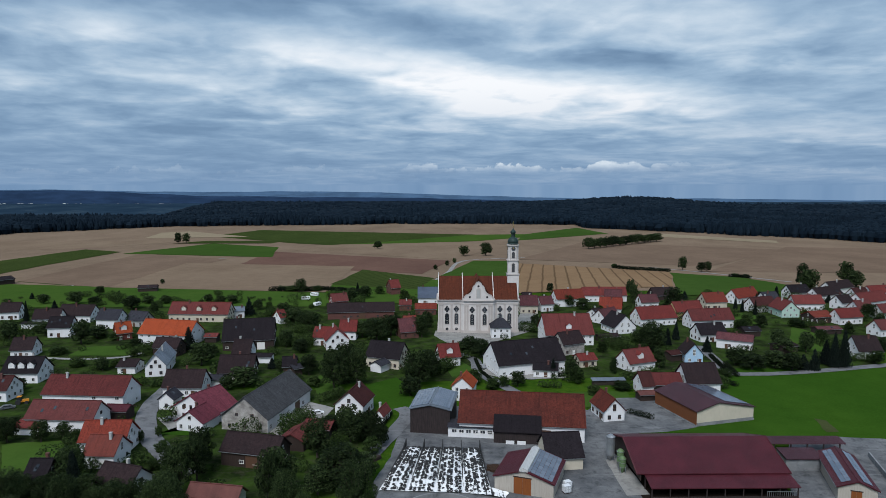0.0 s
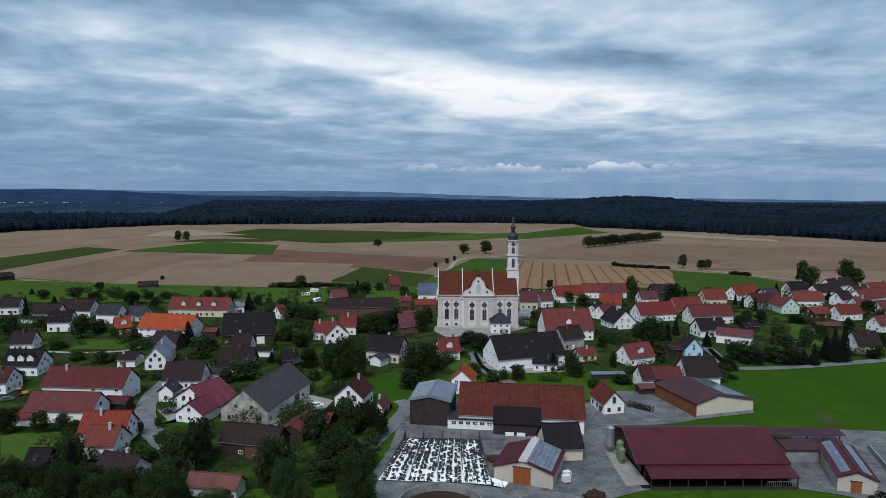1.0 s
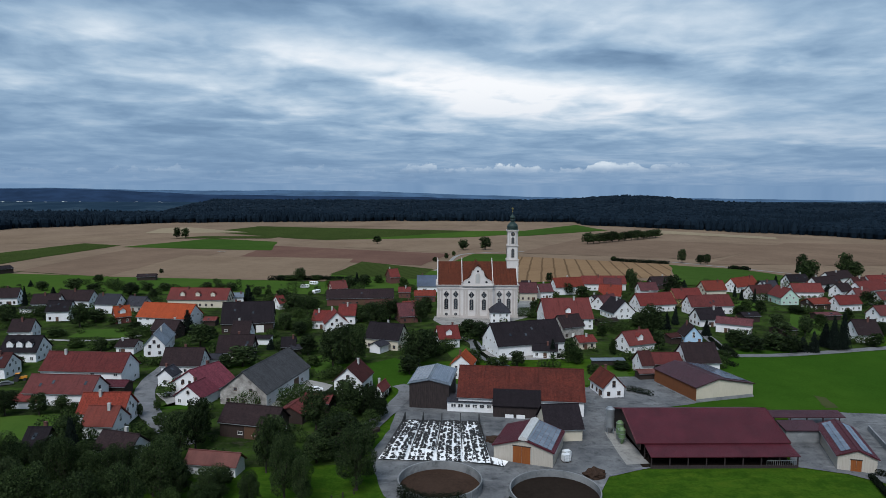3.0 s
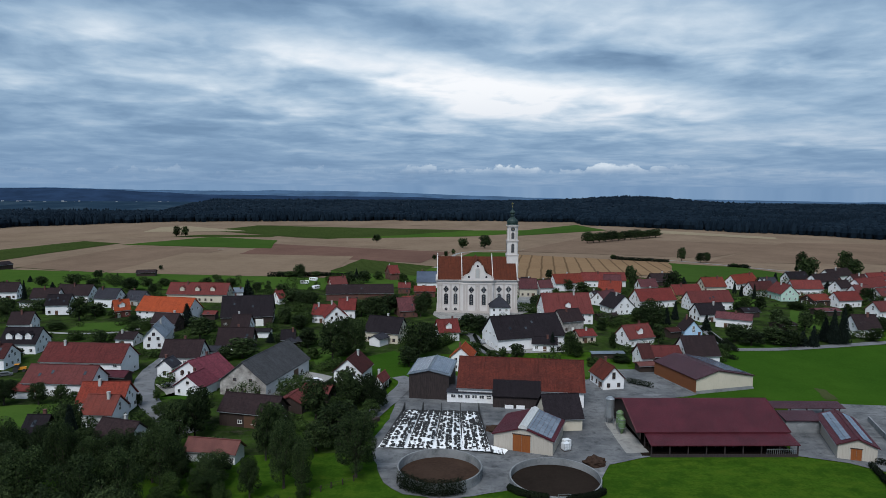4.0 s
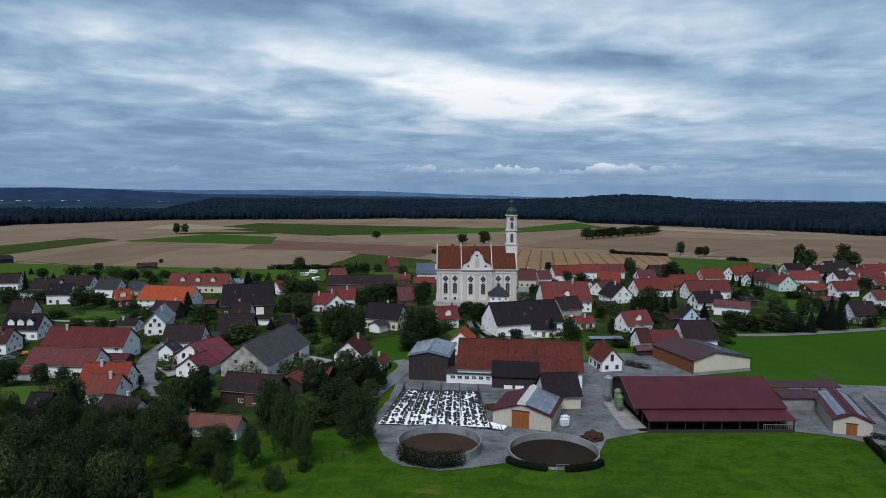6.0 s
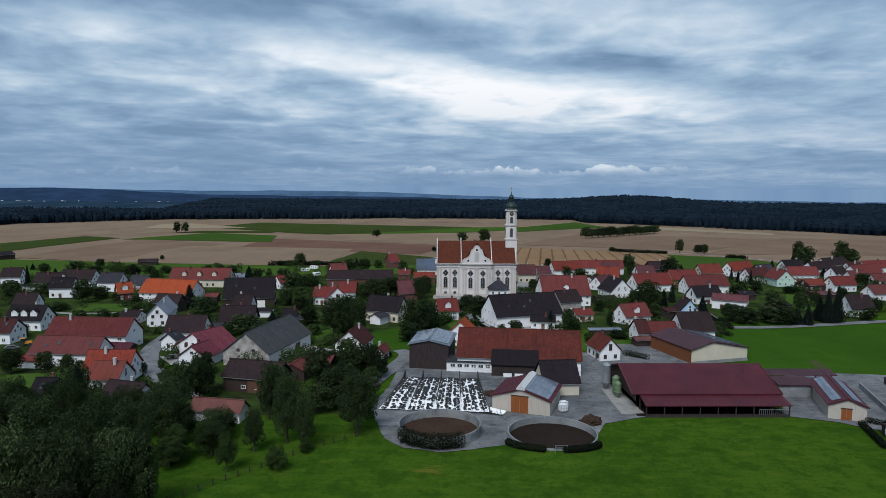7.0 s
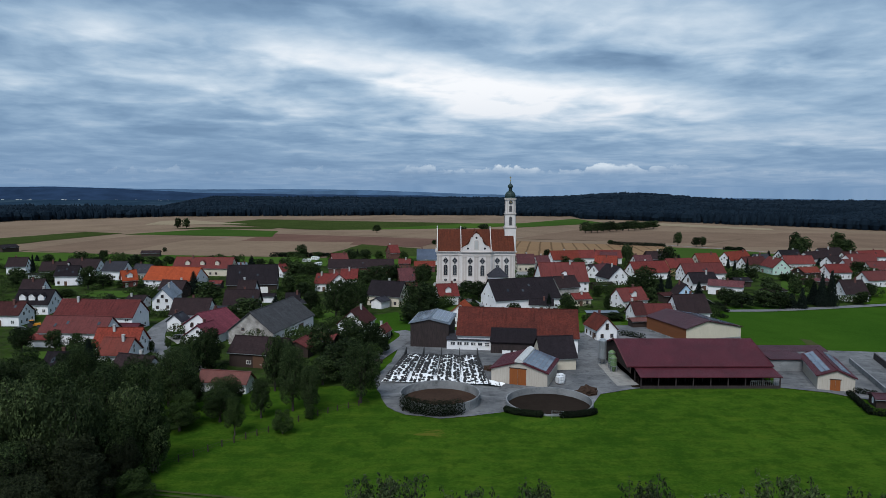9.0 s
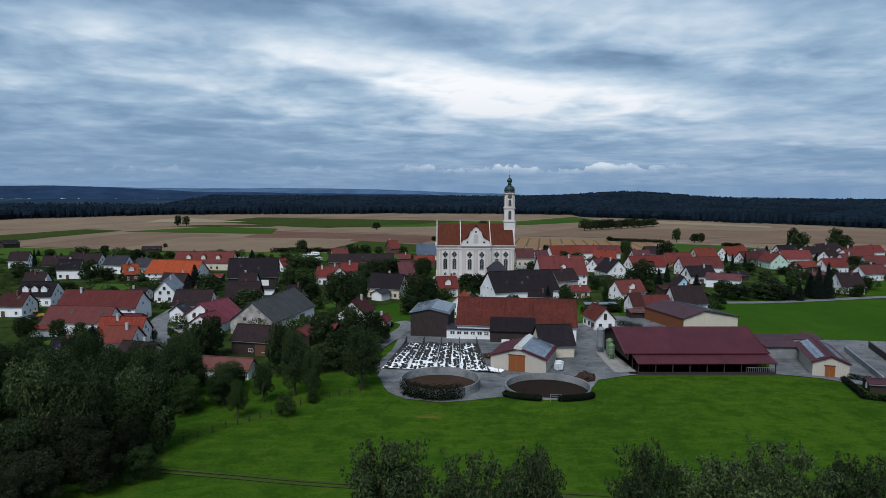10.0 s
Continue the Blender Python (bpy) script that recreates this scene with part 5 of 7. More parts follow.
house(-19.3, 386.7, 1, 7.7, 8.0, 3.5, 6, 'brick', 'red')
house(-6.9, 374.3, 1, 12.7, 9.0, 3.5, 6, 'brick', 'redorange')
house(-14.4, 336.0, 14, 6.9, 7.0, 4, 6.5, 'white', 'redorange')
house(4.9, 267.2, 14, 9.2, 10.0, 4.5, 7.5, 'white', 'red', dormers=1)
house(35.4, 259.3, 18, 29.2, 17.6, 4.6, 12.1, 'white', 'dark', panes='barn')
house(42.9, 250.7, -10, 10.0, 8.0, 3, 5, 'white', 'dark')
house(58.3, 285.8, 25, 11.8, 10.0, 5.5, 9, 'stone', 'brown')
house(61.2, 265.1, 15, 8.1, 8.0, 3, 5, 'cream', 'red')
house(52.6, 378.9, 1, 10.9, 11.0, 5.5, 9, 'cream', 'pinkbrown')
house(63.2, 384.4, 15, 8.7, 9.0, 5, 8, 'white', 'pinkbrown')
house(79.7, 401.1, 15, 19.0, 11.0, 5.5, 9.5, 'white', 'redorange')
house(106.4, 419.3, 1, 28.5, 10.0, 5, 8, 'white', 'red')
house(99.1, 371.9, -18, 12.9, 12.0, 5, 9.5, 'white', 'redorange')
house(60.9, 307.1, 4, 23.1, 19.2, 5, 13.2, 'white', 'red', dormers=1)
house(91.9, 328.6, -74, 14.0, 13.0, 4, 8.5, 'white', 'dark')
house(80.8, 261.0, 23, 13.3, 10.0, 4, 7.5, 'white', 'red', dormers=1)
house(115.5, 346.9, 15, 22.1, 12.0, 4.5, 9, 'white', 'red')
house(138.0, 362.1, 14, 17.4, 11.0, 5, 9.5, 'yellow', 'red')
house(165.4, 392.3, 10, 14.5, 11.0, 5, 9, 'cream', 'redorange')
house(141.9, 339.8, 9, 24.0, 11.0, 5, 9.5, 'white', 'redtile')
house(130.1, 310.0, 12, 14.5, 10.0, 4.2, 8, 'white', 'dark')
house(136.2, 294.8, -29, 15.6, 10.0, 4.2, 6.5, 'white', 'pinkbrown')
house(107.4, 272.1, 85, 11.0, 8.0, 4.5, 8.5, 'blue', 'brown')
house(94.8, 232.6, 4, 12.8, 12.4, 4.6, 9.9, 'white', 'brown')
house(74.6, 229.7, 9, 5.0, 9.0, 4, 7.5, 'white', 'brownred')
house(82.8, 231.6, 0, 10.6, 10.0, 3.5, 6.5, 'wood', 'redtile', panes='none')
house(193.7, 414.6, 33, 23.9, 10.0, 4.5, 9, 'white', 'redorange')
house(189.7, 382.4, 16, 15.8, 10.0, 4.5, 8, 'white', 'brownred')
house(197.1, 369.6, -88, 15.0, 11.0, 4.8, 8, 'mint', 'red')
house(219.0, 387.1, 1, 18.3, 10.0, 4.8, 8, 'white', 'red')
house(205.8, 351.7, 16, 13.0, 10.0, 3.5, 6, 'wood', 'redorange')
house(219.3, 348.5, 14, 15.2, 9.0, 4.5, 7.5, 'white', 'red')
house(239.3, 435.6, 11, 15.5, 10.0, 4.5, 8, 'white', 'dark')
house(251.9, 424.5, 26, 24.9, 10.0, 4.5, 7.5, 'white', 'brown')
house(279.6, 457.3, 28, 26.6, 10.0, 4.5, 8.5, 'white', 'brown')
house(263.6, 397.8, 26, 26.7, 11.0, 4.5, 8, 'white', 'red')
house(241.2, 370.5, 11, 10.6, 10.0, 4.5, 7.5, 'white', 'redtile')
house(270.8, 419.8, 14, 11.2, 9.0, 5, 8, 'white', 'brownred')
house(293.0, 432.1, 15, 22.5, 9.0, 5, 8, 'white', 'red')
house(251.3, 362.6, 15, 15.9, 9.0, 4.5, 8, 'white', 'redtile')
house(204.9, 403.8, 13, 11.0, 9.0, 4.5, 7, 'white', 'grey')
house(184.7, 279.5, 0, 10.8, 12.0, 4, 7.5, 'white', 'brown')
house(153.8, 318.9, 9, 9.2, 7.0, 3, 4.5, 'wood', 'dark', panes='none')
house(-337.8, 504.7, 59, 12.9, 12.0, 4, 6, 'wood', 'dark', panes='none')
house(-207.4, 465.0, 14, 13.1, 9.0, 3, 4.5, 'wood', 'brown', panes='none')
house(-111.7, 364.6, 17, 6.7, 8.0, 4, 6, 'white', 'metal')
house(146.0, 425.5, 10, 16.0, 10.0, 4, 7, 'wood', 'brown')
house(56.7, 417.4, 1, 6.5, 8.0, 4, 6, 'wood', 'brown', panes='none')
house(104.8, 135.7, -12, 8.2, 5.0, 2.2, 2.9, 'wood', 'plummetal', panes='none')
house(86.9, 356.8, 36, 6.4, 8.0, 4, 6.5, 'white', 'brown')
house(91.4, 351.3, 40, 14.1, 9.0, 4, 7, 'white', 'pinkbrown')
house(-208.0, 335.2, -7, 12.6, 6.0, 2.8, 3.4, 'white', 'dark', panes='none')
house(-106.3, 306.4, 0, 6.4, 6.0, 2.8, 4, 'wood', 'red', panes='none')
house(-81.7, 237.8, 0, 7.1, 7.0, 2.8, 4, 'white', 'grey', panes='none')
house(-73.8, 270.2, 0, 11.3, 6.0, 2.8, 3.6, 'white', 'dark', panes='none')
house(-22.2, 257.0, 58, 6.6, 6.0, 3, 4.5, 'white', 'grey', panes='none')
house(81.0, 307.1, 15, 10.7, 6.0, 2.6, 3.6, 'wood', 'brown', panes='none')
house(194.6, 323.7, 7, 12.9, 7.0, 2.6, 3.6, 'wood', 'pinkbrown', panes='none')
house(154.8, 287.8, 22, 9.6, 8.0, 3, 4, 'wood', 'brown', panes='none')
house(74.0, 221.5, 8, 8.8, 5.0, 2.4, 3.2, 'wood', 'pinkmetal', panes='none')
house(126.6, 393.8, 11, 11.9, 9.0, 4.5, 7, 'white', 'pinkbrown')
house(110.6, 411.5, -12, 11.1, 9.0, 5, 7.5, 'white', 'pinkbrown')
house(-54.8, 251.9, 39, 4.3, 6.0, 3, 4, 'wood', 'grey', panes='none')
house(100.2, 273.7, 20, 6.4, 7.0, 3, 4, 'wood', 'brownred', panes='none')
house(222.7, 321.1, 16, 16.4, 9.0, 4.2, 7, 'white', 'redtile')
house(242.7, 390.6, 24, 11.2, 9.0, 4.8, 7.5, 'white', 'brown')

# trees and bushes
tree('broad', -419.4, 1045.3, 18.1, 13.5)
tree('broad', -406.0, 1045.7, 17.2, 13.5)
tree('broad', -87.2, 911.8, 11.1, 14.7)
tree('broad', 28.3, 784.0, 12.3, 15.2)
tree('broad', 54.8, 784.6, 15.7, 16.9)
tree('broad', 225.3, 604.8, 13.2, 9.1)
tree('broad', 238.4, 594.1, 8.8, 10.2)
tree('broad', 244.6, 594.2, 9.3, 7.7)
tree('shrub', 167.6, 626.6, 4.4, 6.7)
tree('broad', 204.5, 906.3, 16.5, 18.5)
tree('broad', 216.7, 921.8, 14.0, 18.8)
tree('broad', 229.3, 937.9, 14.7, 19.2)
tree('broad', 242.4, 954.6, 15.4, 19.5)
tree('broad', 256.0, 971.8, 16.2, 19.9)
tree('broad', 270.0, 989.7, 13.5, 20.2)
tree('broad', 284.6, 1008.2, 14.3, 20.6)
tree('broad', 299.7, 1027.4, 15.1, 21.0)
tree('broad', 315.4, 1047.4, 15.8, 21.4)
tree('broad', 329.6, 1061.3, 12.9, 21.7)
tree('broad', 343.8, 1074.4, 13.6, 22.0)
tree('broad', 358.4, 1087.9, 14.3, 22.2)
tree('broad', 267.2, 478.9, 18.8, 9.8)
tree('broad', 263.7, 462.1, 16.2, 15.5)
tree('broad', 315.3, 505.0, 17.6, 13.6)
tree('broad', 304.5, 476.0, 13.3, 14.1)
tree('shrub', 249.8, 550.1, 3.4, 8.3)
tree('shrub', 256.3, 545.7, 3.3, 8.2)
tree('broad', 78.1, 456.7, 6.8, 5.9)
tree('broad', 128.6, 436.2, 11.9, 8.1)
tree('broad', 121.5, 403.9, 13.1, 6.8)
tree('shrub', -3.7, 612.1, 4.8, 5.3)
tree('shrub', 7.1, 648.2, 5.7, 4.9)
tree('shrub', 14.9, 677.5, 5.9, 5.1)
tree('shrub', -113.3, 470.7, 3.3, 9.6)
tree('broad', -96.6, 457.7, 9.6, 10.2)
tree('shrub', -104.8, 464.1, 4.1, 12.9)
tree('shrub', -86.8, 464.3, 4.1, 10.4)
tree('broad', -214.7, 505.6, 4.0, 3.8)
tree('broad', -225.8, 405.3, 8.2, 11.3)
tree('conifer', -266.1, 426.0, 4.5, 4.0)
tree('broad', -246.1, 405.1, 6.4, 8.3)
tree('conifer', -226.7, 384.2, 6.1, 5.0)
tree('conifer', -223.2, 352.2, 11.8, 2.9)
tree('broad', -232.6, 446.8, 5.9, 8.3)
tree('broad', -212.0, 400.5, 5.6, 9.7)
tree('conifer', -205.2, 418.5, 7.3, 3.5)
tree('broad', -183.0, 388.5, 7.8, 13.0)
tree('broad', -180.6, 405.8, 5.4, 8.3)
tree('broad', -170.1, 405.9, 5.4, 8.3)
tree('broad', -161.4, 369.8, 7.5, 5.5)
tree('broad', -140.6, 357.8, 6.6, 12.6)
tree('shrub', -136.8, 375.5, 8.3, 4.9)
tree('broad', -145.2, 411.3, 5.4, 7.6)
tree('broad', -134.0, 401.3, 6.0, 8.2)
tree('broad', -128.6, 406.3, 5.4, 8.3)
tree('conifer', -107.5, 370.3, 9.8, 7.6)
tree('broad', -106.8, 385.2, 6.1, 7.2)
tree('shrub', -101.2, 389.2, 4.4, 5.1)
tree('broad', -165.4, 300.8, 11.2, 10.1)
tree('broad', -164.6, 313.3, 6.1, 11.6)
tree('shrub', -153.1, 309.5, 3.6, 7.2)
tree('broad', -192.0, 317.1, 6.7, 7.1)
tree('broad', -202.6, 306.7, 9.5, 10.3)
tree('broad', -137.0, 295.1, 3.9, 6.9)
tree('shrub', -130.7, 278.8, 3.2, 4.7)
tree('conifer', -110.9, 289.6, 11.0, 7.5)
tree('broad', -96.1, 264.3, 9.4, 11.3)
tree('broad', -97.3, 279.0, 5.0, 7.8)
tree('broad', -132.8, 256.9, 5.3, 6.7)
tree('shrub', -145.8, 262.2, 4.0, 7.3)
tree('broad', -154.5, 246.7, 4.4, 7.8)
tree('broad', -150.1, 231.4, 4.6, 7.3)
tree('shrub', -129.8, 262.3, 3.3, 5.4)
tree('shrub', -165.7, 281.7, 3.5, 9.4)
tree('broad', -85.2, 358.2, 9.5, 9.3)
tree('broad', -75.4, 342.2, 9.1, 12.7)
tree('broad', -65.0, 327.5, 10.7, 12.8)
tree('broad', -68.8, 295.6, 7.9, 8.2)
tree('broad', -70.0, 235.4, 7.4, 13.1)
tree('broad', -75.0, 231.8, 5.2, 6.5)
tree('conifer', -66.0, 259.9, 4.6, 4.3)
tree('broad', -61.1, 253.8, 5.4, 5.2)
tree('broad', -49.5, 251.3, 7.9, 7.9)
tree('shrub', -49.6, 231.9, 5.8, 6.5)
tree('shrub', -44.2, 235.6, 4.2, 6.1)
tree('broad', -60.0, 284.5, 6.3, 7.9)
tree('broad', -112.5, 183.1, 6.7, 6.1)
tree('broad', -107.4, 185.4, 5.1, 5.5)
tree('shrub', -102.0, 183.1, 4.2, 4.1)
tree('broad', -122.2, 183.0, 7.5, 7.5)
tree('conifer', -104.1, 218.1, 4.9, 3.2)
tree('shrub', -84.1, 183.2, 3.8, 2.7)
tree('fruit', -80.5, 187.0, 3.4, 2.6)
tree('shrub', -75.0, 176.6, 3.2, 4.9)
tree('broad', -67.7, 164.7, 6.3, 6.7)
tree('broad', -64.8, 168.5, 6.2, 6.3)
tree('broad', -59.7, 164.8, 11.3, 7.6)
tree('broad', -89.3, 157.6, 9.4, 7.9)
tree('shrub', -72.1, 164.7, 3.0, 4.6)
tree('shrub', -128.4, 195.1, 3.5, 7.2)
tree('shrub', -66.2, 161.1, 3.7, 6.0)
tree('broad', -36.4, 232.0, 14.5, 10.5)
tree('broad', -28.7, 235.6, 14.7, 8.5)
tree('broad', -34.5, 247.3, 13.2, 10.3)
tree('broad', -28.7, 307.8, 10.9, 14.3)
tree('broad', -22.8, 318.2, 10.4, 13.0)
tree('broad', -36.2, 314.2, 8.3, 11.7)
tree('broad', -54.6, 407.1, 10.0, 11.3)
tree('broad', -48.3, 428.4, 8.3, 10.3)
tree('conifer', -58.7, 471.4, 5.8, 3.1)
tree('shrub', -41.0, 449.0, 5.9, 8.3)
tree('broad', -7.4, 314.4, 11.1, 8.8)
tree('broad', -5.2, 335.2, 8.9, 8.1)
tree('broad', -5.9, 235.7, 13.7, 12.3)
tree('broad', -2.0, 247.4, 11.0, 9.2)
tree('broad', -8.5, 225.1, 7.1, 9.6)
tree('shrub', -21.0, 407.4, 9.0, 6.8)
tree('shrub', 7.1, 272.6, 6.6, 5.6)
tree('broad', 14.7, 284.9, 7.1, 10.6)
tree('broad', 19.2, 276.6, 8.1, 9.2)
tree('shrub', 11.0, 287.1, 4.6, 6.7)
tree('shrub', 14.6, 239.6, 5.4, 7.6)
tree('shrub', 20.8, 232.2, 4.2, 6.5)
tree('broad', 30.4, 235.9, 5.7, 6.6)
tree('shrub', 25.2, 235.9, 4.2, 4.8)
tree('broad', 50.5, 335.6, 7.4, 6.2)
tree('conifer', 52.6, 324.2, 10.9, 4.2)
tree('conifer', 45.4, 247.7, 7.8, 3.7)
tree('broad', 52.4, 247.7, 7.8, 6.4)
tree('shrub', 52.9, 239.8, 6.4, 6.7)
tree('broad', 79.7, 396.9, 7.0, 9.6)
tree('broad', 86.2, 386.9, 6.8, 10.8)
tree('broad', 94.7, 285.4, 13.9, 14.3)
tree('broad', 94.8, 302.5, 6.7, 8.4)
tree('shrub', 69.8, 251.9, 6.8, 3.7)
tree('broad', 90.4, 260.8, 8.1, 6.3)
tree('shrub', 89.9, 359.6, 7.9, 5.3)
tree('conifer', 114.2, 308.8, 9.6, 4.0)
tree('conifer', 106.0, 296.7, 9.2, 4.4)
tree('broad', 137.0, 377.8, 14.9, 11.9)
tree('conifer', 160.0, 422.5, 6.3, 5.5)
tree('shrub', 67.8, 232.4, 3.1, 8.6)
tree('shrub', 56.3, 226.8, 3.3, 6.3)
tree('shrub', 73.4, 285.3, 5.1, 5.3)
tree('broad', -31.2, 172.6, 11.0, 9.6)
tree('broad', -23.8, 183.4, 10.8, 10.2)
tree('broad', -17.8, 183.4, 9.2, 8.5)
tree('broad', -30.4, 190.4, 5.2, 7.1)
tree('broad', -15.2, 181.1, 5.8, 6.7)
tree('shrub', -16.9, 174.7, 4.8, 5.8)
tree('broad', -7.3, 243.4, 7.6, 6.8)
tree('conifer', 177.6, 387.7, 8.5, 2.9)
tree('conifer', 177.3, 378.1, 7.7, 2.8)
tree('conifer', 180.6, 369.0, 9.1, 2.7)
tree('conifer', 219.9, 423.2, 9.3, 5.5)
tree('broad', 168.1, 336.5, 7.2, 7.5)
tree('broad', 156.8, 297.0, 7.6, 8.5)
tree('broad', 163.7, 285.8, 8.9, 8.0)
tree('shrub', 164.2, 344.0, 6.1, 7.7)
tree('broad', 203.5, 409.9, 7.2, 7.6)
tree('conifer', 161.6, 261.2, 15.1, 5.8)
tree('conifer', 165.5, 261.2, 16.3, 6.3)
tree('conifer', 160.8, 265.7, 10.7, 6.4)
tree('conifer', 151.0, 256.7, 9.2, 4.8)
tree('broad', 123.4, 265.5, 7.1, 9.9)
tree('broad', 127.0, 258.3, 6.5, 10.6)
tree('broad', 137.4, 261.0, 7.0, 12.1)
tree('broad', 142.0, 256.6, 6.9, 9.5)
tree('conifer', 119.8, 285.6, 7.6, 4.8)
tree('conifer', 147.5, 258.4, 6.5, 6.2)
tree('broad', 153.7, 285.8, 6.4, 9.6)
tree('shrub', 179.8, 303.1, 6.7, 7.3)
tree('shrub', 205.0, 322.5, 5.7, 6.0)
tree('broad', 239.6, 360.8, 8.0, 10.1)
tree('broad', 231.6, 336.9, 7.4, 10.6)
tree('broad', 225.4, 360.7, 6.4, 8.7)
tree('conifer', 246.6, 410.4, 5.4, 5.3)
tree('shrub', 181.9, 265.9, 5.9, 7.4)
tree('broad', 197.7, 286.0, 6.4, 6.9)
tree('shrub', 154.5, 329.1, 5.8, 7.9)
tree('shrub', 111.3, 248.0, 3.3, 6.9)
tree('shrub', 187.2, 336.6, 4.5, 9.4)
tree('broad', -36.4, 151.1, 11.1, 9.6)
tree('broad', -22.2, 154.9, 10.6, 12.7)
tree('broad', -27.0, 151.2, 6.9, 8.3)
tree('broad', -17.0, 158.0, 7.5, 8.6)
tree('broad', -60.5, 144.1, 7.3, 9.2)
tree('broad', -64.8, 140.9, 7.8, 9.0)
tree('broad', -56.6, 140.9, 5.2, 7.7)
tree('willow', -50.2, 100.2, 16.3, 11.1)
tree('willow', -56.4, 93.2, 18.1, 12.3)
tree('willow', -64.8, 93.2, 19.1, 11.4)
tree('broad', -52.0, 96.6, 12.4, 10.8)
tree('broad', -62.4, 85.1, 11.1, 9.6)
tree('thicket', -50.3, 85.2, 9.8, 8.8)
tree('thicket', -56.6, 79.8, 8.5, 9.1)
tree('broad', -47.3, 100.3, 10.2, 6.1)
tree('broad', -69.8, 87.0, 16.3, 11.6)
tree('broad', -61.6, 111.0, 15.5, 11.1)
tree('broad', -74.9, 117.2, 14.5, 11.6)
tree('broad', -84.0, 117.1, 15.1, 11.6)
tree('broad', -56.8, 117.2, 14.5, 9.3)
tree('broad', -55.6, 131.7, 14.1, 10.4)
tree('broad', -75.7, 131.5, 14.1, 7.8)
tree('broad', -90.8, 135.5, 13.2, 9.3)
tree('broad', -88.6, 110.9, 17.7, 11.1)
tree('shrub', -45.2, 89.1, 5.6, 6.4)
tree('thicket', -57.5, 75.0, 8.1, 7.1)

tree('fruit', -50.3, 119.6, 5.9, 7.5)
tree('fruit', -43.9, 124.9, 6.8, 7.8)
tree('fruit', -38.4, 117.3, 8.0, 4.2)
tree('broad', -35.9, 127.2, 8.6, 5.3)
tree('broad', -30.1, 131.8, 14.8, 7.4)
tree('broad', -25.9, 129.5, 10.9, 5.3)
tree('shrub', -29.1, 118.1, 5.1, 4.7)
tree('shrub', -25.3, 126.5, 3.3, 3.1)
tree('broad', -37.6, 145.8, 13.5, 6.2)
tree('broad', -60.1, 152.1, 12.1, 6.8)
tree('broad', -64.4, 132.7, 12.0, 9.4)
tree('broad', -70.9, 132.7, 10.4, 7.1)
tree('conifer', -82.9, 147.3, 13.2, 5.8)
tree('broad', -80.8, 135.3, 12.2, 8.4)
tree('broad', -81.0, 127.0, 8.5, 7.9)
tree('shrub', -63.1, 124.2, 8.0, 7.9)
tree('broad', -90.1, 136.7, 10.1, 7.8)
tree('broad', -58.7, 158.7, 11.3, 7.1)
tree('shrub', -50.1, 122.4, 7.1, 6.7)
tree('thicket', -60.3, 86.7, 10.6, 10.6)
tree('thicket', -53.9, 88.6, 11.4, 8.6)
tree('thicket', -49.6, 94.2, 8.5, 6.6)
tree('thicket', -62.5, 83.3, 10.7, 9.8)
tree('broad', -47.3, 101.5, 13.9, 5.8)
tree('willow', -84.2, 123.9, 13.2, 12.8)
tree('broad', -45.3, 132.3, 7.6, 8.9)
tree('broad', -52.7, 132.2, 8.1, 7.1)
tree('broad', -58.5, 134.1, 9.9, 6.9)
tree('broad', -44.9, 138.4, 4.5, 4.8)
tree('broad', -78.5, 145.5, 7.4, 7.5)
tree('broad', -72.5, 144.0, 6.6, 7.5)
tree('broad', -97.0, 149.0, 6.0, 7.0)
tree('broad', -91.5, 149.5, 5.4, 6.5)
tree('broad', -15.8, 137.3, 14.4, 9.8)

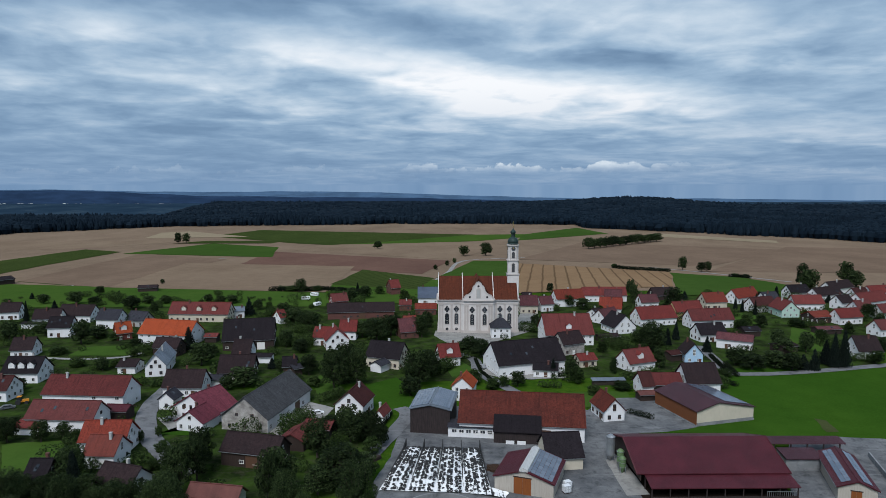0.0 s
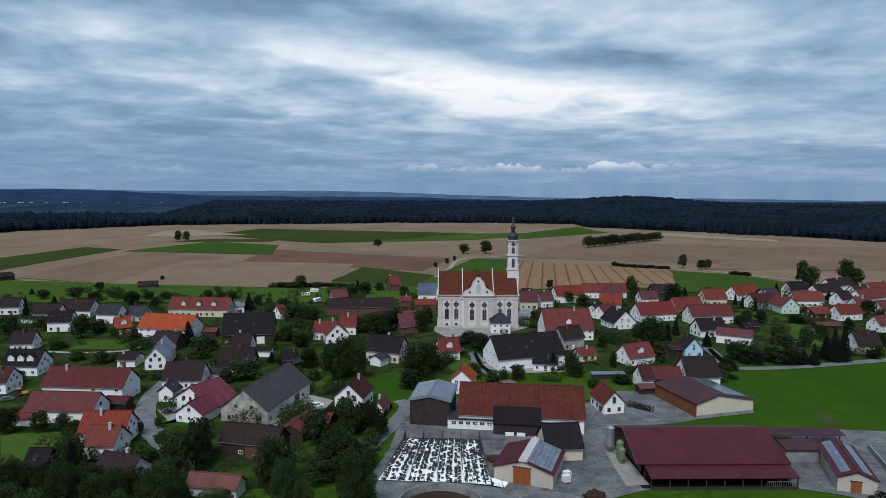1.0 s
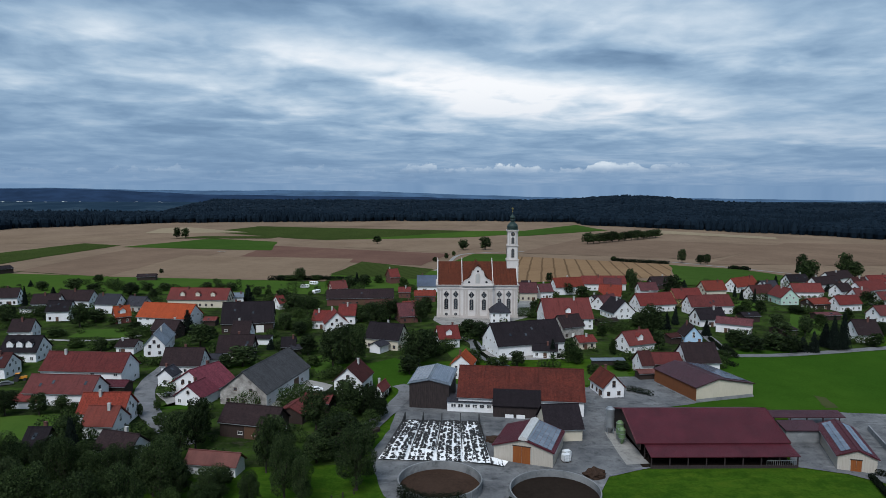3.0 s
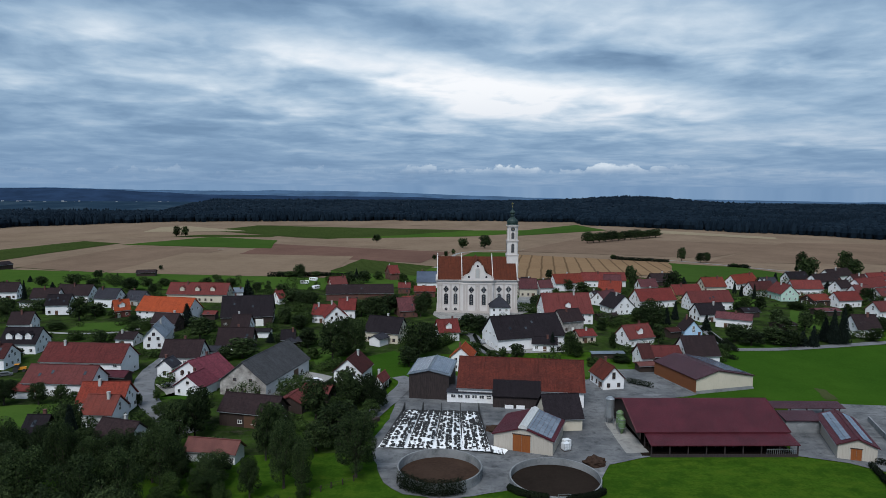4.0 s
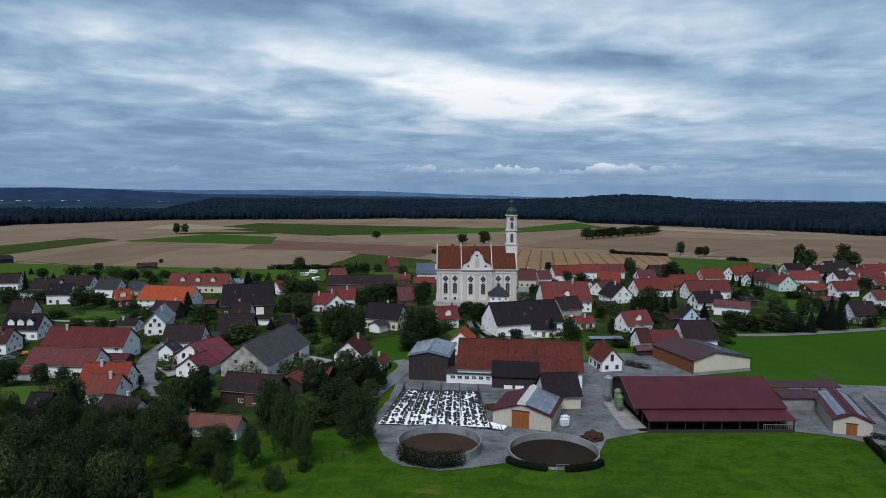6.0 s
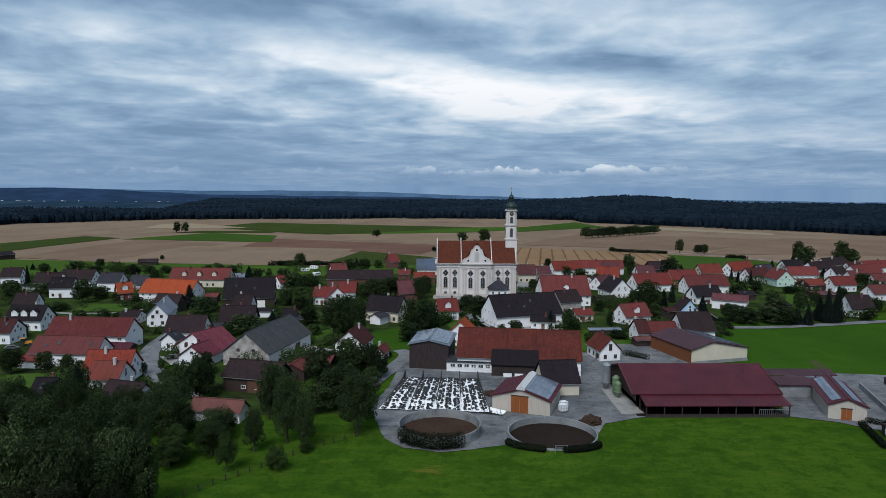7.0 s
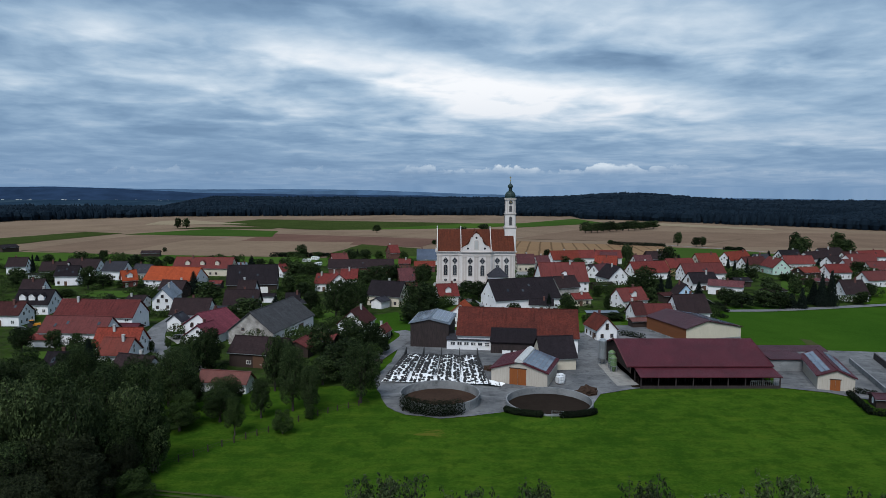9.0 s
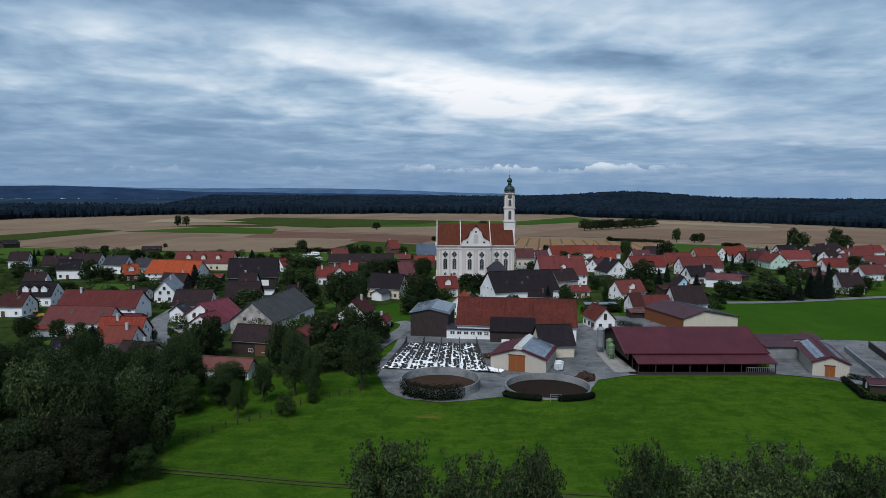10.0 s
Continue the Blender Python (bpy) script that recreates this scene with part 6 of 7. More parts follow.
# ---- the farm before the church ----
def cattle_barn():
    e = thing("cattle_barn", 68.2, 166.0, 0.8, "long open-fronted cattle barn with a dark red sheet-metal roof", "barn")
    L, back, front, ridge, eave = 37.4, 13.0, -12.8, 8.6, 4.35
    bm = bmesh.new()
    prism(bm, [(0, ridge), (front, eave), (front, eave - 0.22), (0, ridge - 0.22), (back, eave - 0.22), (back, eave)], -L / 2, L / 2, lambda a, b, c: (c, a, b))
    part("roof", bm, "redmetal", e)
    bm = bmesh.new()
    prism(bm, [(front + 0.5, 4.05), (front - 4.9, 2.98), (front - 4.9, 2.8), (front + 0.5, 3.85)], -L / 2 + 1.9, L / 2 - 0.2, lambda a, b, c: (c, a, b))
    part("lean_to_roof", bm, "redmetal", e)
    for s in (-1, 1):
        bm = bmesh.new()
        for y1 in (front, back):
            prism(bm, [(0, ridge + 0.08), (y1, eave + 0.08), (y1, eave - 0.3), (0, ridge - 0.3)], s * L / 2 - 0.1, s * L / 2 + 0.1, lambda a, b, c: (c, a, b))
        part("bargeboard", bm, "pinkbrown_tile" if s < 0 else "redmetal", e)
        bm = bmesh.new()
        prism(bm, [(front, 2.6), (front, eave - 0.3), (0, ridge - 0.3), (back, eave - 0.3), (back, 0), (back - 7, 0), (back - 7, 2.6)], s * (L / 2 - 0.9) - 0.1, s * (L / 2 - 0.9) + 0.1, lambda a, b, c: (c, a, b))
        part("end_wall", bm, "wood", e)
    bm = bmesh.new()
    box(bm, -L / 2 + 0.6, L / 2 - 0.6, back - 0.5, back - 0.3, 0, eave)
    part("back_wall", bm, "darkwood", e)
    bm = bmesh.new()
    box(bm, -0.12, 0.12, -0.12, 0.12, 0, 2.85)
    post = None
    for i in range(9):
        m = pose(-L / 2 + 2.2 + i * (L - 2.8) / 8, front - 4.4, 0)
        post = part("post", bm, "darkwood", e, at=m) if post is None else again(post, e, m)
        again(post, e, pose(-L / 2 + 2.2 + i * (L - 2.8) / 8, front + 0.6, 0) @ Matrix.Diagonal((1, 1, 1.35, 1)))
    bm = bmesh.new()
    box(bm, -L / 2 + 2, L / 2 - 0.6, front - 4.6, front - 4.4, 0, 0.7)
    part("feed_wall", bm, "darkwood", e)
    # head-locking feed rails
    bm = bmesh.new()
    for i in range(14):
        box(bm, L / 2 - 8 + i * 0.5, L / 2 - 7.94 + i * 0.5, front - 4.55, front - 4.49, 0.7, 1.9)
    box(bm, L / 2 - 8, L / 2 - 1, front - 4.56, front - 4.48, 1.85, 1.95)
    part("feed_rail", bm, "galvanised", e)
    bm = bmesh.new()
    for i in range(30):
        box(bm, -L / 2 + 2.4 + i * 0.85, -L / 2 + 2.45 + i * 0.85, front + 0.7, front + 0.76, 0.1, 1.5)
    box(bm, -L / 2 + 2.4, L / 2 - 8, front + 0.69, front + 0.77, 1.4, 1.5)
    part("feed_rail", bm, "wood", e)


def slurry_tank(x, y, r, wall, hedge, filling):
    e = thing("slurry_tank", x, y, 0, "round open concrete slurry tank with a dry brown crust", "tank", "slurry tanks")
    seg = 64
    bm = bmesh.new()
    ro, ri = r, r - 0.28
    for i in range(seg):
        a, b = 2 * math.pi * i / seg, 2 * math.pi * (i + 1) / seg
        p = [(rr * math.cos(w), rr * math.sin(w)) for rr in (ro, ri) for w in (a, b)]
        o0, o1, i0, i1 = p
        quads = [((*o0, -0.4), (*o1, -0.4), (*o1, wall), (*o0, wall)), ((*i1, 0.0), (*i0, 0.0), (*i0, wall), (*i1, wall)), ((*o0, wall), (*o1, wall), (*i1, wall), (*i0, wall))]
        for q in quads:
            bm.faces.new([bm.verts.new(v) for v in q])
    bmesh.ops.remove_doubles(bm, verts=bm.verts[:], dist=0.001)
    part("tank_wall", bm, "wallconcrete", e)
    bm = bmesh.new()
    turned(bm, [(ri - 0.01, 0.32), (ri * 0.7, 0.36), (ri * 0.3, 0.42), (0.01, 0.44)], 40)
    part("crust", bm, filling, e, "wet brown slurry crust")
    for i in range(16):
        a = 2 * math.pi * i / 16
        bm = bmesh.new()
        box(bm, ro - 0.02, ro + 0.05, -0.06, 0.06, -0.2, wall)
        part("joint_strip", bm, "galvanised", e, at=pose(0, 0, 0, 0, 0, math.degrees(a)))
    bank = hedge[0][2] < 2.5
    if bank:
        vs, fs = [], []
        for i in range(65):
            a = 2 * math.pi * i / 64
            up_ = (wall - 0.35) * max(0.0, -math.sin(a) * 1.25 - 0.25)
            for rr, zz in ((r + 0.02, up_), (r + 1.7, up_ * 0.92), (r + 5.2, -0.06)):
                vs.append((rr * math.cos(a), rr * math.sin(a), zz))
        for i in range(64):
            for q in (0, 1):
                if max(vs[3 * i][2], vs[3 * i + 3][2]) > 0.05:
                    fs.append((3 * i + q, 3 * i + q + 1, 3 * i + q + 4, 3 * i + q + 3))
        bk = obj("grass_bank", vs, fs, "grass", smooth=True)
        bk.matrix_basis = pose(x, y, 0.0)
        tagged(bk, "low grass bank heaped against the slurry tank", "bank", kind="structure")
    if bank:
        # a pipe gate at the gap in the hedge
        bm = bmesh.new()
        for u in (-1.2, 1.2):
            box(bm, u - 0.05, u + 0.05, -r - 0.9, -r - 0.8, wall - 0.8, wall + 1.1)
        for zz in (wall + 0.1, wall + 0.6, wall + 1.05):
            box(bm, -1.2, 1.2, -r - 0.88, -r - 0.82, zz, zz + 0.07)
        part("pipe_gate", bm, "galvanised", e)
    # the hedge before it
    for a0, a1, hh, th in hedge:
        rng = np.random.default_rng(int(a0))
        pts = []
        for a in np.arange(a0, a1, 4.0):
            foot = max(0.0, (wall - 0.35) * (-math.sin(radians(a)) * 1.25 - 0.25)) if bank else 0.0
            pts.append(((r + 0.7) * math.cos(radians(a)), (r + 0.7) * math.sin(radians(a)), foot + hh * 0.5, th, th, hh * rng.uniform(0.50, 0.6)))
        q = leaf_cloud(rng, pts, 5200, 0.16)
        q[:, 2] = np.maximum(q[:, 2], 0.0)
        h = obj("hedge", [tuple(v) for v in q], [(4 * i, 4 * i + 1, 4 * i + 2, 4 * i + 3) for i in range(len(q) // 4)], "leaf_hedge")
        h.matrix_basis = pose(x, y, 0)
        tagged(h, "dark clipped hedge along the slurry tank", "hedge")


def silage_clamp():
    """Silage under white foil, weighed down with old tyres, in lanes between low concrete walls."""
    rng = random.Random(5)
    A, B, C_, D = (np.array(p) for p in ((-12.6, 152.6), (14.6, 151.0), (13.2, 177.5), (-7.6, 178.6)))

    def at(u, v):
        return (A * (1 - u) + B * u) * (1 - v) + (D * (1 - u) + C_ * u) * v

    def top(u, v):
        lane = (u * 4) % 1
        return 0.35 + 1.15 * math.sin(math.pi * lane) ** 0.5 * min(1, v * 5 + 0.15) * min(1, (1 - v) * 8 + 0.2) + 0.12 * noise.noise(Vector((u * 30, v * 30, 0)))

    k = 60
    verts = [(*at(i / k, j / k), top(i / k, j / k)) for j in range(k + 1) for i in range(k + 1)]
    faces = [(j * (k + 1) + i, j * (k + 1) + i + 1, (j + 1) * (k + 1) + i + 1, (j + 1) * (k + 1) + i) for j in range(k) for i in range(k)]
    tagged(obj("silage_clamp", verts, faces, "foil", smooth=True), "long low silage heap under crumpled white foil", "silage heap")
    # tyres
    seg, ring = 10, 5
    base = [((0.42 + 0.2 * math.cos(2 * math.pi * j / ring)) * math.cos(2 * math.pi * i / seg), (0.42 + 0.2 * math.cos(2 * math.pi * j / ring)) * math.sin(2 * math.pi * i / seg), 0.16 * math.sin(2 * math.pi * j / ring)) for i in range(seg) for j in range(ring)]
    fb = [(i * ring + j, ((i + 1) % seg) * ring + j, ((i + 1) % seg) * ring + (j + 1) % ring, i * ring + (j + 1) % ring) for i in range(seg) for j in range(ring)]
    tyre = bpy.data.meshes.new("tyre")
    tyre.from_pydata(base, [], fb)
    tyre.materials.append(MATS["rubber"])
    tv, tf, made = [], [], 0
    for lane in range(4):
        for r_ in range(6):
            for c_ in range(34):
                if rng.random() < 0.27:
                    continue
                u = (lane + (0.19, 0.5, 0.81)[r_ // 2] + (-0.062, 0.062)[r_ % 2]) / 4 + rng.uniform(-0.006, 0.006)
                v = (c_ + 0.5) / 34 + rng.uniform(-0.008, 0.008)
                p = at(u, v)
                m = pose(p[0], p[1], top(u, v) + 0.13, rng.uniform(-14, 14), rng.uniform(-14, 14), 0) @ Matrix.Scale(rng.uniform(0.62, 0.8), 4)
                if v < 0.4 and made < 260:
                    o = new("tyre", tyre)
                    o.matrix_basis = m
                    tagged(o, "old black car tyre lying on white foil", "tyre", "tyres on the silage")
                    made += 1
                else:
                    n0 = len(tv)
                    tv += [tuple(m @ Vector(q)) for q in base]
                    tf += [tuple(n0 + i for i in f) for f in fb]
    tagged(obj("tyre_rows", tv, tf, "rubber"), "rows of old black tyres weighing down the foil", "tyres", kind="stuff")
    # loose foil spilling out at the front corner
    bm = bmesh.new()
    bmesh.ops.create_grid(bm, x_segments=24, y_segments=12, size=1)
    for v in bm.verts:
        v.co = Vector((v.co.x * 4.2, v.co.y * 2.0 * (1 - 0.25 * v.co.x), 0.3 + 0.35 * noise.noise(Vector((v.co.x * 3, v.co.y * 3, 1))) + 0.25 * (1 - v.co.x * v.co.x)))
    tagged(part("foil_heap", bm, "foil", None, at=pose(14.2, 151.6, 0.12, 0, 0, -24), smooth=True), "crumpled heap of loose white foil", "foil heap")
    # walls between and beside the lanes, higher at the back
    for i in range(5):
        u = i / 4
        a, b = at(u, 0.25), at(u, 1.03)
        d = b - a
        bm = bmesh.new()
        ln = float(np.hypot(*d))
        prism(bm, [(0, 0), (ln, 0), (ln, 2.6), (ln - 3, 1.3), (0, 0.3)], -0.12, 0.12, lambda p, q, c: (p, c, q))
        tagged(part("silo_wall", bm, "rubber", None, at=pose(a[0], a[1], 0.1, 0, 0, math.degrees(math.atan2(d[1], d[0])))), "low dark sloping wall between the silage lanes", "wall", "silo walls")


def feed_silo(x, y, r, z0, z1, material, label):
    e = thing("feed_silo", x, y, 0, label, "silo", "feed silos")
    bm = bmesh.new()
    turned(bm, [(0.2, z0 - 1.2), (r, z0 + 0.3), (r, z1 - 0.6), (r * 0.5, z1 - 0.1), (0.2, z1)], 20)
    part("hopper", bm, material, e, smooth=False)
    leg = None
    for i in range(4):
        bm = bmesh.new()
        box(bm, -0.06, 0.06, -0.06, 0.06, 0, z0 + 0.6)
        a = math.pi / 4 + i * math.pi / 2
        m = pose(math.cos(a) * r, math.sin(a) * r, 0)
        leg = part("leg", bm, "galvanised", e, at=m) if leg is None else again(leg, e, m)
        if i > 0:
            bm.free()
    for z in (z0 + 0.4, (z0 + z1) / 2, z1 - 0.7):
        bm = bmesh.new()
        turned(bm, [(r, z - 0.05), (r + 0.05, z - 0.05), (r + 0.05, z + 0.05), (r, z + 0.05)], 20)
        part("band", bm, "galvanised", e)


cattle_barn()
slurry_tank(2.4, 138.3, 9.25, 2.3, [(216, 300, 3.6, 1.2)], "slurry")
slurry_tank(26.9, 134.0, 9.7, 1.9, [(198, 252, 1.3, 0.75), (276, 330, 1.3, 0.75)], "slurry_dark")
silage_clamp()
feed_silo(47.6, 170.0, 1.15, 1.8, 7.6, "galvanised", "tall grey galvanised feed silo")
feed_silo(49.1, 165.6, 0.95, 1.6, 5.4, "paint_green", "pale green feed silo beside the barn")
feed_silo(48.9, 162.9, 0.9, 1.4, 4.6, "paint_green", "short green feed silo beside the barn")


def lean_to(x, y, turn, L, W, hi, lo, wall, roof, windows, label):
    e = thing("lean_to", x, y, turn, label, "shed")
    bm = bmesh.new()
    prism(bm, [(-W / 2, 0), (W / 2, 0), (W / 2, hi - 0.15), (-W / 2, lo - 0.15)], -L / 2 + 0.2, L / 2 - 0.2, lambda a, b, c: (c, a, b))
    part("wall", bm, wall, e)
    bm = bmesh.new()
    prism(bm, [(-W / 2 - 0.5, lo - 0.1), (W / 2, hi + 0.1), (W / 2, hi - 0.1), (-W / 2 - 0.5, lo - 0.3)], -L / 2, L / 2, lambda a, b, c: (c, a, b))
    part("roof", bm, roof, e)
    for i in range(windows):
        window(e, pose((i + 0.5) / windows * (L - 2) - L / 2 + 1, -W / 2, lo * 0.58), 1.3, 0.9, "frame_white")
    return e


lean_to(11.6, 188.3, -7, 14.5, 3.6, 4.2, 3.4, "white", "grey_tile", 6, "white milking parlour lean-to with a row of windows")
lean_to(24.6, 186.2, -7, 13.8, 8.6, 8.7, 3.7, "darkwood", "dark_tile", 0, "open machinery lean-to with a dark roof")
lean_to(96.2, 166.6, 0, 9.8, 5.0, 4.2, 3.6, "wallconcrete", "plummetal", 0, "low grey link building with a red-brown roof")
bm = bmesh.new()
box(bm, -1.2, 1.2, -0.1, 0.1, 0, 1.0)
for px in (22.0, 25.2):
    tagged(part("trough", bm.copy(), "white", None, at=pose(px, 181.6 - (px - 22) * 0.12, 0.15, 0, 0, -7)), "white low gate panel before the machinery bay", "panel")
bm.free()


def canopy():
    e = thing("canopy", 103.0, 177.0, 0, "long narrow canopy roof on dark posts", "canopy")
    bm = bmesh.new()
    prism(bm, [(-2.2, 3.0), (1.8, 3.7), (1.8, 3.5), (-2.2, 2.8)], -10.5, 10.5, lambda a, b, c: (c, a, b))
    part("roof", bm, "plummetal", e)
    bm = bmesh.new()
    box(bm, -0.14, 0.14, -0.14, 0.14, 0, 2.9)
    p = None
    for i in range(5):
        m = pose(-9 + i * 4.5, -1.9, 0)
        p = part("post", bm, "darkwood", e, at=m) if p is None else again(p, e, m)


canopy()


def gatehouse():
    e = thing("gatehouse", 31.0, 316.6, 0, "square white two-storey house with a grey hipped roof below the church", "house")
    bm = bmesh.new()
    box(bm, -4.6, 4.6, -4.6, 4.6, -0.3, 5.4)
    part("wall", bm, "white", e)
    bm = bmesh.new()
    v = [bm.verts.new(p) for p in ((-5.2, -5.2, 5.2), (5.2, -5.2, 5.2), (5.2, 5.2, 5.2), (-5.2, 5.2, 5.2), (-0.9, 0, 9.6), (0.9, 0, 9.6))]
    for f in ((0, 1, 5, 4), (1, 2, 5), (2, 3, 4, 5), (3, 0, 4), (3, 2, 1, 0)):
        bm.faces.new([v[i] for i in f])
    part("roof", bm, "grey_tile", e)
    for cx in (-1.2, 1.0):
        bm = bmesh.new()
        box(bm, cx - 0.3, cx + 0.3, -0.3, 0.3, 8.5, 10.6)
        part("chimney", bm, "grey", e)
    for rot in (0, 90, 180, 270):
        for u in (-3, 0, 3):
            for z in (1.3, 3.9):
                window(e, pose(0, 0, 0, 0, 0, rot) @ pose(u, -4.6, z), 0.9, 1.1, "frame_white")


gatehouse()


# tanks of the yard
def water_tank(x, y, turn):
    e = thing("liquid_tank", x, y, turn, "white plastic tank in a metal cage on a pallet", "tank")
    bm = bmesh.new()
    box(bm, -0.9, 0.9, -0.8, 0.8, 0.25, 1.95)
    bmesh.ops.bevel(bm, geom=bm.edges[:], offset=0.12, segments=2, affect="EDGES")
    part("body", bm, "tank_plastic", e)
    bars = [(u - 0.02, u + 0.02, v - 0.02, v + 0.02, 0.2, 2.0) for u in (-0.9, -0.45, 0, 0.45, 0.9) for v in (-0.84, 0.84)]
    bars += [(-0.94, 0.94, -0.86, -0.82, z, z + 0.04) for z in (0.5, 1.1, 1.9)]
    for bar in bars:
        bm = bmesh.new()
        box(bm, *bar)
        part("cage_bar", bm, "galvanised", e)
    bm = bmesh.new()
    box(bm, -0.95, 0.95, -0.85, 0.85, 0, 0.2)
    part("pallet", bm, "wood", e)


water_tank(32.6, 152.2, 20)
water_tank(33.2, 154.4, 20)


def car(x, y, turn, material, label):
    e = thing("car", x, y, turn, label, "car", "parked cars")
    bm = bmesh.new()
    prism(bm, [(-2.1, 0.35), (2.1, 0.35), (2.15, 0.8), (1.3, 0.95), (0.7, 1.42), (-1.2, 1.45), (-1.9, 1.0), (-2.15, 0.9)], -0.85, 0.85, lambda a, b, c: (a, c, b))
    bmesh.ops.bevel(bm, geom=bm.edges[:], offset=0.06, segments=2, affect="EDGES")
    part("body", bm, material, e)
    bm = bmesh.new()
    prism(bm, [(1.22, 0.97), (0.68, 1.38), (-1.15, 1.40), (-1.75, 1.02)], -0.87, 0.87, lambda a, b, c: (a, c, b))
    part("side_windows", bm, "glass", e)
    w = None
    for px in (-1.3, 1.35):
        for py in (-0.8, 0.8):
            bm = bmesh.new()
            bmesh.ops.create_cone(bm, cap_ends=True, segments=14, radius1=0.32, radius2=0.32, depth=0.22, matrix=Matrix.Rotation(radians(90), 4, "X"))
            if w is None:
                w = part("wheel", bm, "rubber", e, at=pose(px, py, 0.32))
            else:
                bm.free()
                again(w, e, pose(px, py, 0.32))


def caravan(x, y, turn):
    e = thing("caravan", x, y, turn, "white caravan parked beside a hut", "caravan")
    bm = bmesh.new()
    prism(bm, [(-2.8, 0.5), (2.6, 0.5), (2.9, 1.4), (2.6, 2.5), (-2.6, 2.5), (-2.9, 1.6)], -1.1, 1.1, lambda a, b, c: (a, c, b))
    bmesh.ops.bevel(bm, geom=bm.edges[:], offset=0.15, segments=2, affect="EDGES")
    part("body", bm, "paint_white", e)
    for px in (-1.5, 0.2, 1.7):
        bm = bmesh.new()
        box(bm, px - 0.5, px + 0.5, -1.13, 1.13, 1.4, 2.05)
        part("window", bm, "glass", e)
    bm = bmesh.new()
    bmesh.ops.create_cone(bm, cap_ends=True, segments=14, radius1=0.35, radius2=0.35, depth=2.1, matrix=Matrix.Rotation(radians(90), 4, "X"))
    part("wheel", bm, "rubber", e, at=pose(0, 0, 0.35))


def fence():
    line = [Vector(p) for p in ((-47.0, 102.0, 0), (-44.5, 104.6, 0), (-39.1, 111.7, 0), (-32.2, 119.0, 0), (-25.9, 127.2, 0), (-20.3, 131.9, 0), (-13.8, 136.9, 0))]
    e = thing("fence", 0, 0, 0, "weathered wooden pasture fence with wires", "fence")
    bm = bmesh.new()
    box(bm, -0.1, 0.1, -0.1, 0.1, -0.2, 1.35)
    post = None
    for a, b in zip(line, line[1:]):
        k = max(1, int((b - a).length / 2.4))
        for i in range(k):
            p = a.lerp(b, i / k)
            m = pose(p.x, p.y, 0, random.uniform(-4, 4), random.uniform(-4, 4), 30)
            post = part("post", bm, "wood", e, at=m) if post is None else again(post, e, m)
        for z in (0.5, 1.0):
            vs, fs = [], []
            limb(vs, fs, (a.x, a.y, z), (b.x, b.y, z), 0.025, 0.025, 4)
            obj("rail", vs, fs, "wood", e)


fence()


def hedge(line, h, thick, label="dark clipped garden hedge"):
    rng = np.random.default_rng(int(abs(line[0][0]) * 10))
    blobs, total = [], 0.0
    for (x0, y0), (x1, y1) in zip(line, line[1:]):
        d = math.hypot(x1 - x0, y1 - y0)
        total += d
        k = max(2, int(d / (thick * 0.5)))
        blobs += [(x0 + (x1 - x0) * i / k, y0 + (y1 - y0) * i / k, land(y0 + (y1 - y0) * i / k) + h * 0.5, thick * 0.62, thick * 0.62, h * rng.uniform(0.48, 0.58)) for i in range(k + 1)]
    big_leaf = line[0][1] > 400
    q = leaf_cloud(rng, blobs, int((60 if big_leaf else 140) * total), 0.5 if big_leaf else 0.2)
    q[:, 2] = np.maximum(q[:, 2], land(line[0][1]) - 2 if big_leaf else 0.0)
    tagged(obj("hedge", [tuple(v) for v in q], [(4 * i, 4 * i + 1, 4 * i + 2, 4 * i + 3) for i in range(len(q) // 4)], "leaf_hedge"), label, "hedge")


def block_wall(x0, y0, x1, y1, h, thick, material, label):
    d = math.hypot(x1 - x0, y1 - y0)
    bm = bmesh.new()
    box(bm, 0, d, -thick / 2, thick / 2, -0.2, h)
    box(bm, 0, d, -thick / 2 - 0.05, thick / 2 + 0.05, h, h + 0.08)
    tagged(part("yard_wall", bm, material, None, at=pose(x0, y0, 0.1, 0, 0, math.degrees(math.atan2(y1 - y0, x1 - x0)))), label, "wall")


def heap(name, x, y, r, h, material, label, seed):
    """A loose heap of boards, earth or dung."""
    bm = bmesh.new()
    bmesh.ops.create_icosphere(bm, subdivisions=4, radius=1)
    for v in bm.verts:
        k = 1 + 0.45 * noise.noise(v.co * 2.3 + Vector((seed, 0, 0))) + 0.2 * noise.noise(v.co * 6)
        v.co = Vector((v.co.x * r * k, v.co.y * r * 0.7 * k, max(-0.1, v.co.z * h * k)))
    tagged(part(name, bm, material, None, at=pose(x, y, 0.1)), label, name.replace("_", " "))


def wood_stack(x, y, turn, L):
    e = thing("wood_stack", x, y, turn, "long stack of split firewood under a sheet roof", "wood stack")
    rng = random.Random(3)
    bm = bmesh.new()
    bmesh.ops.create_cone(bm, cap_ends=True, segments=7, radius1=0.16, radius2=0.15, depth=2.2, matrix=Matrix.Rotation(radians(90), 4, "X"))
    lg = None
    for r in range(6):
        for i in range(int(L / 0.34)):
            m = pose(-L / 2 + 0.2 + i * 0.34 + (r % 2) * 0.15, rng.uniform(-0.1, 0.1), 0.18 + r * 0.29)
            lg = part("log", bm, "bark", e, at=m) if lg is None else again(lg, e, m)
    bm = bmesh.new()
    prism(bm, [(-1.5, 2.0), (1.5, 2.35), (1.5, 2.25), (-1.5, 1.9)], -L / 2 - 0.3, L / 2 + 0.3, lambda a, b, c: (c, a, b))
    part("roof", bm, "metal", e)


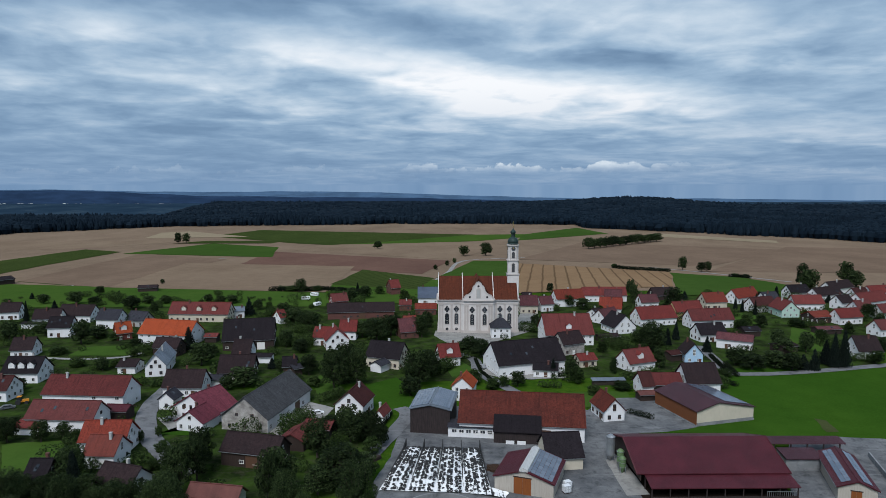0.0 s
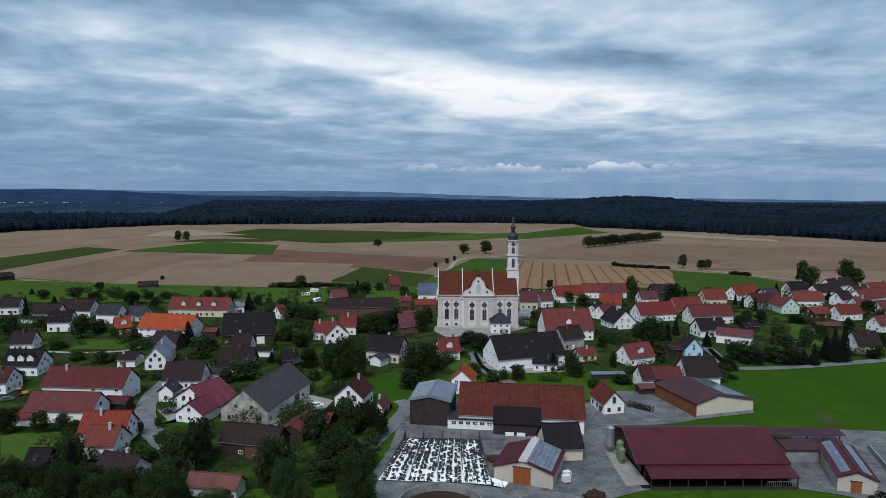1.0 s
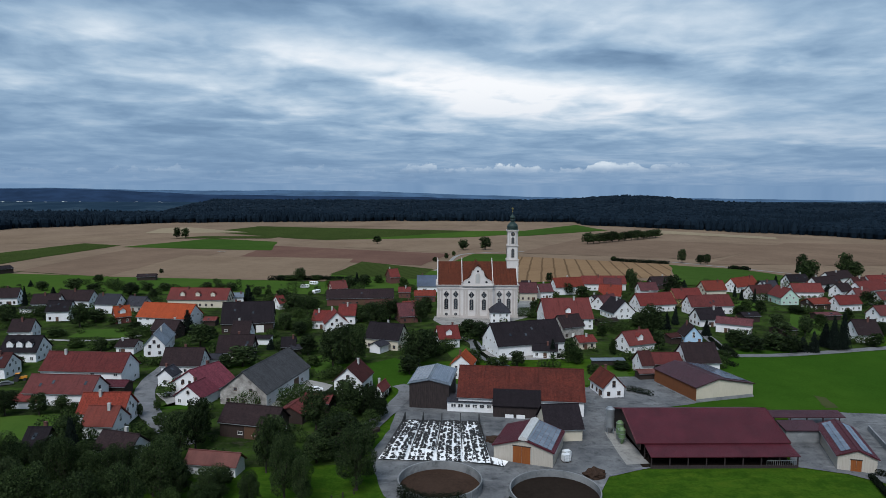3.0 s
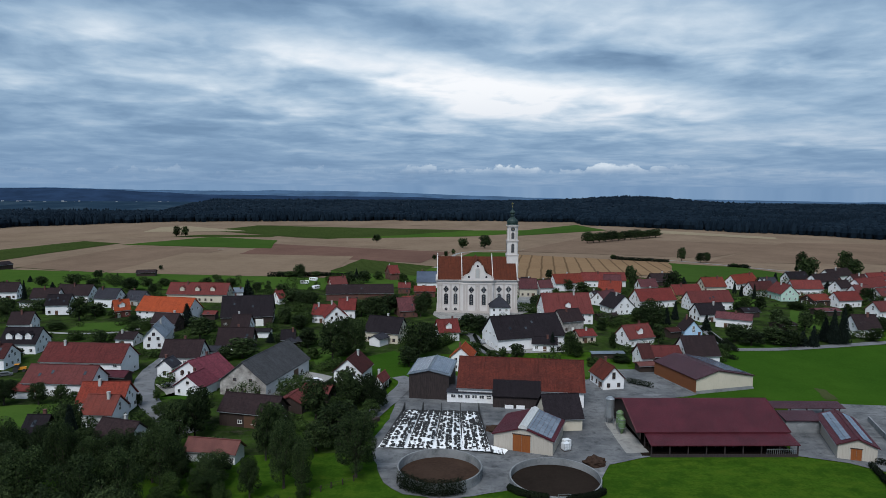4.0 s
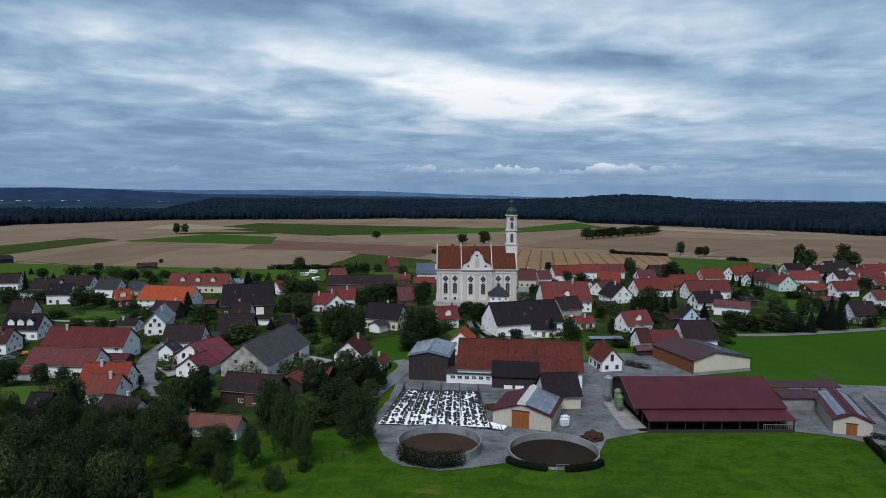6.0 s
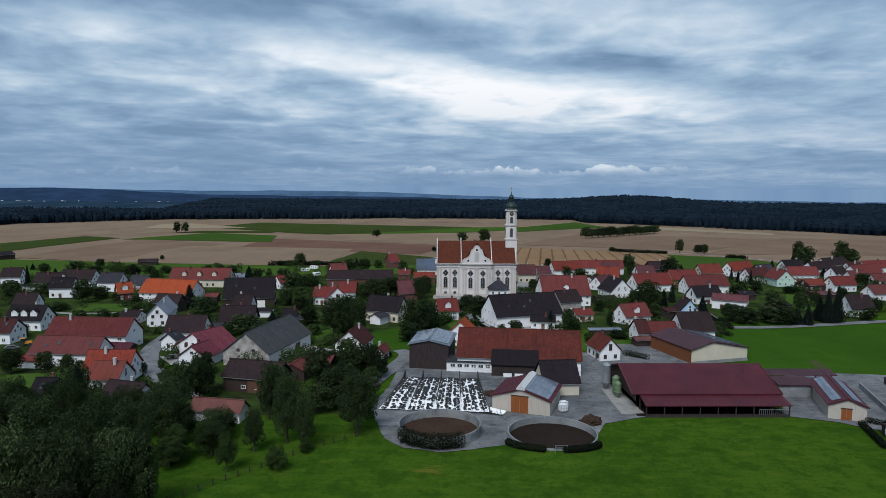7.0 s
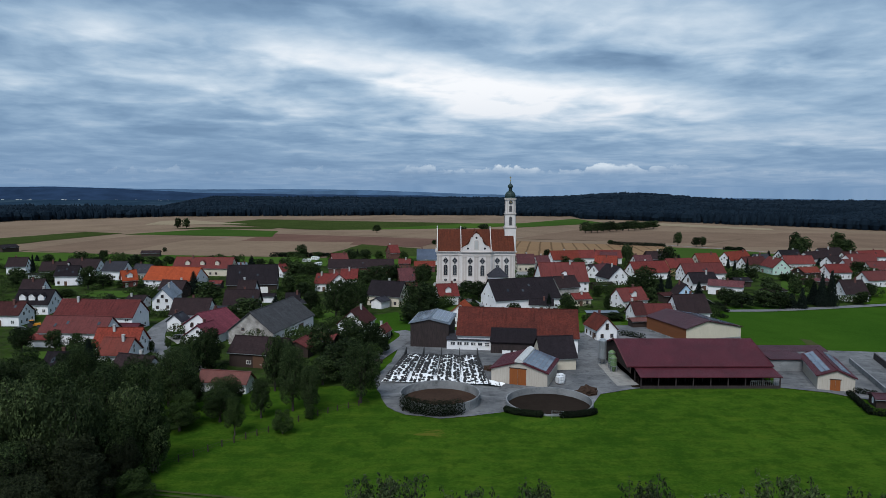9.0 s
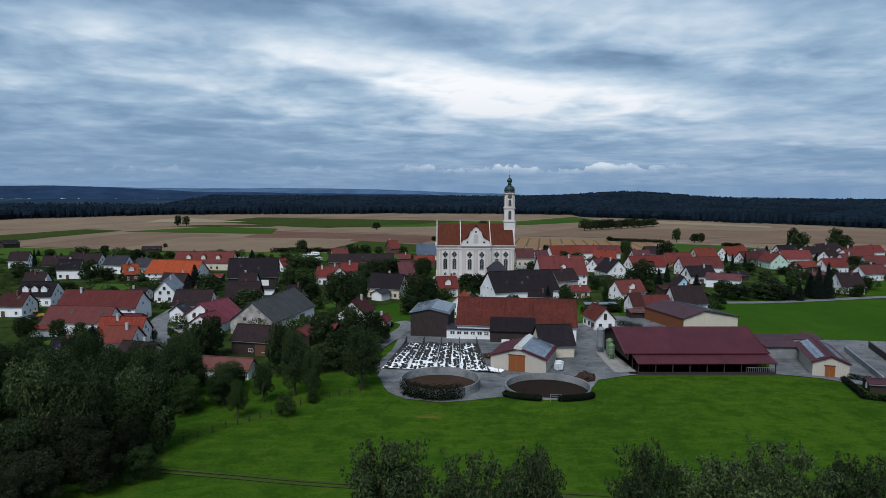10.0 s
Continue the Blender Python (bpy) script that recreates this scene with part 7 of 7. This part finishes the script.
def log_bench(x, y, turn):
    e = thing("timber_pile", x, y, turn, "small pile of weathered boards beside the lane", "timber pile")
    bm = bmesh.new()
    box(bm, -2.5, 2.5, -0.15, 0.15, 0, 0.12)
    bd = None
    for r in range(6):
        for i in range(4):
            m = pose(random.uniform(-0.2, 0.2), -0.55 + i * 0.36, 0.02 + r * 0.16, 0, 0, random.uniform(-2, 2))
            bd = part("board", bm, "wood", e, at=m) if bd is None else again(bd, e, m)


def tractor(x, y, turn, material, label):
    e = thing("tractor", x, y, turn, label, "tractor")
    bm = bmesh.new()
    box(bm, 0.2, 2.2, -0.45, 0.45, 0.8, 1.6)
    box(bm, -1.3, 0.3, -0.6, 0.6, 0.8, 1.3)
    part("body", bm, material, e)
    bm = bmesh.new()
    prism(bm, [(-1.2, 1.3), (0.3, 1.3), (0.1, 2.6), (-1.1, 2.6)], -0.7, 0.7, lambda a, b, c: (a, c, b))
    part("cab", bm, "glass", e)
    bm = bmesh.new()
    box(bm, -1.25, 0.2, -0.78, 0.78, 2.6, 2.72)
    part("cab_roof", bm, material, e)
    for px, r in ((-0.9, 0.85), (1.6, 0.55)):
        for py in (-0.85, 0.85):
            bm = bmesh.new()
            bmesh.ops.create_cone(bm, cap_ends=True, segments=18, radius1=r, radius2=r, depth=0.45, matrix=Matrix.Rotation(radians(90), 4, "X"))
            part("wheel", bm, "rubber", e, at=pose(px, py, r))


def machine_hall():
    """A wide hall with an uneven gable roof: timber-clad long side, pale rendered ends."""
    e = thing("machine_hall", 85.0, 208.0, -74, "wide machine hall with plum sheet-metal roof and solar panels", "barn")
    HOUSES.append((85, 208, 16))
    L, a, b, ridge, za, zb = 22.5, -8.2, 13.5, 7.1, 4.9, 4.5
    bm = bmesh.new()
    prism(bm, [(a + 0.4, -0.2), (b - 0.4, -0.2), (b - 0.4, zb - 0.3), (0, ridge - 0.4), (a + 0.4, za - 0.3)], -L / 2 + 0.5, L / 2 - 0.5, lambda p, q, c: (c, p, q))
    part("wall", bm, "cream", e)
    bm = bmesh.new()
    box(bm, -L / 2 + 0.45, L / 2 - 0.45, a + 0.3, a + 0.42, 0.5, za - 0.3)
    part("cladding", bm, "orangewood", e, "orange-brown board cladding")
    bm = bmesh.new()
    box(bm, -L / 2 + 0.3, L / 2 - 0.3, a + 0.2, b - 0.2, -0.2, 0.55)
    part("plinth", bm, "wallconcrete", e)
    for end in (-1, 1):
        bm = bmesh.new()
        box(bm, end * (L / 2 - 0.55) - 0.1, end * (L / 2 - 0.55) + 0.1, a + 0.5, b - 0.5, 0.5, 1.1)
        part("wall_base", bm, "wallconcrete", e)
    bm = bmesh.new()
    prism(bm, [(a, za), (0, ridge), (b, zb), (b, zb - 0.22), (0, ridge - 0.22), (a, za - 0.22)], -L / 2, L / 2, lambda p, q, c: (c, p, q))
    part("roof", bm, "plummetal", e)
    slope = math.degrees(math.atan((ridge - zb) / b))
    pan = None
    bm = bmesh.new()
    box(bm, -0.84, 0.84, -0.51, 0.51, 0.05, 0.10)
    for r in range(8):
        d = 4.2 + r * 1.1
        for c_ in range(11):
            m = pose(-9.2 + c_ * 1.75, d, ridge - d * (ridge - zb) / b + 0.06, -slope, 0, 0)
            pan = part("solar_panel", bm, "solar", e, at=m) if pan is None else again(pan, e, m)


machine_hall()

# yard clutter, hedges, cars
hedge([(100.1, 143.1), (98.5, 136.8), (96.7, 130.3), (100.4, 128.4), (104.2, 128.0)], 1.5, 1.3)
hedge([(102.9, 145.0), (105.9, 143.1)], 1.5, 1.3)
caravan(104.0, 136.0, 10)
block_wall(118.5, 172.8, 109.0, 142.2, 1.4, 0.3, 'wallconcrete', 'long pale concrete retaining wall')
block_wall(128.2, 176.9, 122.9, 160.7, 1.8, 0.3, 'darkwood', 'dark boarded wall beside the yard')
hedge([(63.3, 206.7), (68.5, 202.2)], 2.0, 2.2)
hedge([(118.6, 263.7), (116.3, 248.0)], 2.0, 2.0)
hedge([(118.3, 278.2), (115.0, 254.7)], 1.6, 1.6)
hedge([(105.1, 246.3), (110.4, 236.3)], 1.8, 2.2)
hedge([(46.9, 247.7), (55.7, 251.0)], 1.6, 1.6)
hedge([(16.6, 272.6), (17.9, 254.2), (23.1, 235.9)], 1.3, 1.2)
hedge([(-17.2, 185.7), (-14.0, 206.4)], 1.2, 1.2)
heap('dung_pile', 37.6, 144.0, 2.6, 1.6, 'slurry', 'low heap of dung and boards beside the slurry tank', 2)
heap('earth_heap', 17.2, 165.0, 3.2, 1.0, 'slurry', 'flat heap of dark earth behind the shed', 5)
wood_stack(64.2, 238.3, 3, 12.0)
log_bench(-15.9, 170.2, 50)
car(19.0, 260.4, -70, 'paint_grey', 'dark grey car parked beside the white farmhouse')
car(-82.5, 200.5, 5, 'paint_grey', 'dark car parked on the pale driveway')
car(-37.6, 206.3, 20, 'paint_white', 'white car parked in the farm court')
car(-34.4, 465.0, 5, 'paint_white', 'white car parked behind the village')
caravan(-86.1, 422.5, 10)
caravan(-83.6, 439.5, -20)
caravan(-74.0, 397.5, 60)
tractor(-139.5, 216.7, 20, 'paint_orange', 'orange farm tractor standing in the yard')
car(-140.8, 211.7, 30, 'paint_grey', 'grey car standing in the farm yard')
car(113.6, 336.1, 20, 'paint_white', 'white car parked before a house')
car(135.2, 273.3, 0, 'paint_grey', 'grey car parked beside the lane')
patch('driveway', 'gravel', [(-88.1, 203.3), (-78.3, 203.3), (-70.3, 194.3), (-78.6, 191.2)], 0.12)
patch('apron', 'gravel', [(46.5, 170.8), (51.4, 172.1), (52.3, 150.8), (46.5, 150.2)], 0.2)
patch('bare_patch', 'track', [(120.4, 202.4), (123.1, 200.2), (121.4, 191.0), (117.4, 190.5)], 0.18)
hedge([(167.0, 626.6), (181.1, 609.6), (195.3, 604.3), (208.4, 593.6)], 3.2, 3.2, 'dark field hedge on the slope')
hedge([(245.9, 550.1), (257.6, 541.3)], 3, 3, 'dark field hedge on the slope')
hedge([(-118.9, 463.9), (-102.8, 464.1), (-88.4, 464.3)], 3.5, 4, 'dark field hedge behind the gardens')
hedge([(-88.0, 471.0), (-70.7, 464.5), (-53.4, 455.1)], 3, 4, 'dark field hedge behind the gardens')
lean_to(-119.9, 191.1, -4, 9.0, 5.0, 3.6, 2.6, 'white', 'red_tile', 0, 'low shed with a bright red tiled roof')

def undergrowth():
    """Hedges and bushes that fill the gardens between the houses, too many to count."""
    rng = np.random.default_rng(11)
    blobs = []
    while len(blobs) < 1150:
        y = rng.uniform(150, 440)
        x = rng.uniform(-0.80 * y - 20, 0.78 * y)
        if y < 235 and (x > -22 or x < -120):
            continue
        if x > 110 and y < 262 + (x - 110) * 0.1:
            continue
        if noise.noise(Vector((x * 0.035, y * 0.035, 2))) < -0.22:
            continue
        if any((x - a) ** 2 + (y - b) ** 2 < (r * 0.8) ** 2 for a, b, r in HOUSES) or any((x - a) ** 2 + (y - b) ** 2 < r * r for a, b, r in ROADSIDE) or (abs(x - 20.6) < 24 and abs(y - 332) < 17):
            continue
        h = rng.uniform(1.0, 3.6) if rng.random() < 0.8 else rng.uniform(3.5, 6.5)
        n_ = 1 if rng.random() < 0.6 else 4
        a = rng.uniform(0, 6.28)
        for i in range(n_):
            blobs.append((x + math.cos(a) * i * h * 0.7, y + math.sin(a) * i * h * 0.7, h * 0.5, h * rng.uniform(0.5, 0.8), h * rng.uniform(0.5, 0.8), h * 0.52))
    q = leaf_cloud(rng, blobs, 190000, 0.30)
    q[:, 2] = np.maximum(q[:, 2], 0.0)
    tagged(obj("garden_shrubbery", [tuple(v) for v in q], [(4 * i, 4 * i + 1, 4 * i + 2, 4 * i + 3) for i in range(len(q) // 4)], "leaf_shrub"), "dense dark garden hedges and bushes between the houses", "shrubbery", kind="stuff")


undergrowth()

# ---- near trees before the meadow, the far wood, the distance ----
for nx, ny, nh, nw in ((-2.4, 49, 23.0, 9.5), (5.6, 48, 22.4, 8.0), (11.5, 50, 21.8, 7.0), (22.4, 49, 22.6, 7.5), (29.2, 48, 21.6, 9.5), (36.0, 50, 22.8, 8.5), (43.0, 49, 21.6, 8.0), (50.5, 50, 22.0, 8.0)):
    tree("near", nx, ny, nh, nw, group="trees before the meadow")


def forest():
    """A mixed wood on the rise behind the fields: one mass of simple uneven crowns."""
    rng = np.random.default_rng(3)
    az = (-1.10, -0.69, -0.40, 0.0, 0.20, 0.225, 0.45, 0.68, 1.10)
    near = (1060, 1228, 1500, 1600, 1560, 1430, 1225, 1060, 900)
    azf = (-1.1, -0.42, -0.34, 0.20, 0.225, 0.37, 0.46, 1.1)
    far = (1750, 1700, 2750, 2750, 2750, 2650, 2450, 2400)
    pts = []
    for lo, hi, gap in ((880, 1700, 10.5), (1700, 2780, 20.0)):
        y = lo
        while y < hi:
            for x in np.arange(-1.08 * y, 1.08 * y, gap):
                X, Y = x + rng.uniform(-0.45, 0.45) * gap, y + rng.uniform(-0.45, 0.45) * gap
                u = X / Y
                n0 = np.interp(u, az, near) + 22 * noise.noise(Vector((X * 0.012, Y * 0.012, 0)))
                if n0 < Y < np.interp(u, azf, far):
                    pts.append((X, Y, gap, Y - n0))
            y += gap
    verts, faces = [], []
    seg = 6
    hill = lambda X, Y: 20 * math.exp(-(((X / Y) - 0.29) / 0.10) ** 2) * min(1, max(0, (Y - 1500) / 700))
    for X, Y, gap, inside in pts:
        conifer = noise.noise(Vector((X * 0.006, Y * 0.006, 7))) > 0.16
        h = rng.uniform(17, 24) if conifer else rng.uniform(15, 21)
        r = gap * (rng.uniform(0.4, 0.55) if conifer else rng.uniform(0.55, 0.8))
        z = land(Y) + hill(X, Y)
        k = len(verts)
        prof = ((0.85, 0.05), (1.0, 0.3), (0.62, 0.68)) if conifer else ((0.7, 0.05), (1.05, 0.5), (0.72, 0.86))
        turn = rng.uniform(0, 1)
        for f, hh in prof:
            jit = rng.uniform(0.8, 1.2, seg)
            for i in range(seg):
                a = 2 * math.pi * (i + turn) / seg
                verts.append((X + r * f * jit[i] * math.cos(a), Y + r * f * jit[i] * math.sin(a), z + h * hh))
        verts.append((X, Y, z + h))
        for q in (0, 1):
            for i in range(seg):
                j = (i + 1) % seg
                faces.append((k + q * seg + i, k + q * seg + j, k + (q + 1) * seg + j, k + (q + 1) * seg + i))
        for i in range(seg):
            faces.append((k + 2 * seg + i, k + 2 * seg + (i + 1) % seg, k + 3 * seg))
    tagged(obj("forest", verts, faces, "forest_leaf"), "dark mixed forest at the far edge of the fields, haze-tinted blue", "forest", kind="stuff")


forest()


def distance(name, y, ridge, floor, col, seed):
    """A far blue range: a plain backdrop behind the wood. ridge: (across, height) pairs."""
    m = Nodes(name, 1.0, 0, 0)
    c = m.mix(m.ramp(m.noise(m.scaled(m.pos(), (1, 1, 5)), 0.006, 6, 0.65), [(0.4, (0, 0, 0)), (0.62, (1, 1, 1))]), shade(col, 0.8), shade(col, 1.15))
    # black base under blue emission: the haze is painted into the hills
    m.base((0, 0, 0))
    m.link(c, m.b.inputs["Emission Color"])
    m.b.inputs["Emission Strength"].default_value = HAZE_GLOW
    xs_ = np.arange(-3.4 / 4 * y - 200, 3.4 / 4 * y + 201, 22)
    verts, faces = [], []
    for i, X in enumerate(xs_):
        z = float(np.interp(X, [a for a, b in ridge], [b for a, b in ridge]))
        z += 5 * noise.noise(Vector((X * 0.004, seed, 0))) + 1.6 * noise.noise(Vector((X * 0.05, seed, 5)))
        verts += [(X, y + 150, z), (X, y, z - 10), (X, y - 250, floor)]
        if i:
            k = 3 * i
            faces += [(k - 3, k, k + 1, k - 2), (k - 2, k + 1, k + 2, k - 1)]
    tagged(obj(name, verts, faces, name), "far hills with blue haze put into their colour", "hills", kind="structure")


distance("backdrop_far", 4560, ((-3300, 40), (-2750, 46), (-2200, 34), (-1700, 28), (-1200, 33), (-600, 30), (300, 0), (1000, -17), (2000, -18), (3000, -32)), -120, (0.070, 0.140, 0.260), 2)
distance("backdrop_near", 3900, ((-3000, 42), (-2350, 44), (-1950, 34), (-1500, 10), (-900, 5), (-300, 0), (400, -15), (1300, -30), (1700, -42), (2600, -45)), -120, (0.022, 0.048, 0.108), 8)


def far_village(x, y, z, n_, seed):
    rng = np.random.default_rng(seed)
    verts, faces = [], []
    for i in range(n_):
        X, Y, w, h = x + rng.normal() * 190, y + rng.uniform(-260, 260), rng.uniform(6, 15), rng.uniform(3, 7)
        k = len(verts)
        verts += [(X + a * w / 2, Y + b * 6, z + c) for c in (-12, h) for a, b in ((-1, -1), (1, -1), (1, 1), (-1, 1))] + [(X - w / 2, Y, z + h + 4), (X + w / 2, Y, z + h + 4)]
        faces += [tuple(k + q for q in f) for f in ((0, 1, 5, 4), (1, 2, 6, 5), (2, 3, 7, 6), (3, 0, 4, 7), (4, 5, 9, 8), (6, 7, 8, 9), (5, 6, 9), (7, 4, 8))]
    tagged(obj("far_village", verts, faces, "grey"), "white specks of a distant village in the valley", "village", kind="stuff")


far_village(-2100, 3420, -38, 60, 1)
far_village(-1900, 2950, -40, 40, 4)
far_village(-1480, 2900, -38, 34, 6)
far_village(-2350, 3500, -36, 50, 9)
far_village(-1720, 3500, -38, 40, 12)
